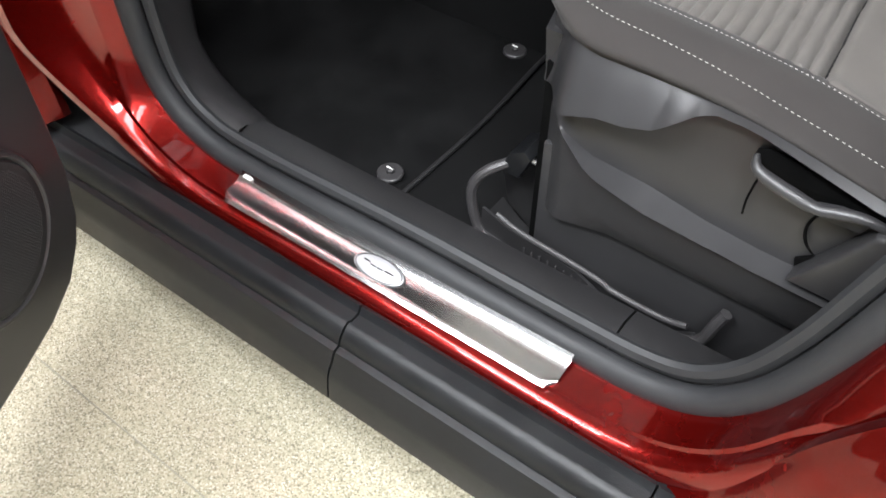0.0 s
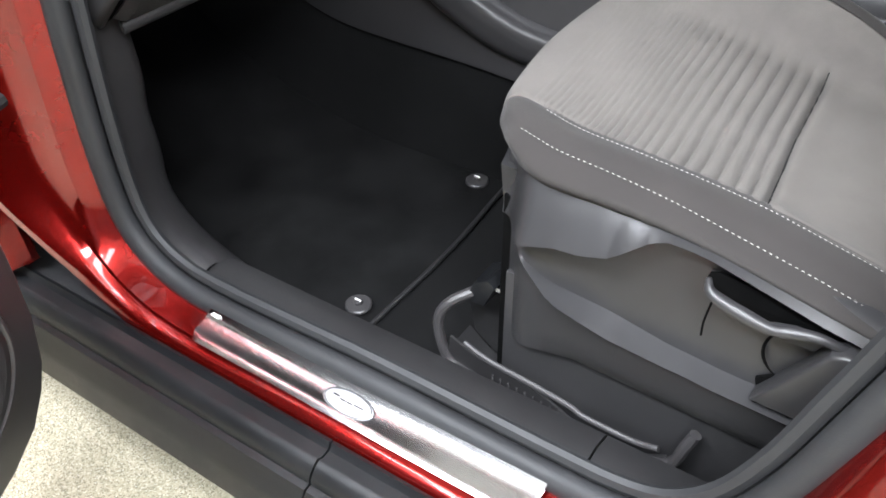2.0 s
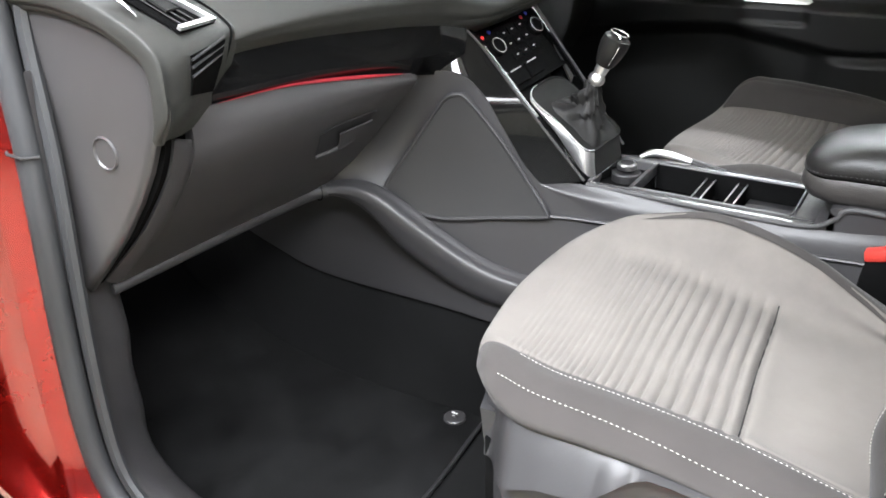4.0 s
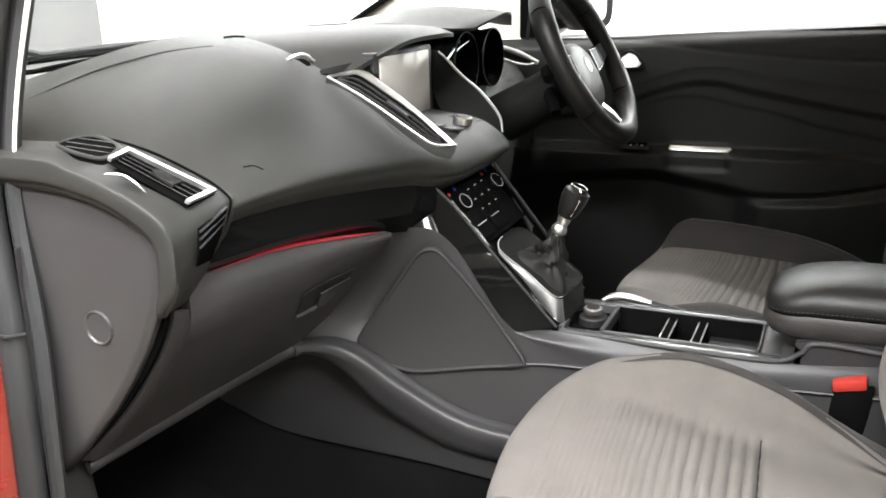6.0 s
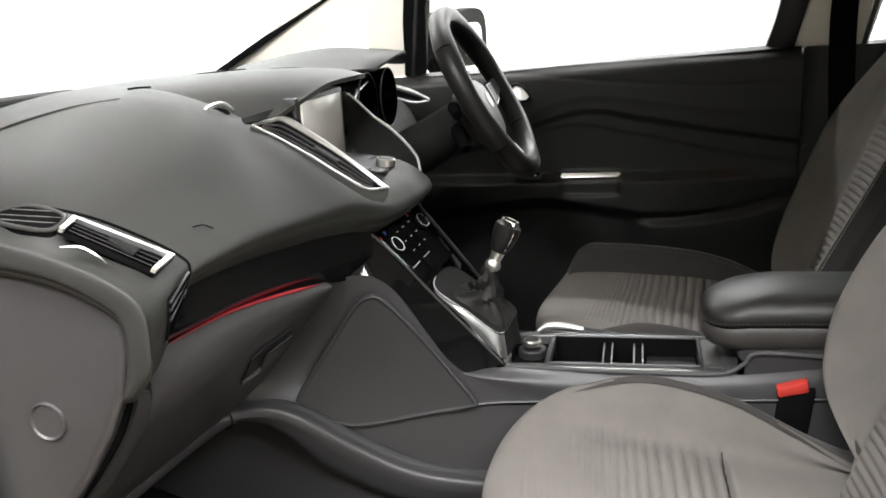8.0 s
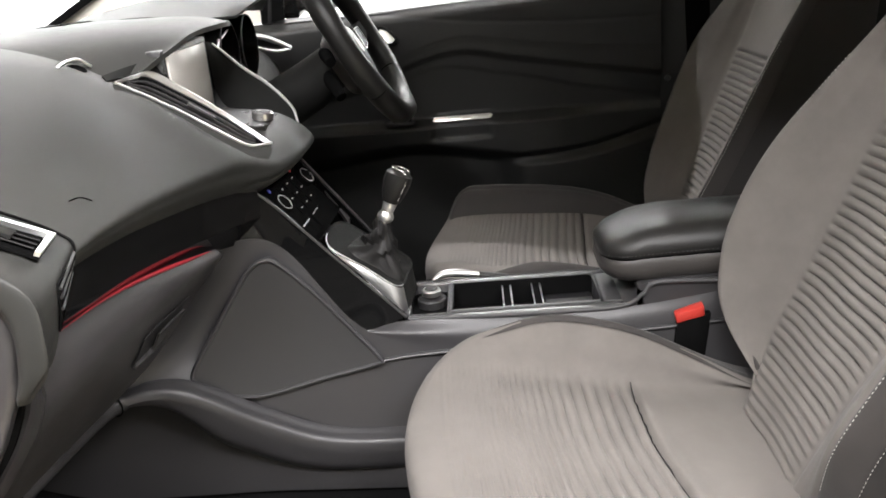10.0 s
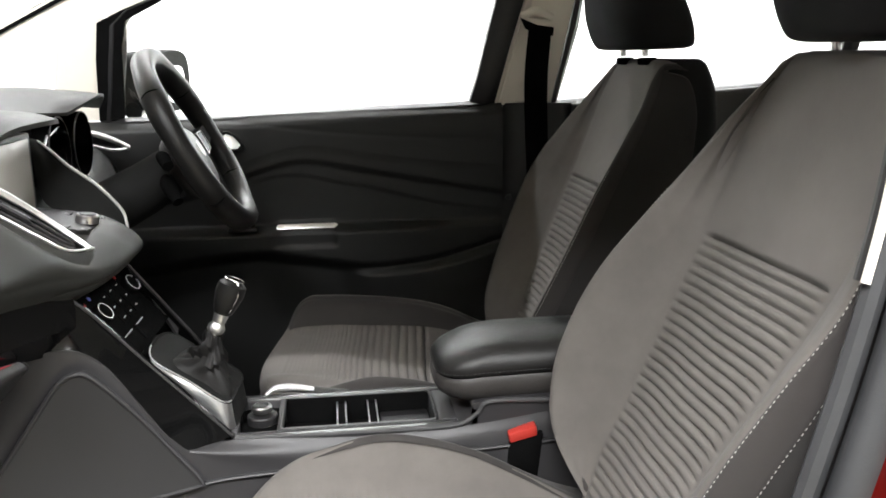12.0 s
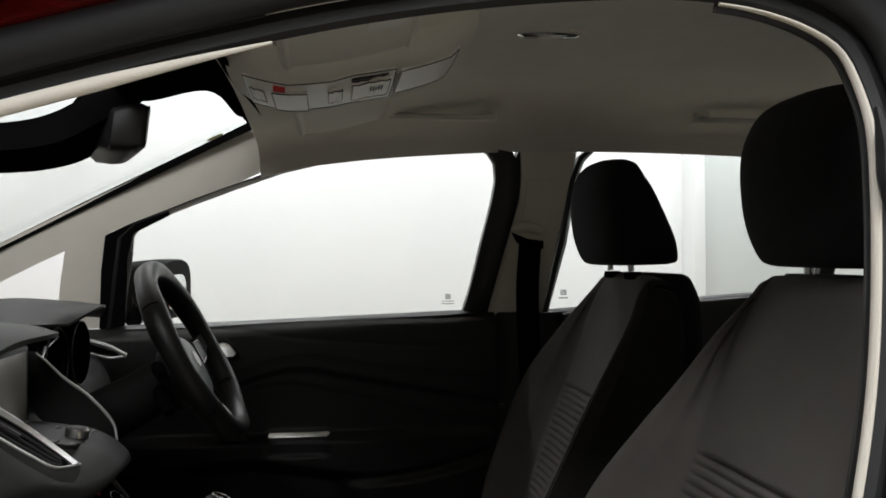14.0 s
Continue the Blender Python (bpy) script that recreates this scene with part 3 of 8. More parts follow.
def door_card_grid():
    """Inner face of the driver's door: a belt roll, a swept recess, an armrest that rises to the rear, and a map pocket."""
    def at(x, pts):
        p = np.array(pts)
        return np.interp(x, p[:, 0], p[:, 1])

    X, V = np.meshgrid(np.linspace(-0.52, 0.462, 150), np.linspace(0, 1, 240), indexing="ij")
    belt = at(X, [(-0.52, 1.146), (-0.2, 1.152), (0.15, 1.165), (0.47, 1.174)])
    Z = 0.38 + (belt - 0.38) * V
    sweep1 = cr([(-0.52, 1.150), (-0.20, 1.146), (-0.07, 1.131), (0.02, 1.119), (0.148, 1.107), (0.28, 1.098), (0.48, 1.094)], 60)
    sweep2 = cr([(-0.52, 0.985), (-0.30, 0.995), (-0.18, 1.030), (-0.114, 1.054), (-0.048, 1.073), (0.017, 1.079), (0.081, 1.070), (0.146, 1.058), (0.277, 1.040), (0.48, 1.020)], 80)
    sweep3 = cr([(-0.52, 0.965), (-0.30, 0.975), (-0.169, 1.014), (-0.116, 1.036), (-0.037, 1.056), (0.028, 1.056), (0.08, 1.044), (0.172, 1.026), (0.30, 1.002), (0.48, 0.970)], 80)
    sweep4 = cr([(-0.52, 0.95), (-0.20, 0.985), (-0.105, 1.014), (-0.039, 1.023), (0.013, 1.018), (0.078, 1.002), (0.144, 0.990), (0.30, 0.95), (0.48, 0.92)], 80)
    low = cr([(-0.52, 0.800), (-0.30, 0.835), (-0.128, 0.852), (-0.05, 0.842), (0.068, 0.822), (0.134, 0.812), (0.27, 0.819), (0.381, 0.841), (0.48, 0.87)], 80)
    a1, a2, a3, a4, ab = [at(X, c) for c in (sweep1, sweep2, sweep3, sweep4, low)]
    Y = np.full_like(X, 0.690) + 0.024 * smooth(belt - 0.030, belt + 0.004, Z) ** 1.5
    Y = Y + 0.0014 * np.exp(-(((Z - a1) / 0.0045) ** 2)) - 0.002 * smooth(a1, a1 + 0.03, Z)
    Y = Y + 0.0013 * np.exp(-(((Z - a2) / 0.0035) ** 2)) + 0.002 * (1 - smooth(a2 - 0.008, a2, Z))
    Y = Y + 0.008 * (1 - smooth(a3 - 0.020, a3, Z)) + 0.002 * (1 - smooth(a4 - 0.012, a4, Z))
    along = smooth(-0.50, -0.30, X) * (1 - 0.75 * smooth(0.15, 0.42, X))
    Y = Y - 0.038 * along * (1 - smooth(0.880, 0.904, Z))
    Y = Y + 0.036 * (1 - smooth(ab - 0.040, ab, Z)) * (0.35 + 0.65 * along)
    Y = Y - 0.036 * smooth(0.06, 0.15, X) * (1 - smooth(ab - 0.040, ab - 0.015, Z))
    dip = smooth(-0.086, -0.070, X) * (1 - smooth(0.052, 0.068, X)) * smooth(0.846, 0.858, Z) * (1 - smooth(0.884, 0.890, Z))
    Y = Y + 0.008 * dip
    rim = np.exp(-(((Z - 0.905) / 0.004) ** 2)) * smooth(-0.08, -0.07, X) * (1 - smooth(0.05, 0.07, X))
    Y = Y - 0.003 * rim
    return np.stack([X, Y, Z], 2)


def far_side():
    th = thing("pillar_trim", (0.1, 0.70, 1.15), "pale beige windscreen pillar trim beside the driver's window", "pillar trim")
    up = [(-1.02, 1.155), (-0.85, 1.245), (-0.659, 1.345), (-0.436, 1.453), (-0.237, 1.550), (-0.115, 1.610)]
    lo = [(-1.02, 1.05), (-0.85, 1.15), (-0.665, 1.258), (-0.528, 1.325), (-0.416, 1.372), (-0.291, 1.416), (-0.17, 1.466), (-0.051, 1.520)]
    part("upper_trim", band(lo, up, 0.03), BEIGE, th)
    part("quarter_post", band([(-0.547, 1.15), (-0.540, 1.235), (-0.522, 1.328)], [(-0.445, 1.15), (-0.440, 1.25), (-0.425, 1.372)], 0.03), BEIGE, th)
    d = thing("driver_door", (0.0, 0.74, 0.45), "closed black driver's door card with window, silver pull and chrome handle", "car door")
    # window frame, black, round the side glass
    glass_edge = [(-0.413, 1.154), (-0.20, 1.158), (0.10, 1.168), (0.388, 1.178), (0.404, 1.232), (0.428, 1.342), (0.450, 1.436), (0.458, 1.489), (0.454, 1.529), (0.438, 1.552), (0.408, 1.565),
                  (0.333, 1.567), (0.22, 1.557), (0.09, 1.535), (-0.039, 1.504), (-0.142, 1.468), (-0.231, 1.435), (-0.295, 1.410), (-0.358, 1.384), (-0.377, 1.359), (-0.385, 1.294), (-0.400, 1.22)]
    outer = [(-0.455, 1.140), (-0.20, 1.142), (0.10, 1.152), (0.441, 1.165), (0.456, 1.232), (0.487, 1.342), (0.508, 1.436), (0.514, 1.480), (0.512, 1.521), (0.493, 1.556), (0.459, 1.576),
             (0.335, 1.579), (0.22, 1.569), (0.09, 1.547), (-0.040, 1.514), (-0.137, 1.480), (-0.228, 1.447), (-0.293, 1.421), (-0.375, 1.389), (-0.418, 1.355), (-0.433, 1.282), (-0.440, 1.22)]
    a, b = np.array(glass_edge), np.array(outer)
    rings = []
    for p, q in zip(a, b):
        rings.append([side(p[0], p[1], 0.004), side(p[0], p[1], 0.03), side(q[0], q[1], 0.03), side(q[0], q[1], -0.008), side((p[0] + q[0]) / 2, (p[1] + q[1]) / 2, -0.014)])
    part("window_frame", loft(rings, close_v=True), TRIM_DARK, d, "black window frame", 50)
    sail = [(-0.455, 1.150), (-0.401, 1.155), (-0.388, 1.308), (-0.372, 1.365), (-0.291, 1.405), (-0.291, 1.418), (-0.379, 1.386), (-0.431, 1.361), (-0.444, 1.282)]
    part("mirror_sail", plate([side(x, z, -0.012) for x, z in sail], (0, 0.014, 0.003), bevel=0), BLACK, d, "black mirror mounting corner")
    pane = part("window_pane", plate([side(x, z, 0.018) for x, z in glass_edge], (0, 0.004, 0), bevel=0), GLASS, d, "clear side window")
    pane.visible_shadow = False
    # door card: upper roll, dished middle with an armrest, pocket below
    part("door_card", solid(door_card_grid(), (0, 0.03, 0)), DOORCARD, d, "black grained door card", 50)
    part("pull_trim", plate([(-0.077, 0.684, 0.896), (-0.073, 0.690, 0.9035), (0.060, 0.690, 0.9035), (0.066, 0.687, 0.900), (0.058, 0.682, 0.893), (-0.074, 0.682, 0.893)], (0, 0.012, -0.004), bevel=0.001), CHROME_SATIN, d, "bright satin silver door pull")
    leaf = [(-0.200, 1.087), (-0.192, 1.106), (-0.178, 1.117), (-0.162, 1.110), (-0.146, 1.091), (-0.152, 1.084), (-0.176, 1.083)]
    part("release_bezel", tube(even(cr([(x * 1.22 + 0.038, 0.6885, (z - 1.098) * 1.35 + 1.096) for x, z in leaf], 40, closed=True), 40), 0.0032, 6, closed=True), DOORCARD, d)
    part("release_lever", plate([(x, 0.674 + 0.55 * (z - 1.09), z) for x, z in leaf], (0, 0.006, 0.002), bevel=0.0015), CHROME_SATIN, d, "chrome inside door handle")
    part("red_tag", box(-0.222, -0.200, 0.682, 0.690, 1.110, 1.116, 0.002), RED_MARK, d, "small red lock flag")
    sp = part("switch_panel", box(-0.185, -0.120, 0.660, 0.690, 0.893, 0.903, 0.003), TRIM_DARK, d)
    for k in range(2):
        part("window_switch", box(-0.170 + 0.026 * k, -0.152 + 0.026 * k, 0.664, 0.680, 0.902, 0.909, 0.002), BLACK, sp)
        part("switch_mark", box(-0.163 + 0.026 * k, -0.159 + 0.026 * k, 0.661, 0.6635, 0.903, 0.906), WHITE_MARK, sp)
    part("pocket_edge", tube(cr([(0.165, 0.684, 0.721), (0.22, 0.676, 0.733), (0.28, 0.674, 0.748), (0.345, 0.680, 0.767)], 16), 0.0028, 8), CONSOLE, d)
    # etched mark on the glass
    w = side(0.352, 1.205, 0.016)
    part("glass_mark", join(box(w[0] - 0.016, w[0] + 0.016, w[1], w[1] + 0.001, 1.193, 1.196), box(w[0] - 0.014, w[0] + 0.014, w[1], w[1] + 0.001, 1.199, 1.202), box(w[0] - 0.007, w[0] + 0.007, w[1], w[1] + 0.001, 1.205, 1.218)), ETCH, d, "small grey etched window mark")
    # centre pillar with belt
    p = thing("centre_pillar", (0.56, 0.68, 0.40), "grey pillar trim between the side windows, black below", "pillar trim")
    part("pillar_upper", band([(0.447, 1.168), (0.480, 1.30), (0.517, 1.455), (0.515, 1.60)], [(0.584, 1.168), (0.606, 1.30), (0.634, 1.455), (0.66, 1.60)], 0.03), BEIGE, p)
    part("door_seal", band([(0.425, 1.168), (0.465, 1.30), (0.498, 1.45), (0.505, 1.545)], [(0.446, 1.168), (0.478, 1.30), (0.515, 1.45), (0.514, 1.56)], 0.03), SHADOW_RUBBER, p, "black door seal")
    part("pillar_edge", tube([side(0.455, 1.172, -0.002), side(0.487, 1.30, -0.002), side(0.522, 1.455, -0.002)], 0.0035, 8), BEIGE, p)
    low = skin([[(0.385, 0.71, 0.45), (0.45, 0.680, 0.45), (0.58, 0.672, 0.45), (0.64, 0.70, 0.45)], [(0.435, 0.71, 0.8), (0.50, 0.680, 0.8), (0.59, 0.674, 0.8), (0.65, 0.70, 0.8)],
                [(0.468, 0.722, 1.172), (0.515, 0.700, 1.172), (0.59, 0.692, 1.172), (0.65, 0.715, 1.172)]], 20, 16)
    part("pillar_lower", solid(low, (0, 0.03, 0)), DOORCARD, p)
    part("slider_track", band([(0.512, 1.29), (0.522, 1.38), (0.535, 1.49)], [(0.578, 1.29), (0.590, 1.38), (0.602, 1.49)], -0.006), BEIGE, p)
    belt = thing("seat_belt", (0.57, 0.66, 0.45), "black seat belt hanging from a grey upper guide on the pillar", "seat belt")
    part("belt_guide", join(tube(cr([side(0.498, 1.370, -0.018), side(0.532, 1.380, -0.024), side(0.572, 1.366, -0.018)], 12), [0.008, 0.012, 0.008], 10, squash=(0.6, 1)), plate([side(0.503, 1.366, -0.012), side(0.568, 1.362, -0.012), side(0.570, 1.338, -0.012), side(0.520, 1.350, -0.012)], (0, -0.010, 0), bevel=0.002)), BEIGE, belt, "pale grey belt guide")
    part("belt_slot", plate([side(0.495, 1.366, -0.024), side(0.535, 1.350, -0.024), side(0.574, 1.345, -0.024), side(0.574, 1.326, -0.024), side(0.540, 1.328, -0.024), side(0.508, 1.342, -0.024)], (0, 0.006, 0), bevel=0.001), BLACK, belt)
    part("webbing", solid(skin([[(0.516, 0.664, 1.345), (0.513, 0.690, 1.20), (0.520, 0.668, 0.9), (0.525, 0.668, 0.5)], [(0.568, 0.662, 1.330), (0.568, 0.688, 1.20), (0.570, 0.665, 0.9), (0.575, 0.665, 0.5)]], 20, 4), (0, 0.003, 0)), BLACK, belt, "black woven belt webbing")
    part("belt_stop", disc((0.47, 0.664, 0.955), (0, -1, 0), 0.007, 0.006, 14), TRIM, belt)
    # rear door, seen behind the seats
    r = thing("rear_door", (1.0, 0.72, 0.45), "black rear door card with window behind the front seats", "car door")
    inner = [(0.601, 1.176), (0.95, 1.200), (1.30, 1.222), (1.33, 1.40), (1.28, 1.52), (1.088, 1.550), (0.984, 1.558), (0.839, 1.568), (0.74, 1.571), (0.698, 1.560), (0.672, 1.533), (0.657, 1.490), (0.639, 1.341)]
    out2 = [(0.582, 1.155), (0.95, 1.180), (1.33, 1.200), (1.37, 1.41), (1.30, 1.545), (1.085, 1.563), (0.984, 1.570), (0.835, 1.581), (0.745, 1.584), (0.690, 1.573), (0.655, 1.543), (0.638, 1.490), (0.617, 1.345)]
    rings = []
    for p0, q0 in zip(inner, out2):
        rings.append([side(*p0, 0.004), side(*p0, 0.03), side(*q0, 0.03), side(*q0, -0.006), side((p0[0] + q0[0]) / 2, (p0[1] + q0[1]) / 2, -0.010)])
    part("window_frame", loft(rings, close_v=True), TRIM_DARK, r, "black window frame", 50)
    pane = part("window_pane", plate([side(x, z, 0.018) for x, z in inner], (0, 0.004, 0), bevel=0), GLASS, r, "clear rear side window")
    pane.visible_shadow = False
    part("door_card", solid(skin([[(0.63, 0.715, 1.172), (0.95, 0.712, 1.196), (1.45, 0.705, 1.225)], [(0.63, 0.690, 1.14), (0.95, 0.688, 1.16), (1.45, 0.69, 1.19)], [(0.63, 0.69, 0.9), (0.95, 0.685, 0.9), (1.45, 0.68, 0.9)], [(0.63, 0.69, 0.4), (0.95, 0.685, 0.4), (1.45, 0.68, 0.4)]], 30, 24), (0, 0.04, 0)), DOORCARD, r)
    part("glass_mark", join(box(0.628, 0.652, side(0.64, 1.21)[1] + 0.014, side(0.64, 1.21)[1] + 0.015, 1.203, 1.207), box(0.632, 0.648, side(0.64, 1.21)[1] + 0.014, side(0.64, 1.21)[1] + 0.015, 1.211, 1.225)), ETCH, r)
    # outer skin of the far side, so that the shell is closed
    part("far_flank", join(solid(skin([[(-1.3, 0.86, 0.20), (0, 0.88, 0.20), (1.7, 0.86, 0.20)], [(-1.3, 0.89, 0.65), (0, 0.91, 0.65), (1.7, 0.89, 0.65)], [(-1.3, 0.86, 0.98), (0, 0.87, 1.03), (1.7, 0.85, 1.06)], [(-1.3, 0.80, 1.04), (0, 0.785, 1.10), (1.7, 0.78, 1.14)]], 30, 20), (0, -0.012, 0))), RED, car)
    part("tail", join(box(1.70, 1.74, -0.80, 0.80, 0.20, 1.12, 0.01)), RED, car)
    part("tail_trim", box(1.66, 1.695, -0.70, 0.70, 0.22, 1.12, 0.01), DOORCARD, car)
    part("near_rear_card", solid(skin([[(0.60, -0.70, 0.45), (1.1, -0.71, 0.45), (1.69, -0.70, 0.45)], [(0.64, -0.68, 1.2), (1.1, -0.70, 1.2), (1.69, -0.69, 1.22)]], 12, 8), (0, -0.04, 0)), DOORCARD, car)
    part("underbody", box(-1.3, 1.7, -0.80, 0.82, 0.165, 0.171), SHADOW_RUBBER, car)


far_side()


# ---- trim inside the near door opening ----
def near_trim():
    s = thing("sill_trim", (-0.1, -0.64, 0.22), "black plastic inner sill trim along the carpet", "sill trim")
    prof = [(-0.700, 0.318), (-0.685, 0.333), (-0.655, 0.338), (-0.625, 0.328), (-0.606, 0.300), (-0.594, 0.275), (-0.590, 0.225), (-0.62, 0.222), (-0.695, 0.24)]
    for xa, xb in ((-0.478, 0.1645), (0.1675, 0.46)):
        part("trim_strip", run(prof, xa, xb, 14), TRIM_DARK, s)
    a = even(cr([(-0.574, -0.695, 1.00), (-0.583, -0.695, 0.80), (-0.588, -0.700, 0.60), (-0.582, -0.700, 0.47), (-0.560, -0.700, 0.39), (-0.48, -0.698, 0.316)], 60), 40)
    m = even(cr([(-0.590, -0.650, 1.00), (-0.598, -0.655, 0.80), (-0.602, -0.660, 0.60), (-0.600, -0.66, 0.46), (-0.572, -0.662, 0.375), (-0.48, -0.655, 0.322)], 60), 40)
    b = even(cr([(-0.640, -0.605, 1.00), (-0.634, -0.600, 0.80), (-0.626, -0.600, 0.64), (-0.634, -0.600, 0.45), (-0.612, -0.600, 0.335), (-0.48, -0.596, 0.262)], 60), 40)
    c = even(cr([(-0.70, -0.600, 1.00), (-0.69, -0.595, 0.80), (-0.68, -0.595, 0.64), (-0.68, -0.595, 0.45), (-0.66, -0.595, 0.30), (-0.48, -0.592, 0.222)], 60), 40)
    wob = 0.003 * np.sin(np.linspace(0, 40, 40))
    b[:, 0] += wob
    part("kick_panel", solid(skin([a, m, b, c], 40, 14), (0, 0.004, -0.002)), TRIM, s, "dark plastic kick panel")
    part("pillar_foot", join(plate([(0.335, -0.645, 0.31), (0.405, -0.645, 0.33), (0.425, -0.645, 0.46), (0.385, -0.645, 0.43)], (0, -0.03, 0.01), bevel=0.006), solid(skin([[(0.36, -0.69, 0.42), (0.43, -0.68, 0.62), (0.48, -0.67, 0.85), (0.53, -0.65, 1.10)], [(0.42, -0.62, 0.40), (0.49, -0.62, 0.62), (0.54, -0.62, 0.85), (0.58, -0.61, 1.10)]], 20, 6), (0.01, 0, 0))), TRIM_DARK, s)
    # pale trim that shows as a thin edge inside the seal, from the windscreen pillar over the rail to the centre pillar
    t = thing("near_pillar_trim", (-0.1, -0.62, 1.08), "pale beige pillar and roof rail trim edge", "pillar trim")
    inner = offset_loop(LOOP, -0.040, 0.006)
    rear = [k for k in range(len(LOOP)) if LOOP[k][2] > 1.08 and LOOP[k][0] > 0.40]
    fore = [k for k in range(len(LOOP)) if LOOP[k][2] > 1.075 and LOOP[k][0] < 0.02]
    part("rail_backing", solid(np.array([offset_loop(LOOP, -0.006, 0.006)[rear], offset_loop(LOOP, -0.044, 0.014)[rear]]), (0, 0.004, 0)), TRIM_DARK, t)
    part("rail_backing", solid(np.array([offset_loop(LOOP, -0.006, 0.004)[fore], offset_loop(LOOP, -0.036, 0.010)[fore]]), (0, 0.004, 0)), TRIM_DARK, t)
    part("rail_edge", tube(inner[rear], [0.0038, 0.0042, 0.0042, 0.0030, 0.0015], 10, squash=(1.0, 1.3)), BEIGE, t)
    part("rail_edge", tube(offset_loop(LOOP, -0.040, 0.004)[fore], [0.0010, 0.0046, 0.0052, 0.0046, 0.0030, 0.0022, 0.0020], 10, squash=(1.0, 1.3)), BEIGE, t)
    up = cr([(-0.99, -0.675, 1.135), (-0.82, -0.675, 1.235), (-0.64, -0.668, 1.335), (-0.44, -0.645, 1.440), (-0.24, -0.62, 1.535), (-0.10, -0.595, 1.590)], 30)
    lo = cr([(-0.92, -0.685, 1.11), (-0.76, -0.685, 1.19), (-0.58, -0.682, 1.270), (-0.42, -0.655, 1.385), (-0.20, -0.63, 1.485), (-0.02, -0.61, 1.54)], 30)
    part("windscreen_post", solid(np.array([lo * (1 - f) + up * f for f in np.linspace(0, 1, 6)]), (0, -0.02, 0.0)), BEIGE, t)
    part("belt_anchor", tube(cr([(0.530, -0.652, 1.44), (0.536, -0.654, 1.41), (0.536, -0.656, 1.38), (0.536, -0.656, 1.35)], 14), [0.003, 0.009, 0.009, 0.003], 8), SHADOW_RUBBER, t)


near_trim()


def windscreen():
    g = skin([[(-1.00, -0.66, 1.150), (-1.06, -0.3, 1.155), (-1.08, 0.0, 1.157), (-1.06, 0.3, 1.158), (-1.00, 0.70, 1.160)],
              [(-0.62, -0.65, 1.345), (-0.66, -0.3, 1.365), (-0.67, 0.0, 1.370), (-0.66, 0.3, 1.372), (-0.62, 0.69, 1.362)],
              [(-0.10, -0.60, 1.600), (-0.115, -0.3, 1.618), (-0.12, 0.0, 1.622), (-0.115, 0.3, 1.622), (-0.10, 0.62, 1.612)]], 30, 24)
    w = thing("windscreen", (-0.6, 0.0, 1.15), "clear windscreen with a black border and a round green sticker", "windscreen")
    p = part("pane", solid(g, (0.0, 0, 0.005)), GLASS, w)
    p.visible_shadow = False
    rim = np.vstack([g[0], g[1:, -1], g[-1, -2::-1], g[-2:0:-1, 0]])
    part("black_border", tube(rim - np.array([0, 0, 0.004]), 0.009, 8, closed=True, squash=(1.6, 0.5)), BLACK, w)
    part("sticker", disc((-0.166, 0.480, 1.560), (0.42, 0.0, -0.9), 0.017, 0.001, 20), STICKER, w, "small green round sticker")
    head = skin([[(-0.165, -0.50, 1.568), (-0.235, -0.06, 1.557), (-0.225, 0.09, 1.563), (-0.140, 0.20, 1.602), (-0.120, 0.46, 1.602)], [(-0.120, -0.56, 1.588), (-0.140, -0.06, 1.602), (-0.135, 0.09, 1.604), (-0.108, 0.24, 1.608), (-0.098, 0.55, 1.604)], [(-0.060, -0.56, 1.560), (-0.070, -0.06, 1.578), (-0.068, 0.09, 1.580), (-0.062, 0.26, 1.580), (-0.055, 0.58, 1.575)]], 24, 12)
    part("header_band", solid(head, (0, 0, 0.004)), BLACK, w)
    sh = skin([[(-0.50, -0.17, 1.452), (-0.50, -0.02, 1.440), (-0.50, 0.13, 1.452)], [(-0.40, -0.15, 1.452), (-0.40, -0.02, 1.440), (-0.40, 0.11, 1.452)], [(-0.31, -0.11, 1.468), (-0.31, -0.02, 1.458), (-0.31, 0.07, 1.468)], [(-0.255, -0.07, 1.505), (-0.255, -0.02, 1.500), (-0.255, 0.03, 1.505)], [(-0.21, -0.04, 1.548), (-0.21, -0.02, 1.546), (-0.21, 0.0, 1.548)]], 20, 40)
    part("sensor_cover", solid(sh, (-0.02, 0, 0.035)), BLACK, w, "black sensor cover behind the mirror")
    m = thing("rear_view_mirror", (-0.23, 0.02, 1.46), "black rear view mirror on a short stalk", "rear view mirror")
    rings = []
    for f, s in ((-0.034, 0.66), (-0.022, 0.90), (0.0, 1.0), (0.014, 1.0), (0.020, 0.95)):
        ang = np.linspace(0, 2 * np.pi, 40, endpoint=False)
        e = 0.32
        yy = np.sign(np.cos(ang)) * np.abs(np.cos(ang)) ** e * 0.110 * s
        zz = np.sign(np.sin(ang)) * np.abs(np.sin(ang)) ** e * 0.036 * s
        tilt = 0.35
        rings.append([(-0.250 + f - 0.36 * y + 0.12 * z, 0.035 + y + 0.36 * f, 1.500 + z + f * 0.1) for y, z in zip(yy, zz)])
    part("housing", loft(rings), TRIM_DARK, m)
    part("glass", plate([(-0.2285 - 0.36 * y + 0.12 * z, 0.042 + y, 1.502 + z) for y, z in ((-0.104, -0.022), (-0.098, -0.030), (0.098, -0.030), (0.104, -0.022), (0.104, 0.022), (0.098, 0.030), (-0.098, 0.030), (-0.104, 0.022))], (0.002, 0, 0), bevel=0), MIRROR, m, "mirror glass")
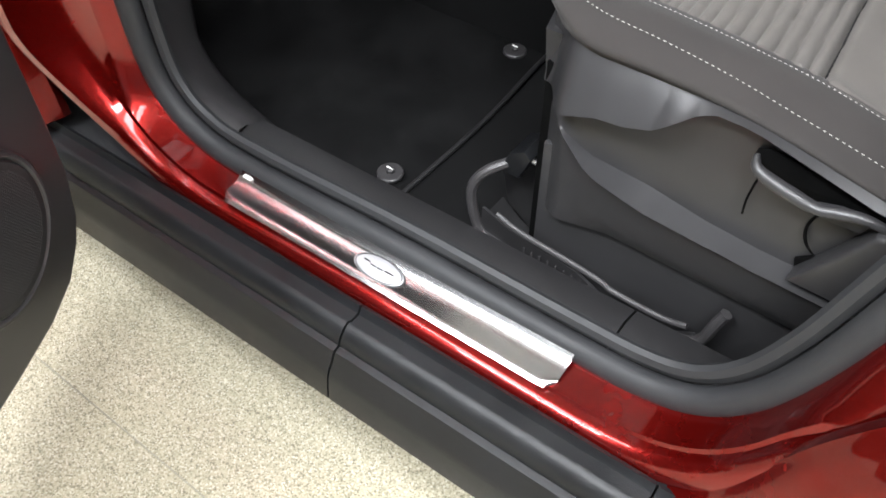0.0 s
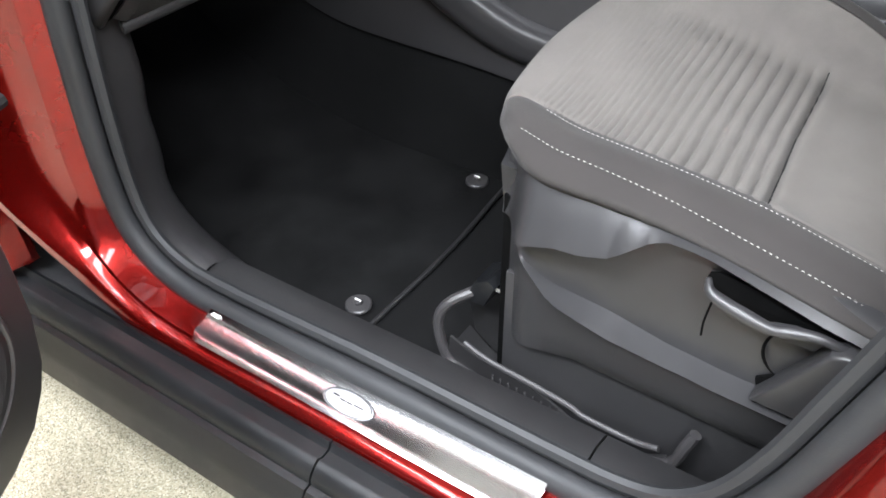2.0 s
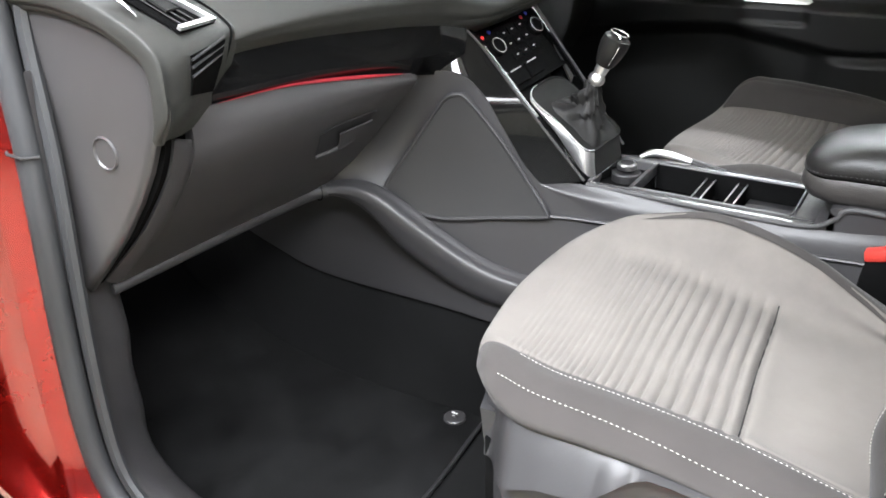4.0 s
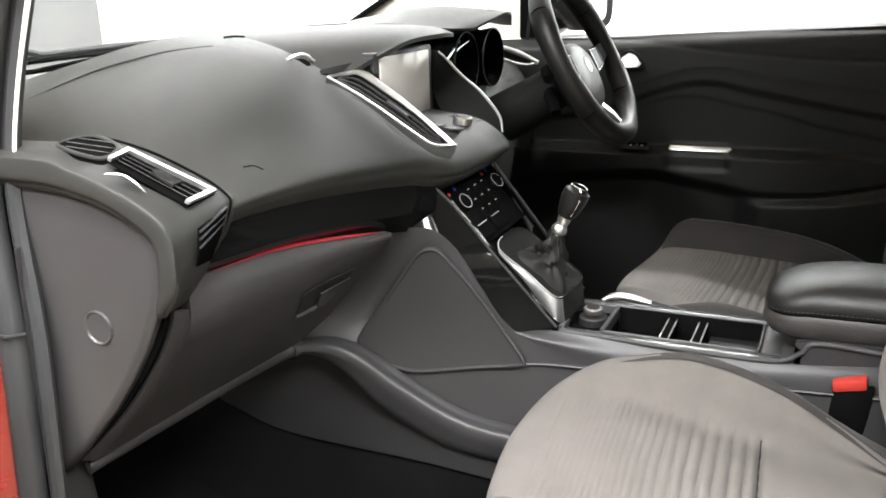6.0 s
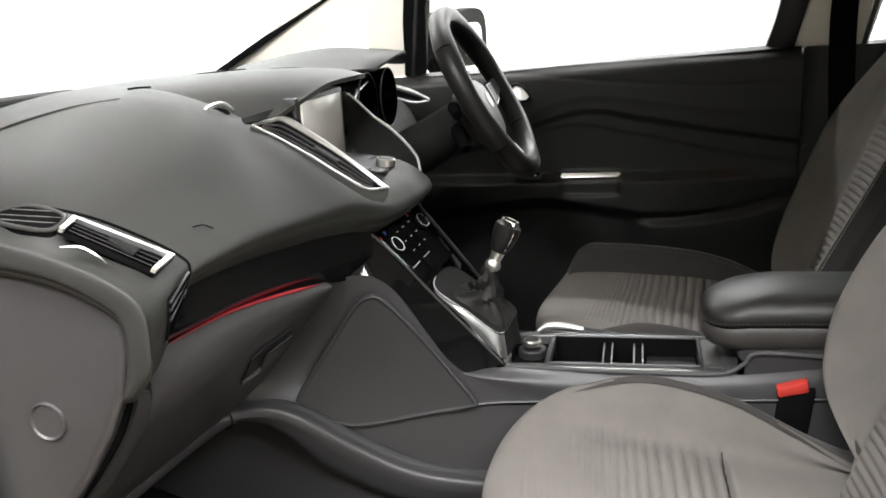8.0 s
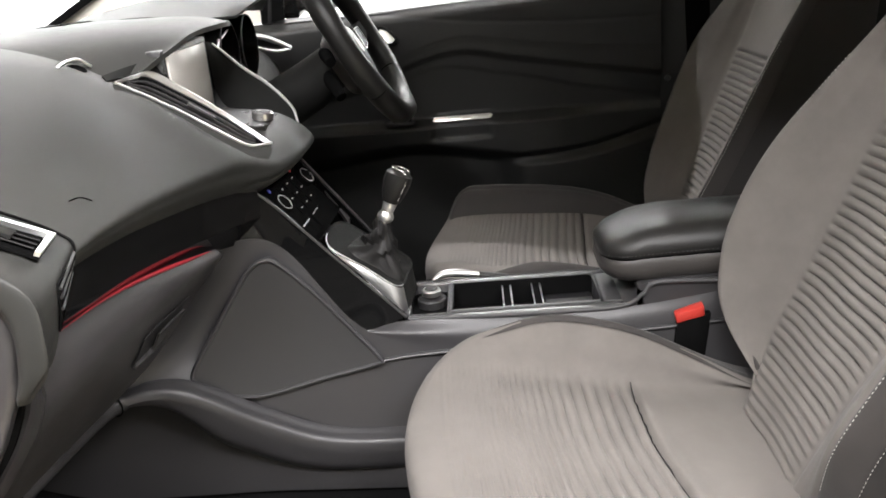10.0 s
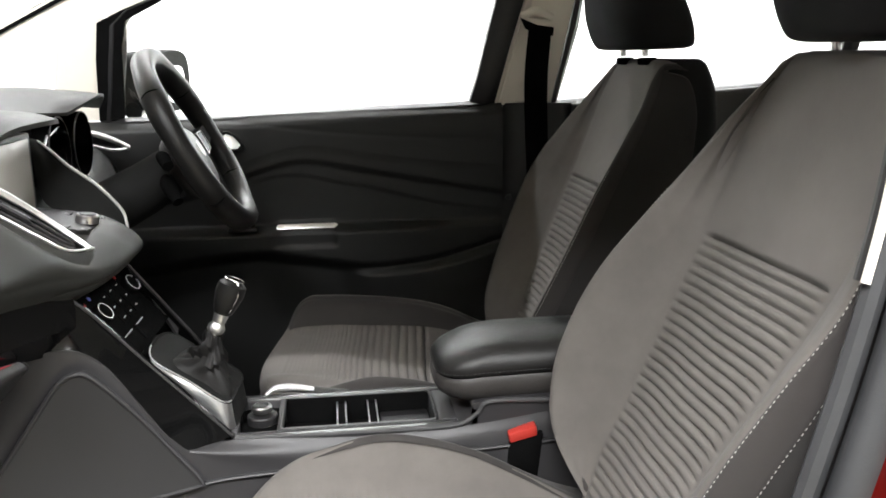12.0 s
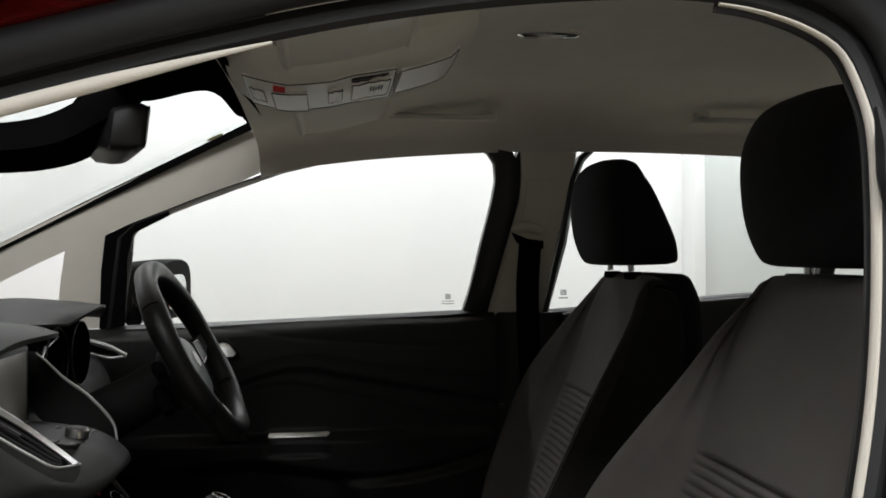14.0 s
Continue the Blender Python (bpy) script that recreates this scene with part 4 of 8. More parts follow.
    part("stalk", tube(cr([(-0.245, 0.02, 1.515), (-0.275, 0.0, 1.53), (-0.30, -0.01, 1.55)], 8), 0.012, 10), BLACK, m)


windscreen()


# ---- floor of the cabin ----
def carpets():
    c = thing("carpet", (-0.2, -0.35, 0.17), "black moulded carpet of the footwells", "carpet", kind="structure")
    for y0, y1 in ((-0.615, -0.09), (0.06, 0.66)):
        rows = [[(0.62, y0, 0.225), (0.62, (y0 + y1) / 2, 0.225), (0.62, y1, 0.225)], [(-0.25, y0, 0.226), (-0.25, (y0 + y1) / 2, 0.226), (-0.25, y1, 0.226)],
                [(-0.66, y0, 0.226), (-0.66, (y0 + y1) / 2, 0.228), (-0.66, y1, 0.24)], [(-0.88, y0, 0.31), (-0.90, (y0 + y1) / 2, 0.32), (-0.90, y1, 0.33)],
                [(-1.08, y0, 0.55), (-1.10, (y0 + y1) / 2, 0.56), (-1.10, y1, 0.57)], [(-1.12, y0, 1.05), (-1.13, (y0 + y1) / 2, 1.06), (-1.13, y1, 1.07)]]
        part("carpet_sheet", solid(skin(rows, 24, 60), (0, 0, -0.03)), CARPET, c)
    part("outer_wall", solid(skin([[(-0.66, -0.606, 0.23), (-0.70, -0.606, 0.6), (-0.70, -0.606, 1.0)], [(-1.1, -0.60, 0.23), (-1.1, -0.60, 0.6), (-1.1, -0.60, 1.0)]], 10, 8), (0, -0.02, 0)), CARPET, c)
    part("bulkhead", box(-1.20, -1.15, -0.80, 0.80, 0.2, 1.06), CARPET, c)
    m = thing("floor_mat", (-0.55, -0.35, 0.228), "black velour floor mat with two round fasteners, on the carpet", "floor mat")
    random.seed(4)
    g = skin([[(-0.262, -0.585, 0.2345), (-0.258, -0.36, 0.236), (-0.272, -0.128, 0.236)], [(-0.45, -0.588, 0.236), (-0.45, -0.36, 0.237), (-0.45, -0.14, 0.238)],
              [(-0.66, -0.588, 0.240), (-0.66, -0.36, 0.240), (-0.66, -0.15, 0.252)], [(-0.86, -0.570, 0.31), (-0.88, -0.36, 0.325), (-0.88, -0.18, 0.335)], [(-0.985, -0.55, 0.44), (-1.0, -0.36, 0.45), (-1.0, -0.20, 0.455)]], 40, 60)
    for a in range(g.shape[0]):
        for b in range(g.shape[1]):
            g[a, b, 2] += 0.004 * noise.noise(Vector(g[a, b]) * 7)
    part("velour", solid(g, (0, 0, -0.007)), MAT, m)
    part("binding", tube(np.array([p + np.array([0.002, 0, -0.002]) for p in g[0]]), 0.0045, 8), TRIM_DARK, m)
    for x, y in ((-0.297, -0.543), (-0.319, -0.162)):
        f = part("fastener", disc((x, y, 0.2385), (0, 0, 1), 0.0215, 0.006, 30, 0.002), TRIM, m, "round grey plastic mat fastener")
        part("fastener_boss", disc((x, y, 0.2450), (0, 0, 1), 0.007, 0.006, 16, 0.001), TRIM, f)
        part("fastener_pin", box(x - 0.006, x + 0.006, y - 0.0012, y + 0.0012, 0.2510, 0.2525), LIGHT_TRIM, f)


carpets()


# ---- dashboard ----
def dash_shape():
    def row(y, *xz):
        return [(x, y, z) for x, z in xz]
    rows = [row(-0.640, (-0.98, 1.085), (-0.75, 1.105), (-0.60, 1.095), (-0.50, 1.075), (-0.45, 1.050), (-0.400, 1.005), (-0.390, 0.970), (-0.420, 0.955)),
            row(-0.56, (-0.98, 1.115), (-0.75, 1.135), (-0.60, 1.128), (-0.50, 1.100), (-0.43, 1.060), (-0.380, 1.032), (-0.380, 1.016), (-0.396, 1.000))]
    rows += [row(-0.42, (-1.00, 1.13), (-0.78, 1.165), (-0.62, 1.160), (-0.50, 1.130), (-0.42, 1.085), (-0.362, 1.042), (-0.361, 1.022), (-0.378, 1.002)),
             row(-0.27, (-1.02, 1.14), (-0.80, 1.192), (-0.63, 1.196), (-0.50, 1.162), (-0.41, 1.110), (-0.336, 1.040), (-0.333, 1.013), (-0.350, 0.988)),
             row(-0.185, (-1.03, 1.145), (-0.80, 1.203), (-0.63, 1.204), (-0.50, 1.172), (-0.405, 1.119), (-0.308, 1.038), (-0.305, 1.005), (-0.325, 0.977)),
             row(-0.115, (-1.03, 1.145), (-0.80, 1.205), (-0.63, 1.204), (-0.50, 1.160), (-0.425, 1.065), (-0.292, 1.026), (-0.264, 0.994), (-0.302, 0.968))]
    rows += [row(-0.02, (-1.04, 1.15), (-0.80, 1.207), (-0.63, 1.203), (-0.50, 1.165), (-0.418, 1.062), (-0.300, 1.048), (-0.238, 1.005), (-0.300, 0.960)),
             row(0.085, (-1.04, 1.15), (-0.80, 1.207), (-0.63, 1.203), (-0.50, 1.165), (-0.418, 1.062), (-0.310, 1.045), (-0.258, 0.998), (-0.310, 0.960)),
             row(0.16, (-1.04, 1.15), (-0.80, 1.205), (-0.63, 1.200), (-0.55, 1.150), (-0.48, 1.060), (-0.42, 1.000), (-0.400, 0.950), (-0.42, 0.88)),
             row(0.40, (-1.02, 1.15), (-0.80, 1.200), (-0.65, 1.190), (-0.56, 1.140), (-0.50, 1.080), (-0.43, 1.030), (-0.405, 0.960), (-0.42, 0.85))]
    rows += [row(0.60, (-1.00, 1.14), (-0.78, 1.180), (-0.64, 1.170), (-0.54, 1.140), (-0.47, 1.110), (-0.42, 1.060), (-0.400, 0.980), (-0.42, 0.85)),
             row(0.69, (-0.98, 1.12), (-0.75, 1.150), (-0.60, 1.140), (-0.52, 1.120), (-0.46, 1.090), (-0.42, 1.040), (-0.410, 0.970), (-0.43, 0.85))]
    return skin(rows, 90, 150)


dash = thing("dashboard", (-0.6, 0.0, 0.70), "dark grey soft dashboard with chrome framed vents and a display", "dashboard")
part("dash_pad", solid(dash_shape(), (-0.012, 0, -0.012)), DASH, dash, "soft grained dark grey dash pad")


def dash_details():
    d = dash
    # outboard vent pod
    def pod_top(x, y, lift=0.0):
        """Height of the pod's upper face."""
        return (x, y, 1.108 - (0.5 * (x + 0.45) + 0.19 * (y + 0.636)) / 0.84 + lift)

    seam = [(-0.62, -0.64, 1.116), (-0.525, -0.640, 1.118), (-0.502, -0.612, 1.118), (-0.456, -0.588, 1.101), (-0.413, -0.554, 1.067), (-0.382, -0.550, 1.048), (-0.368, -0.556, 1.036), (-0.378, -0.560, 1.007), (-0.400, -0.562, 0.970), (-0.424, -0.565, 0.934)]
    edge = [(-0.62, -0.685, 1.103), (-0.518, -0.685, 1.101), (-0.479, -0.685, 1.092), (-0.441, -0.685, 1.081), (-0.392, -0.685, 1.064), (-0.360, -0.685, 1.045), (-0.347, -0.685, 1.026), (-0.346, -0.685, 0.998), (-0.352, -0.682, 0.968), (-0.376, -0.676, 0.940)]
    under = [(-0.62, -0.680, 1.076), (-0.528, -0.680, 1.075), (-0.461, -0.680, 1.065), (-0.423, -0.680, 1.053), (-0.393, -0.680, 1.036), (-0.379, -0.680, 1.024), (-0.374, -0.680, 1.010), (-0.374, -0.680, 0.990), (-0.380, -0.678, 0.960), (-0.390, -0.674, 0.938)]
    cols = []
    for k in range(10):
        a, b, c = np.array(seam[k]), np.array(edge[k]), np.array(under[k])
        m = a * 0.35 + b * 0.65
        if k < 6:
            m = np.array(pod_top(m[0], m[1], -0.003)) if k > 2 else m + np.array([0, 0, 0.006])
        else:
            m = m + np.array([0.006, 0, 0.002])
        cols.append([a + np.array([-0.006, 0.012, -0.004]), a, m, b * 0.8 + m * 0.2 + np.array([0, 0, 0.003]), b, b * 0.3 + c * 0.7 + np.array([0, -0.004, 0]), c])
    part("vent_pod", solid(skin(cols, 30, 90), (-0.004, 0.006, -0.008)), DASH, d, "rounded dark grey vent pod")
    part("pod_seam", tube(cr([tuple(np.array(q) + np.array([0.001, 0.0, 0.001])) for q in seam[1:]], 60), 0.0016, 6), BLACK, d)
    q1, q2, q3, q4 = [np.array(pod_top(x, y, 0.003)) for x, y in ((-0.451, -0.624), (-0.376, -0.570), (-0.356, -0.640), (-0.431, -0.673))]
    up3 = np.array([0.5, 0.19, 0.84])
    v = part("air_vent", join(solid(np.array([[q1, q2], [q1 + (q4 - q1) * 0.15, q2 + (q3 - q2) * 0.13]]), tuple(up3 * 0.005)), solid(np.array([[q1, q1 + (q2 - q1) * 0.05], [q4, q4 + (q3 - q4) * 0.045]]), tuple(up3 * 0.0048)), solid(np.array([[q2 + (q1 - q2) * 0.06, q2], [q3 + (q4 - q3) * 0.05, q3]]), tuple(up3 * 0.0046))), CHROME_SATIN, d, "broad chrome framed air vent")
    # Black sheet puts in the shade behind the slats; nothing is hollowed out.
    part("well", solid(np.array([[q1, q2], [q4, q3]]), tuple(-up3 * 0.003)), BLACK, v)
    for f in (0.40, 0.60, 0.80):
        a, b = q1 + (q4 - q1) * f, q2 + (q3 - q2) * f
        part("slat", solid(np.array([[a + (b - a) * 0.08 + up3 * 0.001, a + (b - a) * 0.92 + up3 * 0.001], [a + (b - a) * 0.08 + (q4 - q1) * 0.08 + up3 * 0.003, a + (b - a) * 0.92 + (q3 - q2) * 0.08 + up3 * 0.003]]), tuple(up3 * 0.0012)), TRIM, v)
    a, b = q1 + (q4 - q1) * 0.42, q2 + (q3 - q2) * 0.42
    part("flow_tab", solid(np.array([[a + (b - a) * 0.42, a + (b - a) * 0.72], [a + (b - a) * 0.42 + (q4 - q1) * 0.34, a + (b - a) * 0.72 + (q3 - q2) * 0.34]]) + up3 * 0.003, tuple(up3 * 0.003)), MATT, v, "dark flow tab")
    part("vent_wheel", tube(cr([pod_top(-0.418, -0.690, -0.004), pod_top(-0.407, -0.678, 0.002), pod_top(-0.395, -0.674, 0.002), pod_top(-0.386, -0.670, -0.003)], 14), [0.0012, 0.0028, 0.0028, 0.0012], 10, squash=(1.0, 0.6)), CHROME, d, "chrome vent thumb wheel")
    dem = [(-0.526, -0.651), (-0.515, -0.632), (-0.500, -0.624), (-0.476, -0.627), (-0.449, -0.637), (-0.441, -0.651), (-0.446, -0.667), (-0.474, -0.668), (-0.505, -0.661)]
    def dem_z(x, y):
        return 1.117 - 0.25 * max(0, -0.63 - y) - 0.12 * max(0, x + 0.49)
    hole = even(np.vstack([cr([(x, y, dem_z(x, y)) for x, y in dem], 60, closed=True), [(*dem[0], dem_z(*dem[0]))]]), 41)[:-1]
    # Black cap above the pod paints the shade of the uncut demister well.
    part("demist_vent", loft([hole + np.array([0, 0, -0.004]), hole + np.array([0, 0, 0.0060])]), BLACK, d, "side window demister with a black cap for the shade in its well")
    part("demist_rim", tube(hole + np.array([0, 0, 0.0050]), 0.0026, 8, closed=True), DASH, d)
    for y, x0, x1 in ((-0.636, -0.508, -0.455), (-0.647, -0.516, -0.447), (-0.658, -0.505, -0.446)):
        part("slat", tube([(x0, y, dem_z(x0, y) + 0.0070), (x1, y + 0.004, dem_z(x1, y) + 0.0066)], 0.0006, 6), TRIM, d)
    face = []
    for k in (6, 7, 8):
        a, b = np.array(edge[k]), np.array(seam[k])
        face.append([a + (b - a) * 0.34 + np.array([0.008, 0, 0.001]), a + (b - a) * 0.86 + np.array([0.005, 0, 0.001])])
    face[2] = [face[2][0] * 0.5 + face[1][0] * 0.5, face[2][1]]
    # Black sheet on the pod's face paints the shade of this opening.
    part("inner_vent", solid(np.array(face), (0.002, 0, 0)), BLACK, d)
    for g in (0.15, 0.45, 0.8):
        p0, p1 = np.array(face[0]) * (1 - g) + np.array(face[1]) * g
        part("slat", tube([p0 + np.array([0.003, 0, 0]), p1 + np.array([0.003, 0, 0.006])], 0.0016, 6), TRIM_DARK, d)
    # end cap of the dashboard, facing the open door
    cap = [(-0.600, 1.082), (-0.544, 1.074), (-0.470, 1.064), (-0.425, 1.050), (-0.396, 1.034), (-0.381, 1.012), (-0.380, 0.984), (-0.390, 0.942), (-0.418, 0.887), (-0.446, 0.844), (-0.486, 0.793), (-0.540, 0.735), (-0.590, 0.685), (-0.615, 0.69), (-0.620, 0.90)]
    part("end_cap", plate([(x, -0.652, z) for x, z in cap], (0, -0.018, 0), bevel=0.0125, segs=6), TRIM, d, "dark plastic end cap with a round plug", 60)
    part("round_plug", loft([[(-0.486 + r * math.cos(a), y, 0.905 + r * math.sin(a)) for a in np.linspace(0, 2 * math.pi, 32, endpoint=False)] for r, y in ((0.0222, -0.6695), (0.0212, -0.6722), (0.0200, -0.6730), (0.0188, -0.6720), (0.0178, -0.6706), (0.0090, -0.6703), (0.001, -0.6703))]), TRIM, d, "round plug with a raised rim")
    gap = cr([(-0.398, -0.641, 0.935), (-0.408, -0.641, 0.903), (-0.434, -0.641, 0.858), (-0.498, -0.641, 0.780), (-0.592, -0.641, 0.690)], 20)
    # Black strip puts in the shade between end cap and lid.
    part("cap_gap_shade", solid(np.array([gap, gap + np.array([0.002, -0.011, 0])]), (-0.01, 0, 0)), BLACK, d)
    # gloss strip and glovebox
    g1 = cr([(-0.396, -0.585, 1.008), (-0.379, -0.42, 1.006), (-0.352, -0.28, 0.993), (-0.325, -0.190, 0.982), (-0.300, -0.128, 0.974)], 40)
    lip = cr([(-0.392, -0.585, 0.966), (-0.371, -0.42, 0.959), (-0.343, -0.28, 0.945), (-0.318, -0.190, 0.936), (-0.296, -0.140, 0.932)], 40)
    g2 = cr([(-0.420, -0.585, 0.944), (-0.400, -0.42, 0.936), (-0.372, -0.28, 0.920), (-0.348, -0.200, 0.905), (-0.318, -0.155, 0.900)], 40)
    part("gloss_strip", solid(np.array([g1, g1 * 0.5 + lip * 0.5 + np.array([0.002, 0, 0.001]), lip]), (-0.008, 0, 0)), GLOSS, d, "piano black trim strip")
    part("gloss_lip", solid(np.array([lip + np.array([-0.0005, 0, -0.0005]), g2]), (-0.006, 0, 0)), GLOSS, d, "piano black underside of the strip")
    face = skin([[(-0.412, -0.600, 0.948), (-0.392, -0.42, 0.940), (-0.346, -0.215, 0.912)], [(-0.404, -0.604, 0.915), (-0.383, -0.42, 0.914), (-0.340, -0.212, 0.902)],
                 [(-0.410, -0.606, 0.884), (-0.390, -0.42, 0.886), (-0.352, -0.210, 0.886)], [(-0.434, -0.608, 0.846), (-0.414, -0.42, 0.848), (-0.382, -0.212, 0.852)],
                 [(-0.500, -0.614, 0.765), (-0.480, -0.42, 0.766), (-0.452, -0.232, 0.766)], [(-0.584, -0.622, 0.682), (-0.556, -0.42, 0.690), (-0.522, -0.252, 0.702)]], 40, 60)
    gb = part("glovebox", solid(face, (-0.015, 0, 0)), TRIM, d, "closed charcoal glovebox lid")
    part("ambient_strip", tube(face[0, 5:38] + np.array([0.0015, 0.0, 0.0010]), [0.0004, 0.0008, 0.0013, 0.0020, 0.0026, 0.0028, 0.0024, 0.0006], 8), LED, d, "thin red ambient light")
    edge = cr([(-0.408, -0.602, 0.912), (-0.408, -0.607, 0.890), (-0.428, -0.610, 0.851), (-0.490, -0.616, 0.772), (-0.586, -0.624, 0.680)], 30)
    left = cr([(-0.396, -0.640, 0.926), (-0.404, -0.640, 0.903), (-0.430, -0.640, 0.858), (-0.494, -0.640, 0.780), (-0.590, -0.640, 0.690)], 30)
    part("lid_end", solid(np.array([edge, edge * 0.5 + left * 0.5 + np.array([0.003, 0, 0]), left, left + np.array([-0.02, 0.004, 0])]), (-0.004, 0.006, 0)), TRIM, gb)
    lift = np.array([0.0022, 0.0, -0.0012])
    pocket = skin([[(-0.4029, -0.3760, 0.8553), (-0.392, -0.3423, 0.8634), (-0.3792, -0.2696, 0.8658)], [(-0.4172, -0.3656, 0.8345), (-0.4080, -0.325, 0.8400), (-0.3932, -0.2727, 0.8488)], [(-0.4347, -0.3560, 0.8102), (-0.4217, -0.2991, 0.8163), (-0.3980, -0.2745, 0.8430)]], 16, 9)
    # Darker patch on the lid paints the shade of the pocket.
    part("latch_pocket_shade", solid(pocket + lift * 0.6, tuple(lift * 0.4)), TRIM_DARK, gb, "darker patch for the shade in the latch pocket")
    part("pocket_line", tube(np.vstack([pocket[::-1, 0], pocket[0]]) + lift, 0.0010, 6), TRIM_DARK, gb)
    part("latch_flap", solid(skin([pocket[3, 7:], pocket[6, 6:], pocket[8, 5:]], 8, 6) + lift * 2, tuple(lift)), TRIM, gb, "charcoal latch flap")
    part("latch", tube(cr([pocket[8, k] + lift * 1.5 for k in (0, 4, 8, 11, 15)], 20), [0.0030, 0.0042, 0.0048, 0.0036, 0.0012], 10), TRIM, gb, "rounded lower lip of the latch")
    part("lid_seam", tube(face[1:20, -1] + np.array([0.002, 0.001, 0.0]), 0.0010, 6), TRIM_DARK, gb)
    part("pad_crease", tube(cr([(-0.735, -0.55, 1.136), (-0.726, -0.489, 1.1525), (-0.721, -0.400, 1.1725), (-0.693, -0.335, 1.1865), (-0.664, -0.292, 1.1945), (-0.62, -0.25, 1.199)], 40), [0.0005, 0.0016, 0.0018, 0.0014, 0.0005], 8), DASH, d)
    part("demist_slot", tube(cr([(-0.93, -0.50, 1.142), (-0.94, -0.30, 1.166), (-0.945, -0.10, 1.176), (-0.94, 0.10, 1.178)], 30), 0.005, 8, squash=(1.6, 0.5)), BLACK, d, "dark windscreen demister slot")
    # line where the airbag lid is set in, and a small sensor dome
    part("pad_nick", tube([(-0.640, -0.196, 1.2085), (-0.628, -0.186, 1.2095), (-0.612, -0.178, 1.2085)], 0.0018, 6), BLACK, d)
    part("pad_mark", tube(cr([(-0.3935, -0.4916, 1.0665), (-0.389, -0.4762, 1.0655), (-0.382, -0.4666, 1.0587)], 8), 0.0008, 6), BLACK, d)
    sb = part("sensor_base", disc((-0.497, -0.197, 1.164), (0.30, -0.22, 0.93), 0.017, 0.006, 24, 0.002), BLACK, d, "small black light sensor with a chrome arch")
    part("sensor_arch", tube(cr([(-0.516, -0.212, 1.164), (-0.508, -0.206, 1.177), (-0.492, -0.190, 1.181), (-0.480, -0.178, 1.170)], 14), [0.0015, 0.0026, 0.0026, 0.0015], 8), CHROME_SATIN, sb)
    # hood over the display
    hood = skin([[(-0.70, -0.30, 1.166), (-0.70, -0.16, 1.208), (-0.70, 0.0, 1.214), (-0.70, 0.22, 1.208)], [(-0.57, -0.265, 1.150), (-0.57, -0.14, 1.202), (-0.57, 0.0, 1.216), (-0.57, 0.20, 1.210)],
                 [(-0.455, -0.200, 1.140), (-0.45, -0.11, 1.193), (-0.44, 0.0, 1.212), (-0.43, 0.15, 1.206)], [(-0.395, -0.115, 1.176), (-0.375, -0.05, 1.194), (-0.348, 0.015, 1.200), (-0.358, 0.090, 1.197)]], 40, 30)
    part("display_hood", solid(hood, (0.0, 0, -0.007)), DASH, d, "dark grey hood over the display")
    wall = skin([[(-0.452, -0.205, 1.152), (-0.436, -0.172, 1.152), (-0.416, -0.142, 1.150), (-0.396, -0.128, 1.136), (-0.380, -0.124, 1.122)], [(-0.460, -0.195, 1.158), (-0.436, -0.155, 1.164), (-0.412, -0.124, 1.166), (-0.402, -0.118, 1.145), (-0.396, -0.116, 1.120)]], 20, 6)
    part("display_wall", solid(wall, (-0.004, 0.002, -0.004)), MATT, d)
    low_wall = skin([[(-0.396, -0.126, 1.136), (-0.360, -0.118, 1.106), (-0.320, -0.108, 1.072), (-0.285, -0.100, 1.040)], [(-0.400, -0.110, 1.062), (-0.365, -0.100, 1.060), (-0.325, -0.092, 1.055), (-0.290, -0.085, 1.044)]], 20, 6)
    part("display_wall", solid(low_wall, (-0.004, 0.002, -0.004)), MATT, d)
    part("hood_slot", plate([(-0.640, 0.020, 1.2150), (-0.600, 0.018, 1.2158), (-0.590, 0.110, 1.2145), (-0.615, 0.115, 1.2145)], (0, 0, 0.0015), bevel=0), BLACK, d)
    # display
    part("display_bezel", box(-0.425, -0.402, -0.128, 0.088, 1.050, 1.178, 0.004), TRIM_DARK, d)
    part("display", box(-0.402, -0.3985, -0.113, 0.068, 1.060, 1.170, 0.001), SCREEN, d, "display screen with its pale reflection put into the colour")
    brow = [(-0.400, 0.112, 1.162), (-0.388, 0.120, 1.148), (-0.360, 0.122, 1.119), (-0.322, 0.122, 1.089), (-0.285, 0.118, 1.048), (-0.276, 0.112, 1.018)]
    cheek = skin([[(-0.402, 0.084, 1.168), (-0.401, 0.084, 1.140), (-0.399, 0.083, 1.110), (-0.396, 0.082, 1.085), (-0.380, 0.080, 1.060), (-0.340, 0.078, 1.050)],
                  [(-0.401, 0.096, 1.166), (-0.394, 0.096, 1.142), (-0.378, 0.096, 1.110), (-0.352, 0.095, 1.082), (-0.322, 0.092, 1.053), (-0.300, 0.090, 1.040)], brow], 30, 16)
    part("display_cheek", solid(cheek, (0, 0.008, 0)), MATT, d)
    part("cheek_chrome", tube(cr([(x + 0.001, y - 0.001, z + 0.001) for x, y, z in brow], 30), [0.0014, 0.0022, 0.0026, 0.0026, 0.002], 8), CHROME_SATIN, d, "chrome line beside the display")
    part("cluster_chrome", tube([(-0.436, 0.293, 1.170), (-0.411, 0.176, 1.143)], 0.0022, 8), CHROME_SATIN, d)
    # centre vents
    n3 = np.array([0.66, -0.28, 0.69])
    c1 = cr([(-0.441, -0.207, 1.149), (-0.430, -0.174, 1.151), (-0.414, -0.141, 1.150), (-0.378, -0.126, 1.122), (-0.338, -0.114, 1.088), (-0.297, -0.106, 1.052), (-0.274, -0.103, 1.031)], 48)
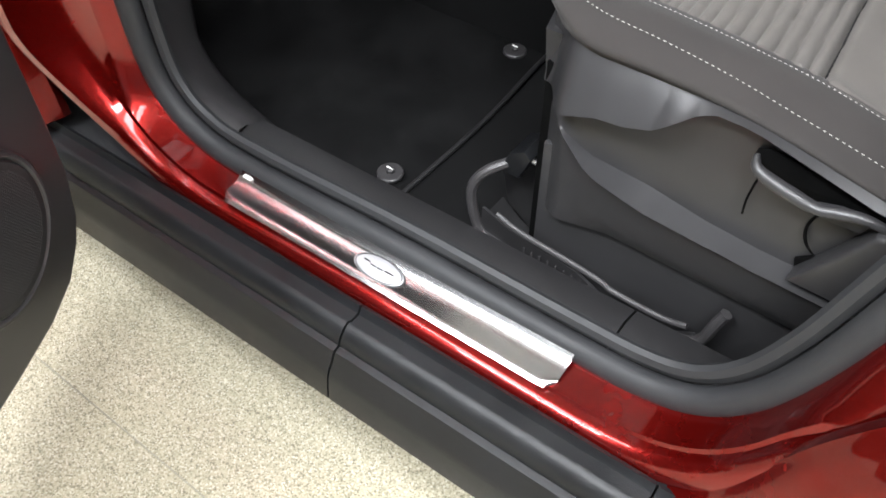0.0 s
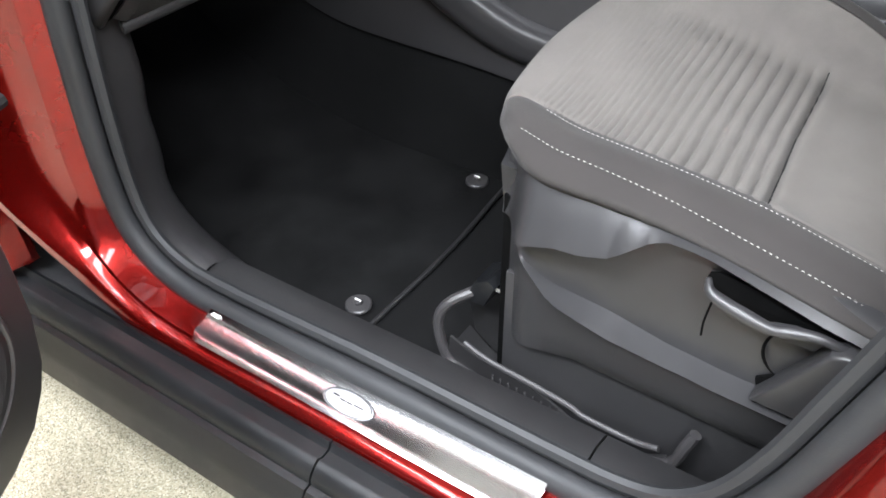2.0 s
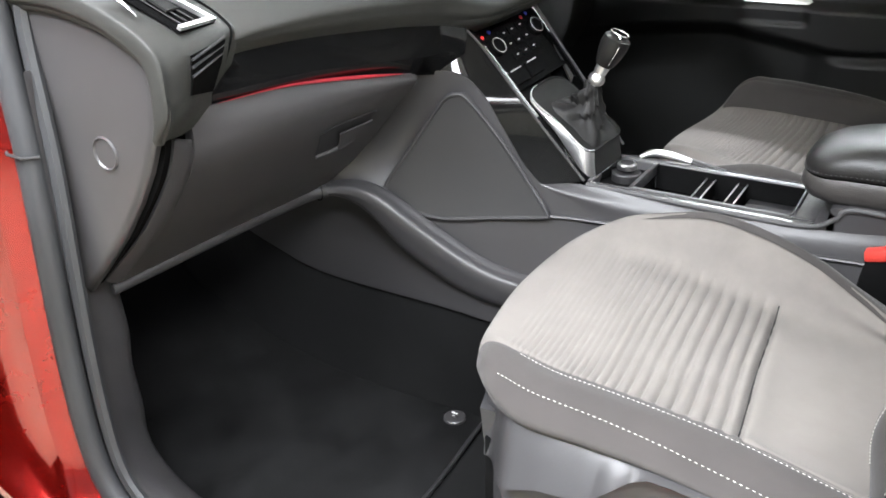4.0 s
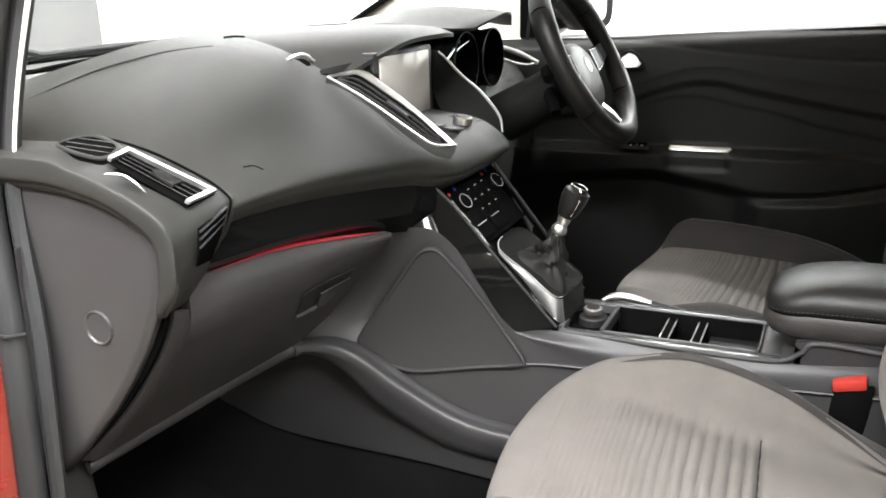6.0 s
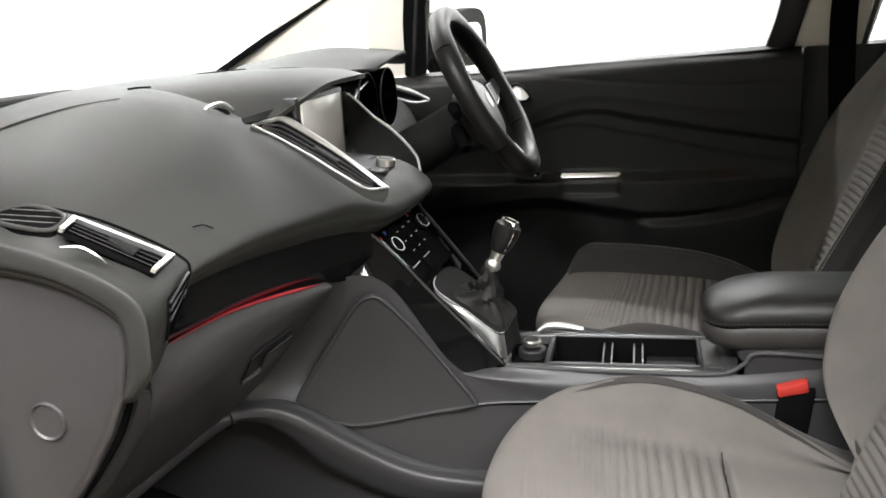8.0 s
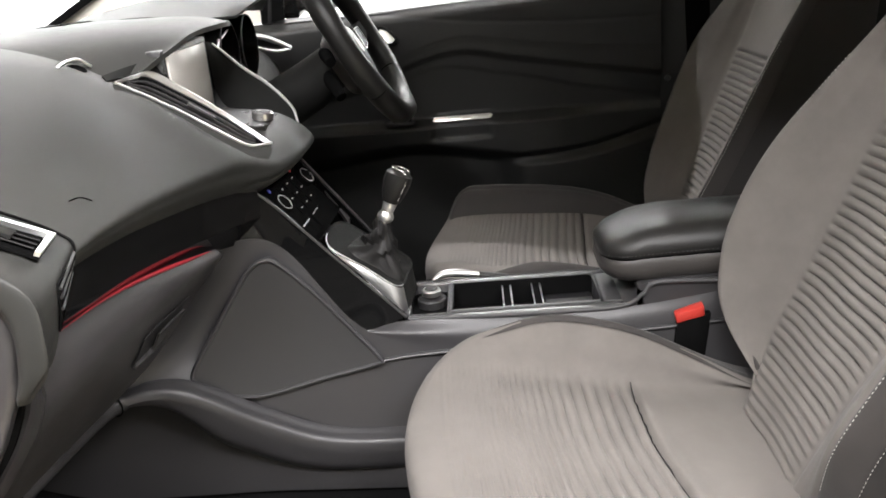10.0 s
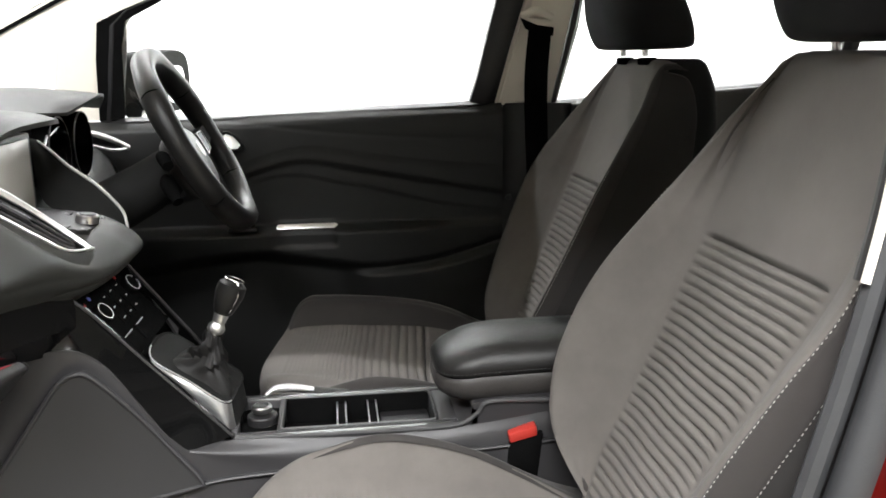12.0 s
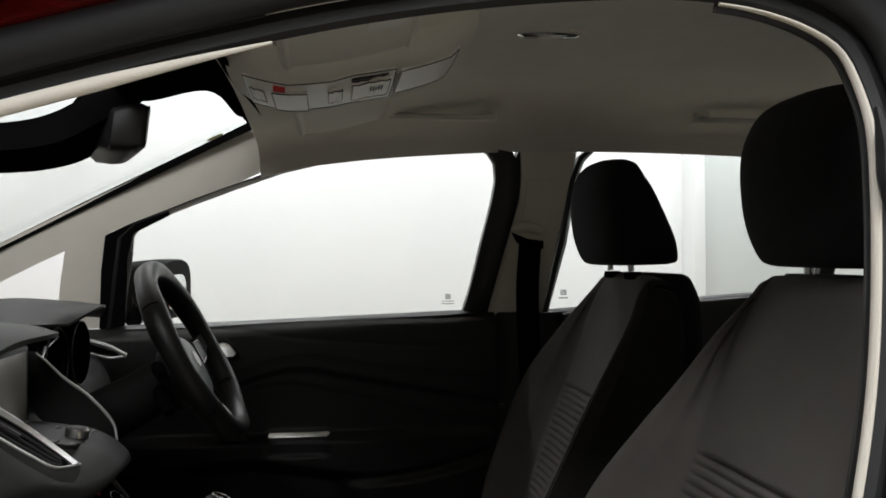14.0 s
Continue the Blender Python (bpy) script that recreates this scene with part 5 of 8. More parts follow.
    c3 = cr([(-0.437, -0.203, 1.147), (-0.425, -0.176, 1.147), (-0.415, -0.156, 1.145), (-0.382, -0.140, 1.119), (-0.343, -0.126, 1.088), (-0.302, -0.116, 1.052), (-0.281, -0.113, 1.033)], 48)
    c2 = cr([(-0.441, -0.209, 1.148), (-0.420, -0.197, 1.133), (-0.400, -0.186, 1.118), (-0.364, -0.169, 1.090), (-0.325, -0.155, 1.059), (-0.296, -0.140, 1.037), (-0.274, -0.103, 1.031)], 48)
    v = part("air_vent", join(solid(np.array([c1, (c1 + c3) / 2 + n3 * 0.003, c3]), tuple(n3 * 0.003)), tube(c2 + n3 * 0.002, 0.0022, 8)), CHROME_SATIN, d, "long chrome framed air vent beside the display")
    # Black sheet puts in the shade inside the long vent.
    part("well", solid(np.array([c3, c2]), tuple(n3 * 0.001)), BLACK, v)
    part("vent_skirt", solid(np.array([c2 + n3 * 0.001, c2 + np.array([0.004, -0.012, -0.008]), c2 + np.array([-0.004, -0.034, -0.026])]), (-0.004, 0, -0.004)), DASH, v)
    for f in (0.30, 0.58, 0.82):
        ln = (c3 * (1 - f) + c2 * f)[4:-6]
        part("slat", tube(ln + n3 * 0.003, 0.0021, 6), TRIM, v)
    mid = (c3 * 0.5 + c2 * 0.5)[24:31]
    part("flow_tab", tube(mid + n3 * 0.004, 0.0075, 8, squash=(1.0, 0.5)), TRIM, v)
    # controls under the display
    panel = part("audio_panel", solid(skin([[(-0.395, -0.080, 1.062), (-0.395, 0.060, 1.062)], [(-0.340, -0.068, 1.0545), (-0.340, 0.060, 1.0545)], [(-0.292, -0.050, 1.044), (-0.292, 0.056, 1.042)]], 10, 10) + np.array([0, 0, 0.003]), (0.0, 0, -0.012)), TRIM_DARK, d, "dark audio control panel")
    kn = part("volume_knob", disc((-0.306, -0.001, 1.050), (0.15, 0, 1), 0.0165, 0.013, 32, 0.002), SATIN, d, "round silver volume knob")
    part("knob_top", disc((-0.3045, -0.001, 1.0625), (0.15, 0, 1), 0.0125, 0.0015, 28, 0.0005), TRIM_DARK, kn)
    for k, (x, y) in enumerate(((-0.345, -0.050), (-0.325, -0.052), (-0.300, -0.048), (-0.345, 0.035), (-0.322, 0.038), (-0.300, 0.042))):
        part("audio_key", box(x - 0.008, x + 0.008, y - 0.010, y + 0.010, 1.050 - (x + 0.345) * 0.19 + 0.006, 1.050 - (x + 0.345) * 0.19 + 0.0085, 0.001), TRIM_DARK, panel)
        part("key_mark", box(x - 0.002, x + 0.002, y - 0.003, y + 0.003, 1.050 - (x + 0.345) * 0.19 + 0.0086, 1.050 - (x + 0.345) * 0.19 + 0.0091), PALE_MARK, panel)
    # instruments
    hood2 = skin([[(-0.66, 0.14, 1.205), (-0.68, 0.37, 1.218), (-0.66, 0.60, 1.19)], [(-0.54, 0.165, 1.212), (-0.54, 0.37, 1.238), (-0.54, 0.575, 1.205)], [(-0.44, 0.21, 1.200), (-0.43, 0.37, 1.232), (-0.44, 0.545, 1.195)], [(-0.395, 0.27, 1.196), (-0.362, 0.38, 1.223), (-0.395, 0.49, 1.196)]], 30, 24)
    part("instrument_hood", solid(hood2, (0, 0, -0.005)), DASH, d, "dark grey hood over the instruments")
    cl = part("instrument_housing", loft([[(x, 0.37 + w * 0.155 * math.cos(a), 1.125 + w * 0.070 * math.sin(a)) for a in np.linspace(0, 2 * math.pi, 36, endpoint=False)] for x, w in ((-0.62, 0.8), (-0.50, 0.95), (-0.455, 1.0), (-0.45, 0.96), (-0.49, 0.9))]), BLACK, d)
    for y in (0.295, 0.445):
        part("dial_tube", loft([[(x, y + r * math.cos(a), 1.125 + r * math.sin(a)) for a in np.linspace(0, 2 * math.pi, 30, endpoint=False)] for x, r in ((-0.50, 0.055), (-0.425, 0.064), (-0.420, 0.060), (-0.49, 0.05))]), GLOSS, cl)
    part("dial_chrome", tube(cr([(-0.432, 0.226, 1.120), (-0.430, 0.232, 1.132), (-0.430, 0.268, 1.154), (-0.430, 0.330, 1.168)], 20), [0.0008, 0.0016, 0.0016, 0.0006], 8), CHROME_SATIN, cl, "chrome arc round the dials")
    for y in (0.295, 0.445):
        part("dial_rim", ring((-0.4215, y, 1.125), (1, 0, 0), 0.0625, 0.0013, 40, 6), TRIM, cl, "dark grey dial rim")
        part("dial_face", disc((-0.486, y, 1.125), (1, 0, 0), 0.048, 0.002, 30), GLOSS, cl)
    part("far_vent", join(tube(cr([(-0.455, 0.535, 1.145), (-0.41, 0.575, 1.125), (-0.372, 0.60, 1.100)], 12), 0.006, 8), tube(cr([(-0.445, 0.525, 1.120), (-0.40, 0.565, 1.100), (-0.372, 0.60, 1.100)], 12), 0.003, 8)), CHROME_SATIN, d, "chrome vent edge at the far end")
    # Black sheet for the shade in the far vent.
    part("far_vent_well", solid(np.array([[(-0.455, 0.535, 1.142), (-0.372, 0.60, 1.098)], [(-0.445, 0.525, 1.122), (-0.375, 0.595, 1.096)]]), (0.002, 0, 0)), BLACK, d)
    # lower panel and column shroud on the driver's side
    low = skin([[(-0.42, 0.10, 0.96), (-0.41, 0.37, 0.96), (-0.42, 0.66, 0.97)], [(-0.42, 0.10, 0.84), (-0.40, 0.37, 0.82), (-0.42, 0.66, 0.84)], [(-0.50, 0.10, 0.72), (-0.48, 0.37, 0.71), (-0.50, 0.66, 0.72)], [(-0.60, 0.10, 0.70), (-0.60, 0.37, 0.69), (-0.60, 0.66, 0.70)]], 20, 20)
    part("knee_panel", solid(low, (-0.02, 0, 0)), MATT, d)
    part("knee_wall", solid(skin([[(-0.36, 0.075, 0.95), (-0.50, 0.085, 0.80), (-0.60, 0.09, 0.68)], [(-0.28, 0.070, 0.95), (-0.22, 0.075, 0.80), (-0.12, 0.075, 0.66)]], 12, 8), (0, -0.01, 0)), CONSOLE, d)


dash_details()


# ---- centre console ----
con = thing("centre_console", (0.0, -0.02, 0.23), "dark grey centre console with gloss black sides and a storage tray", "console")


def console():
    c = con
    up = cr([(-0.322, -0.162, 0.955), (-0.303, -0.121, 0.962), (-0.20, -0.111, 0.848), (-0.105, -0.101, 0.740)], 30)
    lo = cr([(-0.366, -0.194, 0.897), (-0.330, -0.173, 0.904), (-0.294, -0.158, 0.899), (-0.259, -0.151, 0.870), (-0.220, -0.147, 0.808), (-0.182, -0.141, 0.747), (-0.164, -0.136, 0.735)], 30)
    part("gloss_side", solid(np.array([up, (up + lo) / 2 + np.array([0.001, -0.0012, 0.0]), lo]), (0.0, 0.012, 0)), GLOSS, c, "piano black console side")
    part("side_line", tube(up + np.array([0, -0.001, 0.001]), 0.0022, 6), TRIM, c)
    rt = cr([(-0.273, 0.045, 0.982), (-0.222, 0.062, 0.906), (-0.170, 0.075, 0.830), (-0.110, 0.078, 0.745)], 24)
    part("far_side_line", tube(rt, 0.003, 6), TRIM, c)
    part("far_gloss_side", solid(np.array([rt, rt + np.array([-0.05, 0.02, -0.06])]), (0.0, -0.01, 0)), GLOSS, c)
    r1 = cr([(-0.365, -0.197, 0.902), (-0.330, -0.175, 0.908), (-0.293, -0.160, 0.9026), (-0.258, -0.153, 0.8736), (-0.218, -0.149, 0.8125), (-0.180, -0.143, 0.7513), (-0.160, -0.138, 0.738), (-0.095, -0.112, 0.738), (0.10, -0.108, 0.728), (0.24, -0.104, 0.735), (0.46, -0.104, 0.765)], 60)
    r2 = cr([(-0.440, -0.205, 0.80), (-0.400, -0.163, 0.765), (-0.300, -0.156, 0.715), (-0.160, -0.140, 0.688), (-0.06, -0.126, 0.692), (0.10, -0.122, 0.692), (0.24, -0.118, 0.70), (0.46, -0.116, 0.71)], 60)
    r3 = cr([(-0.520, -0.240, 0.706), (-0.430, -0.205, 0.690), (-0.330, -0.172, 0.620), (-0.20, -0.155, 0.575), (-0.06, -0.145, 0.565), (0.10, -0.138, 0.56), (0.24, -0.135, 0.56), (0.46, -0.13, 0.56)], 60)
    part("console_side", solid(np.array([cr([r1[k], r2[k], r3[k]], 16) for k in range(60)]), (0, 0.003, 0)), CONSOLE, c, "matt charcoal console side")
    r4 = cr([(-0.66, -0.215, 0.64), (-0.60, -0.190, 0.60), (-0.44, -0.172, 0.56), (-0.26, -0.164, 0.53), (-0.10, -0.158, 0.52), (0.46, -0.15, 0.50)], 60)
    r5 = cr([(-0.80, -0.19, 0.56), (-0.72, -0.172, 0.515), (-0.60, -0.165, 0.482), (-0.34, -0.162, 0.478), (-0.20, -0.158, 0.47), (0.46, -0.15, 0.44)], 60)
    part("lower_side", solid(np.array([r3 + np.array([0, 0.01, 0]), r4, r5]), (0, 0.01, 0)), CONSOLE, c)
    r6 = r5.copy()
    r6[:, 2] = 0.20
    r6[:, 1] = np.maximum(r6[:, 1], -0.128)
    r5b = np.vstack([[(-1.14, -0.19, 0.62)], r5])
    r6b = np.vstack([[(-1.14, -0.19, 0.20)], r6])
    part("tunnel_carpet", solid(np.array([r5b + np.array([0, 0.006, 0.01]), r6b]), (0, 0.01, 0)), CARPET, c)
    ridge = cr([(-0.596, -0.628, 0.670), (-0.574, -0.52, 0.680), (-0.546, -0.36, 0.692), (-0.520, -0.262, 0.700), (-0.470, -0.236, 0.706), (-0.415, -0.222, 0.690), (-0.335, -0.196, 0.628), (-0.250, -0.180, 0.580), (-0.16, -0.170, 0.562), (0.0, -0.16, 0.556), (0.40, -0.155, 0.55)], 80)
    part("glovebox_lip", tube(ridge[:27], [0.008, 0.008, 0.009, 0.010], 12, squash=(1.0, 1.2)), CONSOLE, c, "rounded lip under the glovebox")
    rail = even(ridge[24:], 70)
    broad = np.array([float(smooth(0.0, 0.22, q)) for q in np.linspace(0, 1, 70)])
    rings = []
    for p, w in zip(rail, broad):
        h = 0.014 + 0.040 * w
        rings.append([p + np.array(q) for q in ((0, 0.022, 0.010), (0, 0.006, 0.010), (0, -0.006, 0.007), (0, -0.010, -0.003), (-0.25 * h, -0.010, -0.35 * h), (-0.6 * h, -0.003, -0.8 * h), (-0.8 * h, 0.022, -h))])
    part("lower_rail", loft([cr(r, 28, closed=True) for r in rings]), CONSOLE, c, "broad rounded lower rail of the console", 60)
    part("rail_joint", ring((-0.520, -0.258, 0.702), (0.4, 1, 0), 0.0165, 0.0012, 24, 6), BLACK, c)
    # triangular side panel with a raised border
    tri = [(-0.310, 0.869), (-0.295, 0.875), (-0.277, 0.869), (-0.232, 0.813), (-0.181, 0.742), (-0.146, 0.694), (-0.156, 0.685), (-0.230, 0.672), (-0.316, 0.659), (-0.361, 0.663), (-0.401, 0.677), (-0.420, 0.698), (-0.420, 0.716), (-0.379, 0.777), (-0.327, 0.851)]
    wall = np.array([cr([r1[k], r2[k], r3[k]], 16) for k in range(60)]).reshape(-1, 3)

    def terms(x, z):
        u, w = x + 0.29, z - 0.74
        return np.stack([np.ones_like(u), u, w, u * u, u * w, w * w], -1)

    part_wall = wall[(wall[:, 0] > -0.44) & (wall[:, 0] < -0.12) & (wall[:, 2] > 0.63) & (wall[:, 2] < 0.89)]
    bend = np.linalg.lstsq(terms(part_wall[:, 0], part_wall[:, 2]), part_wall[:, 1], rcond=None)[0]

    def on_panel(x, z, lift):
        """A place on the smooth face of the side panel."""
        return (x, float(terms(np.array(x), np.array(z)) @ bend) - lift, z)

    def on_side(x, z, lift):
        """A place on the console's flank."""
        far = (wall[:, 0] - x) ** 2 + (wall[:, 2] - z) ** 2
        near4 = np.argsort(far)[:4]
        w4 = 1 / (far[near4] + 1e-6)
        return (x, float((wall[near4, 1] * w4).sum() / w4.sum()) - lift, z)

    line = even(np.vstack([cr([(x, 0.0, z) for x, z in tri], 120, closed=True), [(tri[0][0], 0.0, tri[0][1])]]), 97)[:-1]
    core = np.array([-0.290, 0.0, 0.735])
    # set slightly into the flank, with a rounded border standing proud of it
    part("side_panel", loft([[on_panel(*(core + (q - core) * f)[[0, 2]], h) for q in line] for f, h in ((1.0, -0.012), (0.99, 0.0085), (0.8, 0.0085), (0.55, 0.0085), (0.3, 0.0085), (0.06, 0.0085))]), PANEL, c, "flat dark triangular side panel", 60)
    rim = np.array([on_panel(q[0], q[2], 0.0078) for q in line])
    part("panel_border", tube(rim, 0.0034, 10, closed=True), CONSOLE, c)
    ledge = [on_side(x, z, 0.002) for x, z in ((-0.156, 0.6855), (-0.10, 0.6885), (0.0, 0.690), (0.12, 0.693), (0.26, 0.700), (0.42, 0.708))]
    part("flank_ledge", tube(cr(ledge, 40), 0.0042, 8, squash=(1.0, 0.7)), CONSOLE, c)
    # climate panel on the slope
    def slope(f, y, lift=0.0):
        """A place on the slanting front: f from the top (0) to the foot (1)."""
        return np.array([-0.292 + 0.190 * f + 0.75 * lift, y, 0.968 - 0.226 * f + 0.66 * lift])
    def recess(f, y, lift=0.0):
        """A place on the climate panel, set back between the console's edges."""
        return slope(f, y, lift + min(0.004, -0.022 + 0.284 * (y + 0.065)))

    base = solid(np.array([[slope(f, y, -0.034) for y in np.linspace(-0.112, 0.070, 8)] for f in np.linspace(0.40, 1.0, 10)]), (-0.01, 0, -0.01))
    part("slope_panel", base, MATT, c)
    cp = part("climate_panel", solid(np.array([[recess(f, y) for y in np.linspace(-0.115, 0.060, 14)] for f in np.linspace(-0.12, 0.40, 10)]), (-0.006, 0, -0.006)), BLACK, c, "black climate control panel")
    part("climate_display", solid(np.array([[recess(f, y, 0.002) for y in (-0.052, 0.008)] for f in (-0.06, 0.03)]), (0.001, 0, 0.001)), GLOSS, cp)
    nrm = (0.75, -0.15, 0.66)
    for y in (-0.065, 0.030):
        k = part("climate_knob", disc(recess(0.13, y), nrm, 0.0150, 0.011, 32, 0.002), BLACK, c, "black temperature knob with a chrome ring")
        part("knob_ring", ring(recess(0.13, y, 0.0110), nrm, 0.0132, 0.0005, 36, 6), SATIN, k)
        part("knob_face", disc(recess(0.13, y, 0.011), nrm, 0.0105, 0.001, 24, 0.0004), BLACK, k)
        part("temperature_mark", disc(recess(0.045, y - 0.010, 0.0), nrm, 0.0035, 0.001, 12), RED_MARK, k, "red temperature mark")
        part("temperature_mark", disc(recess(0.035, y + 0.008, 0.0), nrm, 0.0035, 0.001, 12), BLUE_MARK, k, "blue temperature mark")
    for f in (0.08, 0.15, 0.22):
        for y in (-0.036, -0.016, 0.004):
            b = part("climate_key", solid(np.array([[recess(q, w, 0.002) for w in (y - 0.008, y + 0.008)] for q in (f - 0.024, f + 0.024)]), (0.0012, 0, 0.0012)), BLACK, cp)
            part("key_mark", solid(np.array([[recess(q, w, 0.0045) for w in (y - 0.0022, y + 0.0022)] for q in (f - 0.003, f + 0.003)]), (0.0004, 0, 0.0004)), PALE_MARK, b)
    for y0, y1 in ((-0.078, -0.045), (-0.038, -0.008)):
        b = part("socket_lid", solid(np.array([[recess(f, y, 0.003) for y in (y0, y1)] for f in (0.28, 0.37)]), (0.003, 0, 0.003)), BLACK, c)
        part("socket_mark", solid(np.array([[recess(f, w, 0.007) for w in (y0 + 0.004, y1 - 0.004)] for f in (0.284, 0.290)]), (0.0004, 0, 0.0004)), PALE_MARK, b)
    cheek2 = [[(-0.276, 0.050, 0.978), (-0.235, 0.058, 0.915), (-0.200, 0.066, 0.866)], [(-0.262, 0.048, 0.955), (-0.225, 0.052, 0.898), (-0.200, 0.055, 0.850)]]
    part("panel_cheek", solid(skin(cheek2, 16, 5), (-0.004, 0.004, -0.004)), CONSOLE, c)
    # gear lever plinth
    a = [np.array(q) for q in ((-0.216, -0.066, 0.852), (-0.206, 0.034, 0.860), (-0.104, 0.036, 0.787), (-0.116, -0.066, 0.778))]
    quad = [a[0], (a[0] + a[1]) / 2 + np.array([-0.012, 0, 0.008]), a[1], (a[1] + a[2]) / 2, a[2], (a[2] + a[3]) / 2 + np.array([0.006, 0, -0.004]), a[3], (a[0] + a[3]) / 2]
    edge = even(np.vstack([cr(quad, 120, closed=True), quad[0]]), 61)[:-1]
    low = edge.copy()
    drop = 0.006 + 0.036 * np.array([float(smooth(-0.215, -0.105, x)) for x in edge[:, 0]])
    low[:, 2] -= drop
    low[:, 0] += 0.12 * drop
    low[:, 1] = -0.016 + (low[:, 1] + 0.016) * 1.06
    pl = part("gear_plinth", loft([low, edge * 0.3 + low * 0.7, edge]), MATT, c, "dark gear lever plinth with a silver side")
    start = next(k for k in range(60) if edge[k][0] >= -0.108 and edge[(k + 1) % 60][0] < -0.108 and edge[k][1] < -0.03 or edge[k][1] >= -0.03 and edge[(k + 1) % 60][1] < -0.03)
    near = [(start + 1 + k) % 60 for k in range(60)]
    near = [k for k in near if edge[k][1] < -0.03 and edge[k][0] < -0.108]
    part("silver_side", solid(np.array([edge[near] + np.array([0, -0.002, -0.001]), (edge[near] + low[near]) / 2 + np.array([0, -0.004, 0]), low[near] + np.array([0, -0.002, 0])]), (0, 0.002, 0)), CHROME_SATIN, pl, "satin silver plinth side")
    part("plinth_chrome", tube(edge[near] + np.array([0, -0.001, 0.001]), 0.0014, 8), CHROME_SATIN, pl)
    part("plinth_rim", tube(edge, 0.0022, 8, closed=True), MATT, pl, "dark rounded rim")
    mid = edge.mean(axis=0)
    part("plinth_top", loft([edge * 0.97 + mid * 0.03 + np.array([0.0005, 0, 0.0005]), edge * 0.88 + mid * 0.12 + np.array([-0.004, 0, -0.006])]), MATT, pl)
    part("plinth_foot", loft([low + np.array([0.004, 0, -0.028]), low * 1.0 + np.array([0.001, 0, -0.001])]), GLOSS, pl)
    # deck with tray
    dz = 0.735
    for y0, y1 in ((-0.104, -0.078), (0.045, 0.066)):
        part("deck_rail", box(-0.105, 0.245, y0, y1, dz - 0.05, dz, 0.005, 3), SATIN_CONSOLE, c)
    part("deck_front", box(-0.108, -0.036, -0.0775, 0.0445, dz - 0.055, dz - 0.016, 0.003, 2), BLACK, c, "black recess round the dial")
    for x0, x1 in ((-0.110, -0.100), (-0.042, -0.034)):
        part("recess_wall", box(x0, x1, -0.0775, 0.0445, dz - 0.02, dz - 0.001, 0.002), CONSOLE, c)
    part("deck_rear", box(0.205, 0.245, -0.0775, 0.0445, dz - 0.055, dz - 0.001, 0.006, 3), CONSOLE, c)
    part("deck_core", box(-0.30, 0.62, -0.10, 0.062, 0.24, 0.682), TRIM_DARK, c)
    part("tray_floor", box(-0.036, 0.205, -0.0775, 0.0445, 0.683, 0.690), BLACK, c)
    part("tray_liner", box(-0.034, 0.203, 0.0415, 0.0444, 0.691, 0.7325), BLACK, c, "black tray lining")
    part("tray_rim", tube(even(np.array([(-0.034, -0.076, dz - 0.001), (-0.034, 0.043, dz - 0.001), (0.200, 0.043, dz - 0.001), (0.203, 0.036, dz - 0.001), (0.203, -0.070, dz - 0.001), (0.200, -0.076, dz - 0.001), (-0.034, -0.076, dz - 0.001)]), 100)[:-1], 0.0022, 6, closed=True), TRIM_DARK, c)
    for x in (0.057, 0.107):
        b = part("cup_divider", box(x - 0.007, x + 0.007, -0.074, 0.040, 0.691, 0.722, 0.002), BLACK, c)
        for dx in (-0.007, 0.007):
            part("divider_edge", tube([(x + dx, -0.0755, 0.694), (x + dx, -0.0755, 0.7235), (x + dx, 0.040, 0.7235)], 0.0013, 6), SATIN, b)
        part("divider_top", tube([(x - 0.007, -0.0755, 0.7235), (x + 0.007, -0.0755, 0.7235)], 0.0016, 6), SATIN, b)
    part("tray_ledge", box(0.12, 0.20, -0.070, 0.036, 0.691, 0.704, 0.003), TRIM_DARK, c)
    part("dial_base", disc((-0.068, -0.012, dz - 0.016), (0, 0, 1), 0.024, 0.014, 30, 0.002), TRIM_DARK, c)
    k = part("rotary_dial", disc((-0.068, -0.012, dz + 0.003), (0, 0, 1), 0.016, 0.010, 30, 0.002), SATIN, c, "small silver rotary dial")
    part("dial_top", disc((-0.068, -0.012, dz + 0.0135), (0, 0, 1), 0.011, 0.001, 24, 0.0004), TRIM_DARK, k)
    rise = skin([[(0.235, -0.105, 0.735), (0.235, -0.016, 0.735), (0.235, 0.066, 0.735)], [(0.262, -0.105, 0.752), (0.262, -0.016, 0.752), (0.262, 0.066, 0.752)], [(0.285, -0.105, 0.772), (0.285, -0.016, 0.772), (0.285, 0.066, 0.772)], [(0.62, -0.105, 0.775), (0.62, -0.016, 0.775), (0.62, 0.066, 0.775)]], 10, 24)
    part("box_top", solid(rise, (0, 0, -0.09)), CONSOLE, c)
    part("box_edge", tube(cr([(-0.100, -0.103, 0.737), (0.10, -0.104, 0.733), (0.225, -0.106, 0.735), (0.262, -0.107, 0.753), (0.285, -0.107, 0.771), (0.40, -0.107, 0.766), (0.55, -0.107, 0.76)], 40), 0.0035, 8), SATIN_CONSOLE, c)
    # armrest
    rest = thing("armrest", (0.33, -0.016, 0.775), "black leatherette centre armrest with stitched seam", "armrest")

    def rest_outline(z, inset, nose=0.0):
        """Plan of the armrest, round in front."""
        w, x0, x1, r = 0.086 - inset, 0.203 + inset + nose, 0.62, 0.060
        pts = [(x1, -0.016 - w), (x0 + r, -0.016 - w)]
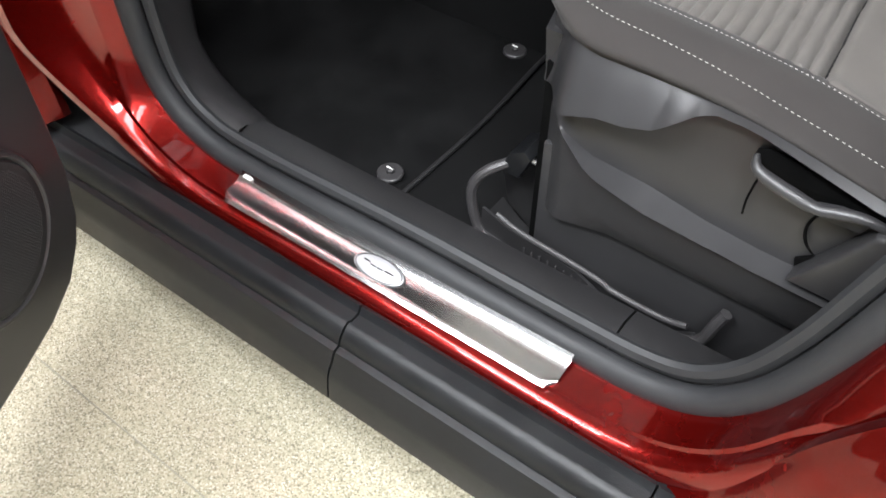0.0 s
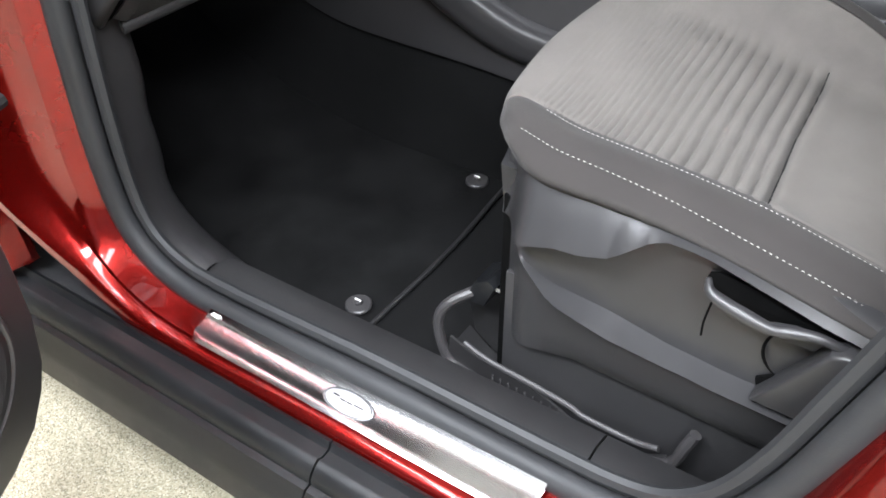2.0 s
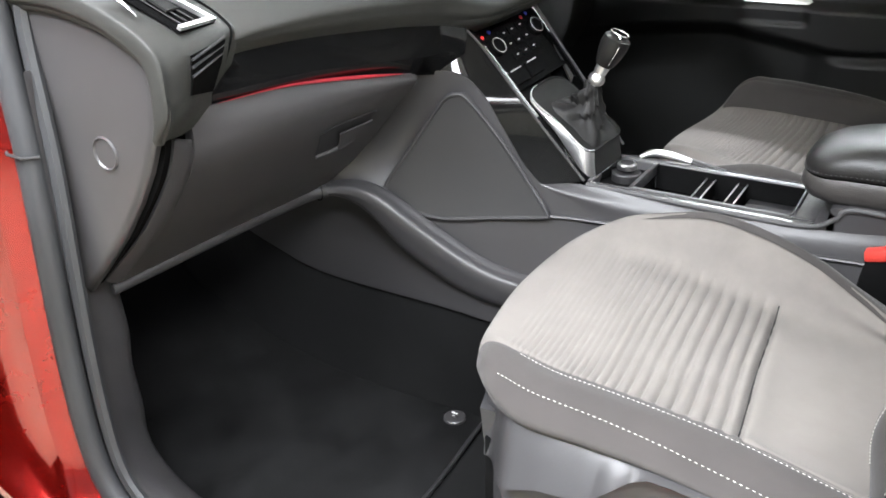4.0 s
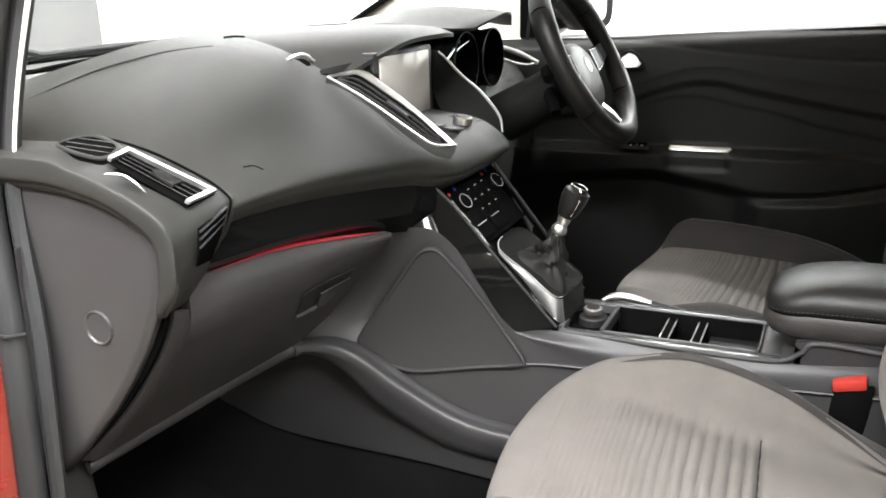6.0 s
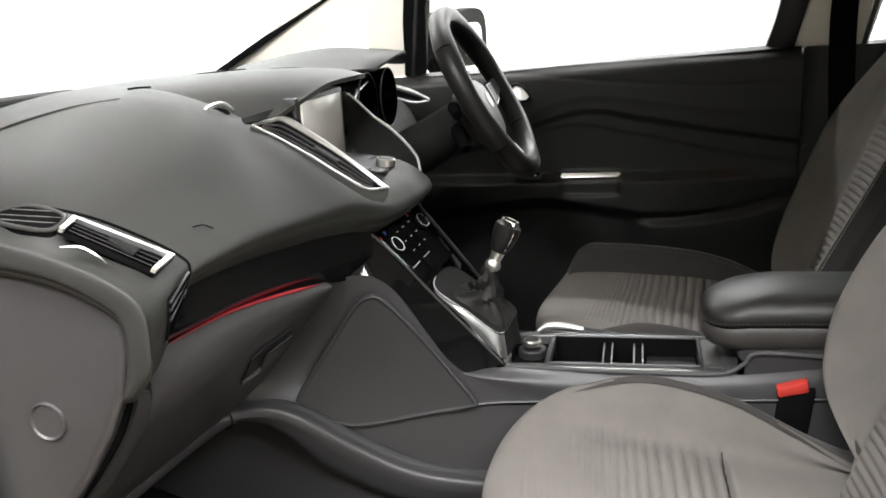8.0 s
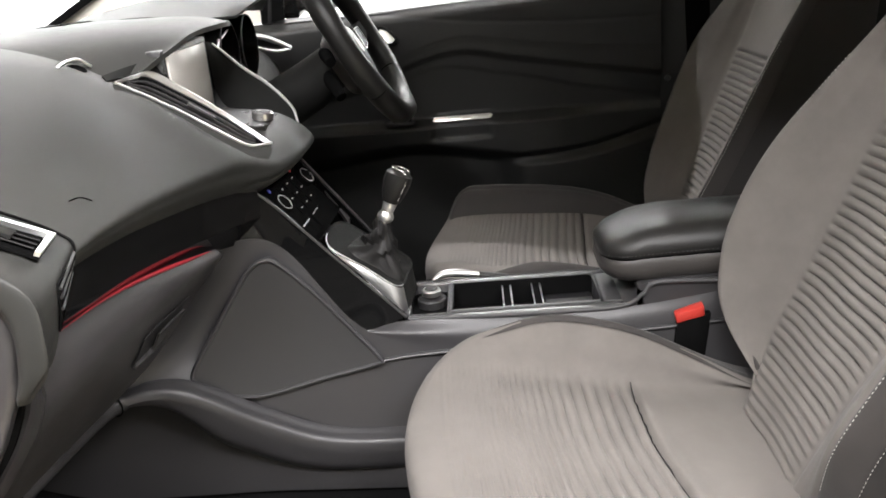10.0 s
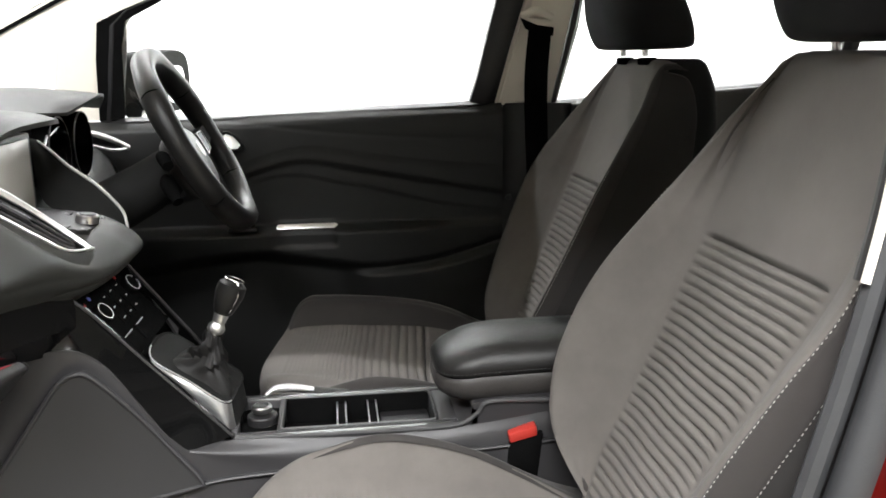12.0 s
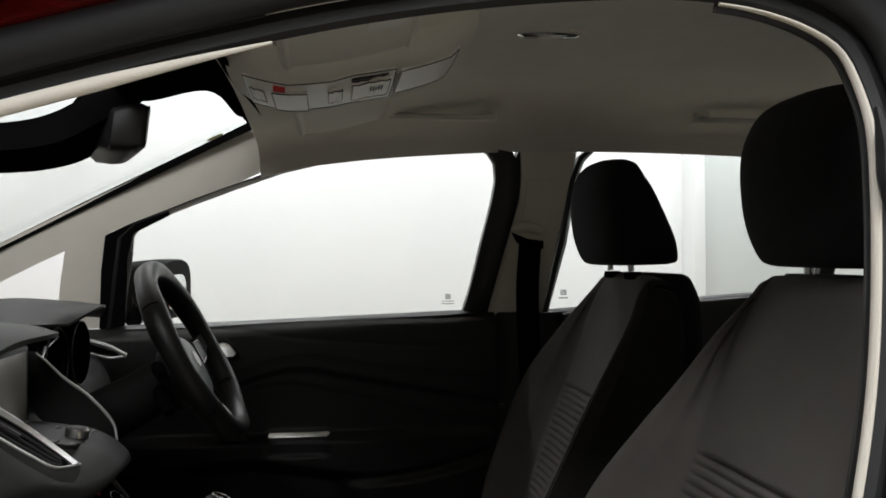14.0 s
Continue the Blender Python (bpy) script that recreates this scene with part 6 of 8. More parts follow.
        pts += [(x0 + r - r * math.sin(a) ** 0.9, -0.016 - w + r * (1 - math.cos(a)) * min(1.0, w / r)) for a in np.linspace(0.1, math.pi / 2, 10)]
        pts += [(x0 + r - r * math.sin(a) ** 0.9, -0.016 + w - r * (1 - math.cos(a)) * min(1.0, w / r)) for a in np.linspace(math.pi / 2, 0.1, 10)][1:]
        pts += [(x0 + r, -0.016 + w), (x1, -0.016 + w)]
        return [(x, y, z + 0.012 * float(smooth(0.20, 0.34, x)) - 0.012) for x, y in pts]

    low = [rest_outline(z, q, n0) for z, q, n0 in ((0.768, 0.024, 0.02), (0.772, 0.012, 0.012), (0.782, 0.004, 0.004), (0.796, 0.0, 0.0), (0.812, 0.002, 0.0), (0.816, 0.006, 0.0))]
    part("lid_body", loft(low), ARM_SIDE, rest, "brown-black armrest side", 60)
    top = [rest_outline(z, q, n0) for z, q, n0 in ((0.814, 0.006, 0.0), (0.817, 0.001, 0.0), (0.828, 0.0, 0.002), (0.840, 0.005, 0.006), (0.849, 0.014, 0.012), (0.855, 0.030, 0.02), (0.858, 0.055, 0.03), (0.859, 0.075, 0.05))]
    part("lid_pad", loft(top), LEATHER, rest, "padded black leatherette lid", 70)
    edge0 = np.array(rest_outline(0.8215, -0.0006))
    part("seam", stitches(even(edge0[:14], 120), 0.0036, 0.0028, 0.0005), DARK_THREAD, rest)
    part("lid_joint", tube(np.array(rest_outline(0.8150, 0.0035)), 0.0016, 6), BLACK, rest)
    # gear lever
    g = thing("gear_lever", (-0.14, -0.012, 0.80), "manual gear lever with black knob, silver collar and leather gaiter", "gear lever")
    top, foot = np.array([-0.098, 0.0, 0.952]), np.array([-0.158, -0.014, 0.815])
    ax = (top - foot) / np.linalg.norm(top - foot)
    L = np.linalg.norm(top - foot)
    part("stem", tube([foot, foot + ax * (L - 0.05)], 0.0075, 14), CHROME_SATIN, g, "polished stem")
    part("collar", tube([foot + ax * (L - 0.088), foot + ax * (L - 0.084), foot + ax * (L - 0.078), foot + ax * (L - 0.072)], [0.011, 0.0135, 0.0135, 0.010], 20), CHROME_SATIN, g, "chrome reverse collar")
    part("sleeve", tube([foot + ax * (L - 0.070), foot + ax * (L - 0.050)], [0.010, 0.0125], 18), CHROME_SATIN, g)
    knob = tube([foot + ax * (L - f) for f in (0.056, 0.052, 0.040, 0.022, 0.008, 0.001)], [0.0125, 0.0155, 0.019, 0.0225, 0.0215, 0.012], 24, squash=(1.0, 1.1))
    part("knob", knob, LEATHER, g, "black leather gear knob")
    part("knob_cap", disc(foot + ax * (L - 0.003), ax, 0.013, 0.004, 28, 0.0015), GLOSS, g)
    part("cap_ring", ring(foot + ax * (L + 0.000), ax, 0.0145, 0.0018, 30, 6), CHROME, g)
    part("knob_seam", tube(cr([foot + ax * (L - 0.052) + np.array([0.011, -0.013, 0.0]), foot + ax * (L - 0.022) + np.array([0.014, -0.0185, 0]), foot + ax * (L - 0.002) + np.array([0.006, -0.013, 0])], 10), 0.0012, 6), CHROME, g)
    rings = []
    random.seed(7)
    for f, s in ((0.0, 0.90), (0.05, 0.84), (0.10, 0.72), (0.17, 0.57), (0.26, 0.44), (0.36, 0.37), (0.48, 0.31), (0.62, 0.26), (0.74, 0.25), (0.84, 0.20), (0.92, 0.19), (1.0, 0.15)):
        q = []
        for k, e in enumerate(edge):
            a0 = 2 * math.pi * k / len(edge)
            fold = 1 + 0.30 * math.sin(4 * a0 + 4.0 * f * math.pi) * math.sin(math.pi * f) ** 0.7 + 0.10 * math.sin(9 * a0 - 5 * f) * (1 - (1 - f) ** 6)
            p = mid + np.array([0.016, 0.002, -0.012]) * (1 - f) + (e - mid) * s * fold * (0.80 + 0.20 * min(1.0, 4 * f))
            q.append(p + (foot + ax * 0.062 - mid) * f + np.array([0, 0, -0.004 * math.sin(math.pi * f)]))
        rings.append(q)
    part("gaiter", loft(rings), GAITER, g, "folded black leather gaiter")
    # handbrake and buckle
    h = thing("handbrake", (0.0, 0.085, 0.68), "silver handbrake lever beside the tray", "handbrake")
    part("lever", tube(cr([(-0.068, 0.050, 0.738), (-0.052, 0.064, 0.743), (-0.025, 0.074, 0.740), (0.012, 0.080, 0.731)], 24), [0.003, 0.0065, 0.0075, 0.006], 12), SATIN, h, "silver end of the lever")
    part("grip", tube(cr([(0.010, 0.080, 0.7305), (0.05, 0.086, 0.718), (0.12, 0.092, 0.70)], 14), [0.008, 0.011, 0.012], 12), LEATHER, h)
    part("grip_base", box(0.02, 0.16, 0.078, 0.115, 0.66, 0.705, 0.008), TRIM_DARK, h)
    b = thing("belt_buckle", (0.335, -0.118, 0.60), "red and black seat belt buckle beside the seat", "seat belt buckle")
    part("buckle_body", plate([(0.302, -0.124, 0.640), (0.352, -0.124, 0.630), (0.362, -0.124, 0.722), (0.310, -0.124, 0.712)], (0, 0.016, 0), bevel=0.003), BLACK, b)
    part("release_button", plate([(0.309, -0.127, 0.708), (0.352, -0.127, 0.718), (0.350, -0.127, 0.735), (0.306, -0.127, 0.723)], (0.001, 0.020, 0.001), bevel=0.003), BUCKLE_RED, b, "red release button")
    part("buckle_strap", solid(skin([[(0.310, -0.120, 0.64), (0.32, -0.12, 0.55), (0.33, -0.12, 0.45)], [(0.352, -0.120, 0.635), (0.36, -0.12, 0.55), (0.37, -0.12, 0.45)]], 8, 4), (0, 0.004, 0)), BLACK, b)


console()


# ---- front seats ----
def front_seat():
    yc = -0.362
    s = thing("front_seat", (0.25, yc, 0.235), "grey cloth passenger seat with ribbed centre and pale stitching", "car seat", "front seats")
    front = [[(-0.026, yc - 0.215, 0.640), (-0.060, yc - 0.10, 0.636), (-0.066, yc, 0.636), (-0.060, yc + 0.10, 0.636), (-0.026, yc + 0.215, 0.640)],
             [(-0.022, yc - 0.205, 0.560), (-0.055, yc - 0.10, 0.555), (-0.058, yc, 0.555), (-0.055, yc + 0.10, 0.555), (-0.022, yc + 0.205, 0.560)],
             [(0.005, yc - 0.20, 0.500), (-0.02, yc - 0.10, 0.495), (-0.02, yc, 0.495), (-0.02, yc + 0.10, 0.495), (0.005, yc + 0.20, 0.500)]]
    part("front_valance", solid(skin(front, 30, 12), (0.02, 0, 0)), VALANCE, s, "dark plastic front of the seat base")

    # backrest: lines from the seat's foot to its top, ordered from the outer side over the middle to the inner side
    bg, bc = backrest_grid(yc)
    back = part("backrest", solid(bg[:, bc[1]:bc[2]], (0.02, 0, 0)), CLOTH, s, "grey cloth backrest with cross ribs", 60)
    part("outer_band", solid(bg[:, bc[0]:bc[1] + 1], (0.010, 0.004, 0)), CLOTH_BAND, back, "brown-grey cloth band between two seams", 60)
    part("side_panel", solid(bg[:, :bc[0] + 1], (0.006, 0.010, 0)), CLOTH_SIDE, back, "dark cloth backrest side", 60)
    part("inner_band", solid(bg[:, bc[2] - 1:bc[2] + 7], (0.008, -0.006, 0)), CLOTH_BAND, back, "brown-grey cloth inner band", 60)
    part("inner_panel", solid(bg[:, bc[2] + 6:], (0.008, -0.010, 0)), CLOTH_SIDE, back, "dark cloth inner backrest side", 60)
    off = np.array([-0.0006, -0.0004, 0.0])
    part("stitching", stitches([p + off for p in bg[20:430:3, bc[1] - 1]], 0.0036, 0.0028, 0.00055), THREAD, back, "pale stitched seam")
    part("stitching", stitches([p + off for p in bg[20:430:3, bc[0]]], 0.0036, 0.0028, 0.00055), THREAD, back, "pale stitched seam")
    part("stitching", stitches([p + np.array([-0.0006, 0.0004, 0.0]) for p in bg[20:240:3, bc[2] + 1]], 0.0034, 0.0028, 0.00050), THREAD, back)
    # padded back, as thick as the seat
    rings = []
    for f, d in ((0.14, 0.08), (0.24, 0.115), (0.4, 0.145), (0.6, 0.150), (0.78, 0.130), (0.90, 0.105), (0.965, 0.080), (0.99, 0.055)):
        line = bg[int(f * 415)]
        lo_y, hi_y, zc = line[:, 1].min() + 0.014, line[:, 1].max() - 0.014, float(line[bc[3], 2])
        xc, mid, w = float(line[bc[3], 0]), (lo_y + hi_y) / 2, (hi_y - lo_y) / 2
        ring0 = []
        for q in np.linspace(0, 2 * np.pi, 48, endpoint=False):
            yy = w * np.sign(math.cos(q)) * abs(math.cos(q)) ** 0.45
            dd = 0.014 + d * 0.5 * (1 + np.sign(math.sin(q)) * abs(math.sin(q)) ** 0.6)
            ring0.append((xc + 0.93 * dd, mid + yy, zc - 0.36 * dd * (1 - f)))
        rings.append(ring0)
    body = np.array(rings)
    part("back_shell", loft(np.array([cr(body[:, k], 40) for k in range(48)]).transpose(1, 0, 2)), CLOTH_HEAD, s, "black cloth seat back", 60)
    # headrest
    head = part("headrest", headrest_geo(yc, 0.018), CLOTH_HEAD, s, "black cloth headrest on two steel posts", 60)
    for dy in (-0.062, 0.062):
        part("post", tube([(0.677, yc + dy, 1.284), (0.674, yc + dy, 1.33)], 0.0065, 12), CHROME, head, "steel headrest post")
        part("post_guide", box(0.666, 0.696, yc + dy - 0.016, yc + dy + 0.016, 1.268, 1.282, 0.004), BLACK, head)
    # base: side valance, lever, tray, rail
    v = part("side_valance", valance_geo(), VALANCE, s, "sculpted dark plastic side valance with a recess")
    # Raised black plate paints the shade of the pocket behind the lever.
    part("lever_pocket_shade", plate([(0.230, -0.606, 0.621), (0.232, -0.606, 0.631), (0.242, -0.606, 0.6365), (0.290, -0.606, 0.633), (0.344, -0.606, 0.622), (0.365, -0.606, 0.618), (0.370, -0.606, 0.605), (0.339, -0.606, 0.609), (0.315, -0.606, 0.604), (0.299, -0.606, 0.597), (0.273, -0.606, 0.601), (0.244, -0.606, 0.607)], (0, -0.004, 0), bevel=0.0015), BLACK, v, "black plate for the shade in the lever pocket")
    lev = part("height_lever", tube(cr([(0.235, -0.622, 0.636), (0.2395, -0.626, 0.625), (0.252, -0.628, 0.6195), (0.279, -0.629, 0.614), (0.304, -0.628, 0.610), (0.321, -0.626, 0.614), (0.345, -0.624, 0.618), (0.376, -0.618, 0.610)], 40), [0.003, 0.0055, 0.007, 0.0075, 0.0060, 0.0065, 0.0055, 0.004], 12, squash=(1.0, 0.8)), VALANCE, s, "dark plastic height lever")
    part("lever_blade", plate([(0.300, -0.620, 0.606), (0.322, -0.620, 0.613), (0.352, -0.620, 0.613), (0.345, -0.620, 0.596), (0.318, -0.620, 0.594)], (0, 0.008, 0), bevel=0.002), VALANCE, lev)
    part("loose_thread", tube(cr([(0.2425, -0.613, 0.606), (0.2390, -0.613, 0.573), (0.2395, -0.612, 0.550)], 12), 0.0012, 6), BLACK, s, "thin black wire hanging beside the lever")
    hole = [(0.330 + 0.030 * math.cos(a), -0.6075, 0.566 + 0.034 * math.sin(a)) for a in np.linspace(2.2, 4.3, 16)]
    part("knob_rim", tube(hole, [0.0008, 0.0018, 0.0018, 0.0008], 6), BLACK, v, "edge of the round knob opening")
    part("knob_slit", plate([(0.302, -0.606, 0.522), (0.318, -0.606, 0.536), (0.316, -0.606, 0.526), (0.305, -0.606, 0.512)], (0, -0.004, 0), bevel=0), BLACK, v)
    part("rear_wedge", plate([(0.305, -0.634, 0.5125), (0.334, -0.634, 0.5635), (0.358, -0.634, 0.610), (0.372, -0.634, 0.616), (0.400, -0.634, 0.616), (0.425, -0.634, 0.56), (0.400, -0.634, 0.513)], (0, 0.03, 0.0), bevel=0.0045, segs=3), VALANCE, v)
    tr = part("side_tray", tray_geo(), TRIM_DARK, s, "open black plastic tray under the seat")
    part("tray_rim", tube(cr([(-0.055, -0.560, 0.420), (-0.088, -0.590, 0.400), (-0.098, -0.604, 0.370), (-0.082, -0.608, 0.315), (-0.050, -0.609, 0.300), (0.02, -0.610, 0.294), (0.14, -0.610, 0.298), (0.220, -0.610, 0.312), (0.246, -0.610, 0.332), (0.255, -0.610, 0.368), (0.262, -0.606, 0.392)], 60), 0.0075, 10), TRIM, tr, "rounded tray rim")
    part("tray_lip", tube(cr([(-0.060, -0.598, 0.345), (-0.02, -0.600, 0.336), (0.06, -0.601, 0.332), (0.105, -0.602, 0.328), (0.125, -0.602, 0.322), (0.19, -0.603, 0.324), (0.225, -0.604, 0.334)], 40), 0.0042, 8), TRIM, tr)
    for k in range(9):
        x = -0.01 + 0.0125 * k
        part("tray_notch", tube([(x, -0.605, 0.318 - 0.06 * k * 0.01), (x + 0.003, -0.608, 0.300 - 0.06 * k * 0.01)], 0.0014, 6), TRIM, tr)
    for y0 in (-0.560, -0.200):
        part("runner", box(-0.060, 0.50, y0, y0 + 0.035, 0.235, 0.275, 0.003), TRIM_DARK, s)
    part("runner_bracket", plate([(-0.075, -0.575, 0.400), (-0.045, -0.575, 0.402), (-0.030, -0.575, 0.440), (-0.040, -0.575, 0.450), (-0.062, -0.575, 0.436)], (0, 0.05, 0.0), bevel=0.002), CLAD, s)
    part("runner_clip", tube([(-0.058, -0.560, 0.430), (-0.030, -0.556, 0.425)], 0.005, 8), CHROME, s, "bright steel runner clip")
    part("base_skirt", box(-0.005, 0.44, -0.592, -0.584, 0.28, 0.50, 0.002), VALANCE, s)
    part("seat_frame", box(-0.02, 0.48, yc - 0.215, yc + 0.215, 0.275, 0.600), BLACK, s)
    return s


def add_cushion(s, yc, shift, outer, inner):
    """The cushion, its bands and seams under a seat; shift carries it from the passenger's side."""
    grid, cols = cushion_grid(yc, outer, inner)
    grid = grid + np.array(shift)
    cushion = part("cushion", solid(grid[:, cols[1]:cols[2]], (0, 0, -0.02)), CLOTH, s, "grey cloth seat cushion with cross ribs", 60)
    part("side_band", solid(grid[:, :cols[1] + 1], (0, 0.012, -0.004)), CLOTH_BAND, cushion, "brown-grey cloth side band", 60)
    part("inner_band", solid(grid[:, cols[2] - 1:], (0, -0.012, -0.004)), CLOTH_BAND, cushion, "brown-grey cloth inner side band", 60)
    lift = np.array([0, -0.0004, 0.0006])
    first, last = 118, 480
    part("stitching", stitches([p + lift for p in grid[first:last:4, cols[0]]], 0.0036, 0.0028, 0.00050), THREAD, cushion, "pale stitched seam")
    part("stitching", stitches([p + lift for p in grid[first + 20:last:4, cols[1] - 2]], 0.0030, 0.0026, 0.00046), THREAD, cushion)
    part("stitching", stitches([p + np.array([0, 0, 0.0006]) for p in grid[330:last:4, cols[2] + 2]], 0.0030, 0.0028, 0.00042), DARK_THREAD, cushion)
    part("piping", tube(grid[60:last:3, cols[1]], 0.0013, 6), CLOTH, cushion)
    seam = []
    for k in range(cols[1] + 2, cols[1] + 42):
        x = rib_seam(grid[250, k, 1] - shift[1] - yc) + shift[0]
        line = grid[150:, k]
        seam.append((x, float(np.interp(x, line[:, 0], line[:, 1])), float(np.interp(x, line[:, 0], line[:, 2])) + 0.0008))
    part("rib_seam", tube(seam, 0.0011, 6), CLOTH_HEAD, cushion)


def rib_seam(d):
    """Where the last rib ends, at d metres across from the seat's centre line."""
    return float(np.interp(d, [-0.16, 0.02, 0.20], [0.250, 0.231, 0.222]))


def cushion_grid(yc, outer, inner):
    """The cushion's skin as a grid: bands outside, ribs across the middle, a raised inner bolster. Also the columns of its seams."""
    xs = (0.04, 0.11, 0.18, 0.25, 0.32, 0.39, 0.46)

    def line(front, y, z):
        ys = y if len(y) > 1 else y * 7
        return [(x, yc + w, h) for x, w, h in front] + [(x, yc + w, h) for x, w, h in zip(xs, ys, z)]

    flat = (0.688, 0.678, 0.664, 0.651, 0.640, 0.632, 0.625)
    rows = [line([(-0.020, -0.216, 0.664), (-0.018, -0.224, 0.668), (0.000, -0.236, 0.664)], (-0.242,), (0.656, 0.655, 0.653, 0.645, 0.632, 0.617, 0.600)),
            line([(-0.030, -0.206, 0.660), (-0.034, -0.214, 0.674), (-0.012, -0.234, 0.682)], (-0.251,), (0.673, 0.672, 0.669, 0.660, 0.646, 0.631, 0.614)),
            line([(-0.040, -0.194, 0.655), (-0.047, -0.198, 0.674), (-0.022, -0.208, 0.690)], (-0.224,), (0.691, 0.686, 0.678, 0.665, 0.6515, 0.635, 0.618)),
            line([(-0.050, -0.178, 0.652), (-0.060, -0.180, 0.671), (-0.036, -0.182, 0.693)], (-0.196,), (0.695, 0.691, 0.684, 0.673, 0.659, 0.643, 0.626)),
            line([(-0.060, -0.150, 0.648), (-0.072, -0.150, 0.667), (-0.048, -0.148, 0.691)], (-0.166,), (0.6885, 0.6835, 0.678, 0.670, 0.656, 0.641, 0.625)),
            line([(-0.068, -0.110, 0.643), (-0.084, -0.110, 0.663), (-0.060, -0.108, 0.686)], (-0.120,), (0.682, 0.675, 0.666, 0.655, 0.642, 0.631, 0.622)),
            line([(-0.085, 0.002, 0.636), (-0.098, 0.002, 0.657), (-0.076, 0.002, 0.681)], (0.010,), (0.678, 0.667, 0.654, 0.641, 0.632, 0.625, 0.620)),
            line([(-0.082, 0.092, 0.636), (-0.097, 0.092, 0.660), (-0.073, 0.094, 0.687)], (0.110,), (0.683, 0.671, 0.657, 0.644, 0.634, 0.627, 0.622)),
            line([(-0.066, 0.150, 0.638), (-0.082, 0.152, 0.668), (-0.056, 0.152, 0.700)], (0.156,), flat),
            line([(-0.046, 0.190, 0.642), (-0.060, 0.196, 0.676), (-0.032, 0.194, 0.711)], (0.187, 0.187, 0.187, 0.180, 0.168, 0.150, 0.140), (0.712, 0.718, 0.708, 0.690, 0.664, 0.642, 0.628)),
            line([(-0.030, 0.212, 0.646), (-0.040, 0.218, 0.680), (-0.010, 0.216, 0.716)], (0.220, 0.220, 0.218, 0.210, 0.192, 0.168, 0.150), (0.731, 0.745, 0.735, 0.714, 0.682, 0.650, 0.630)),
            line([(-0.016, 0.226, 0.650), (-0.024, 0.232, 0.676), (0.004, 0.238, 0.692)], (0.242, 0.242, 0.240, 0.236, 0.230, 0.222, 0.215), (0.702, 0.716, 0.706, 0.690, 0.664, 0.640, 0.622)),
            line([(-0.012, 0.222, 0.645), (-0.018, 0.226, 0.652), (0.008, 0.230, 0.650)], (0.236,), (0.640, 0.640, 0.636, 0.630, 0.622, 0.614, 0.606))]
    # the front corner is drawn back on the outer side
    for k, dx in enumerate((0.011, 0.011, 0.011, 0.010, 0.008, 0.005)):
        rows[k] = [(x + dx * f, y, z) for (x, y, z), f in zip(rows[k], (0.9, 1.0, 0.95, 0.5, 0.15, 0, 0, 0, 0, 0))]
    # how far the outer bolster stands up
    for k, f in ((0, 0.5), (1, 0.8), (2, 1.0), (3, 0.85), (4, 0.25)):
        rows[k] = rows[k][:2] + [(x, y, z + outer * f * (1 - 0.8 * float(smooth(0.25, 0.46, x)))) for x, y, z in rows[k][2:]]
    for k, f in ((9, 0.7), (10, 1.0), (11, 0.8)):
        rows[k] = rows[k][:2] + [(x, y, z - inner * f * (1 - float(smooth(0.25, 0.46, x)))) for x, y, z in rows[k][2:]]
    n = 10
    g = skin(rows, 500, 12 * n + 1).transpose(1, 0, 2)
    # ribs, broad and deep next to the seam, fine and shallow towards the front
    widths = [0.0185] * 4 + [0.0175, 0.0165, 0.015, 0.0135, 0.012, 0.011, 0.010, 0.009] + [0.0082] * 12
    ends = np.r_[0, np.cumsum(widths)]
    for k in range(g.shape[1]):
        d = g[250, k, 1] - yc
        mask = float(smooth(-0.166, -0.158, d) * (1 - smooth(0.135, 0.172, d)))
        if mask <= 0:
            continue
        way = rib_seam(d) - g[:, k, 0]
        phase = np.interp(way, ends, np.arange(len(ends)), left=-1)
        deep = np.interp(way, [0.0, 0.05, 0.10, 0.16, 0.26, 0.30], [0.0095, 0.0090, 0.0072, 0.0042, 0.0019, 0.0])
        rib = np.sqrt(np.abs(np.sin(np.pi * phase))) - 0.9
        top = (np.arange(500) > 110)
        g[:, k, 2] += np.where((way > 0) & top, deep * rib * mask, 0)
        g[:, k, 2] -= 0.0085 * mask * np.exp(-((way / 0.0045) ** 2)) * top
        g[:, k, 2] += 0.0030 * mask * np.exp(-(((way + 0.012) / 0.012) ** 2)) * top
    # a shallow valley along the outer seam
    for k in range(g.shape[1]):
        g[:, k, 2] -= 0.0028 * math.exp(-(((k - 4 * n) / 1.3) ** 2)) * smooth(60, 120, np.arange(500))
    return g, (2 * n, 4 * n, 10 * n)


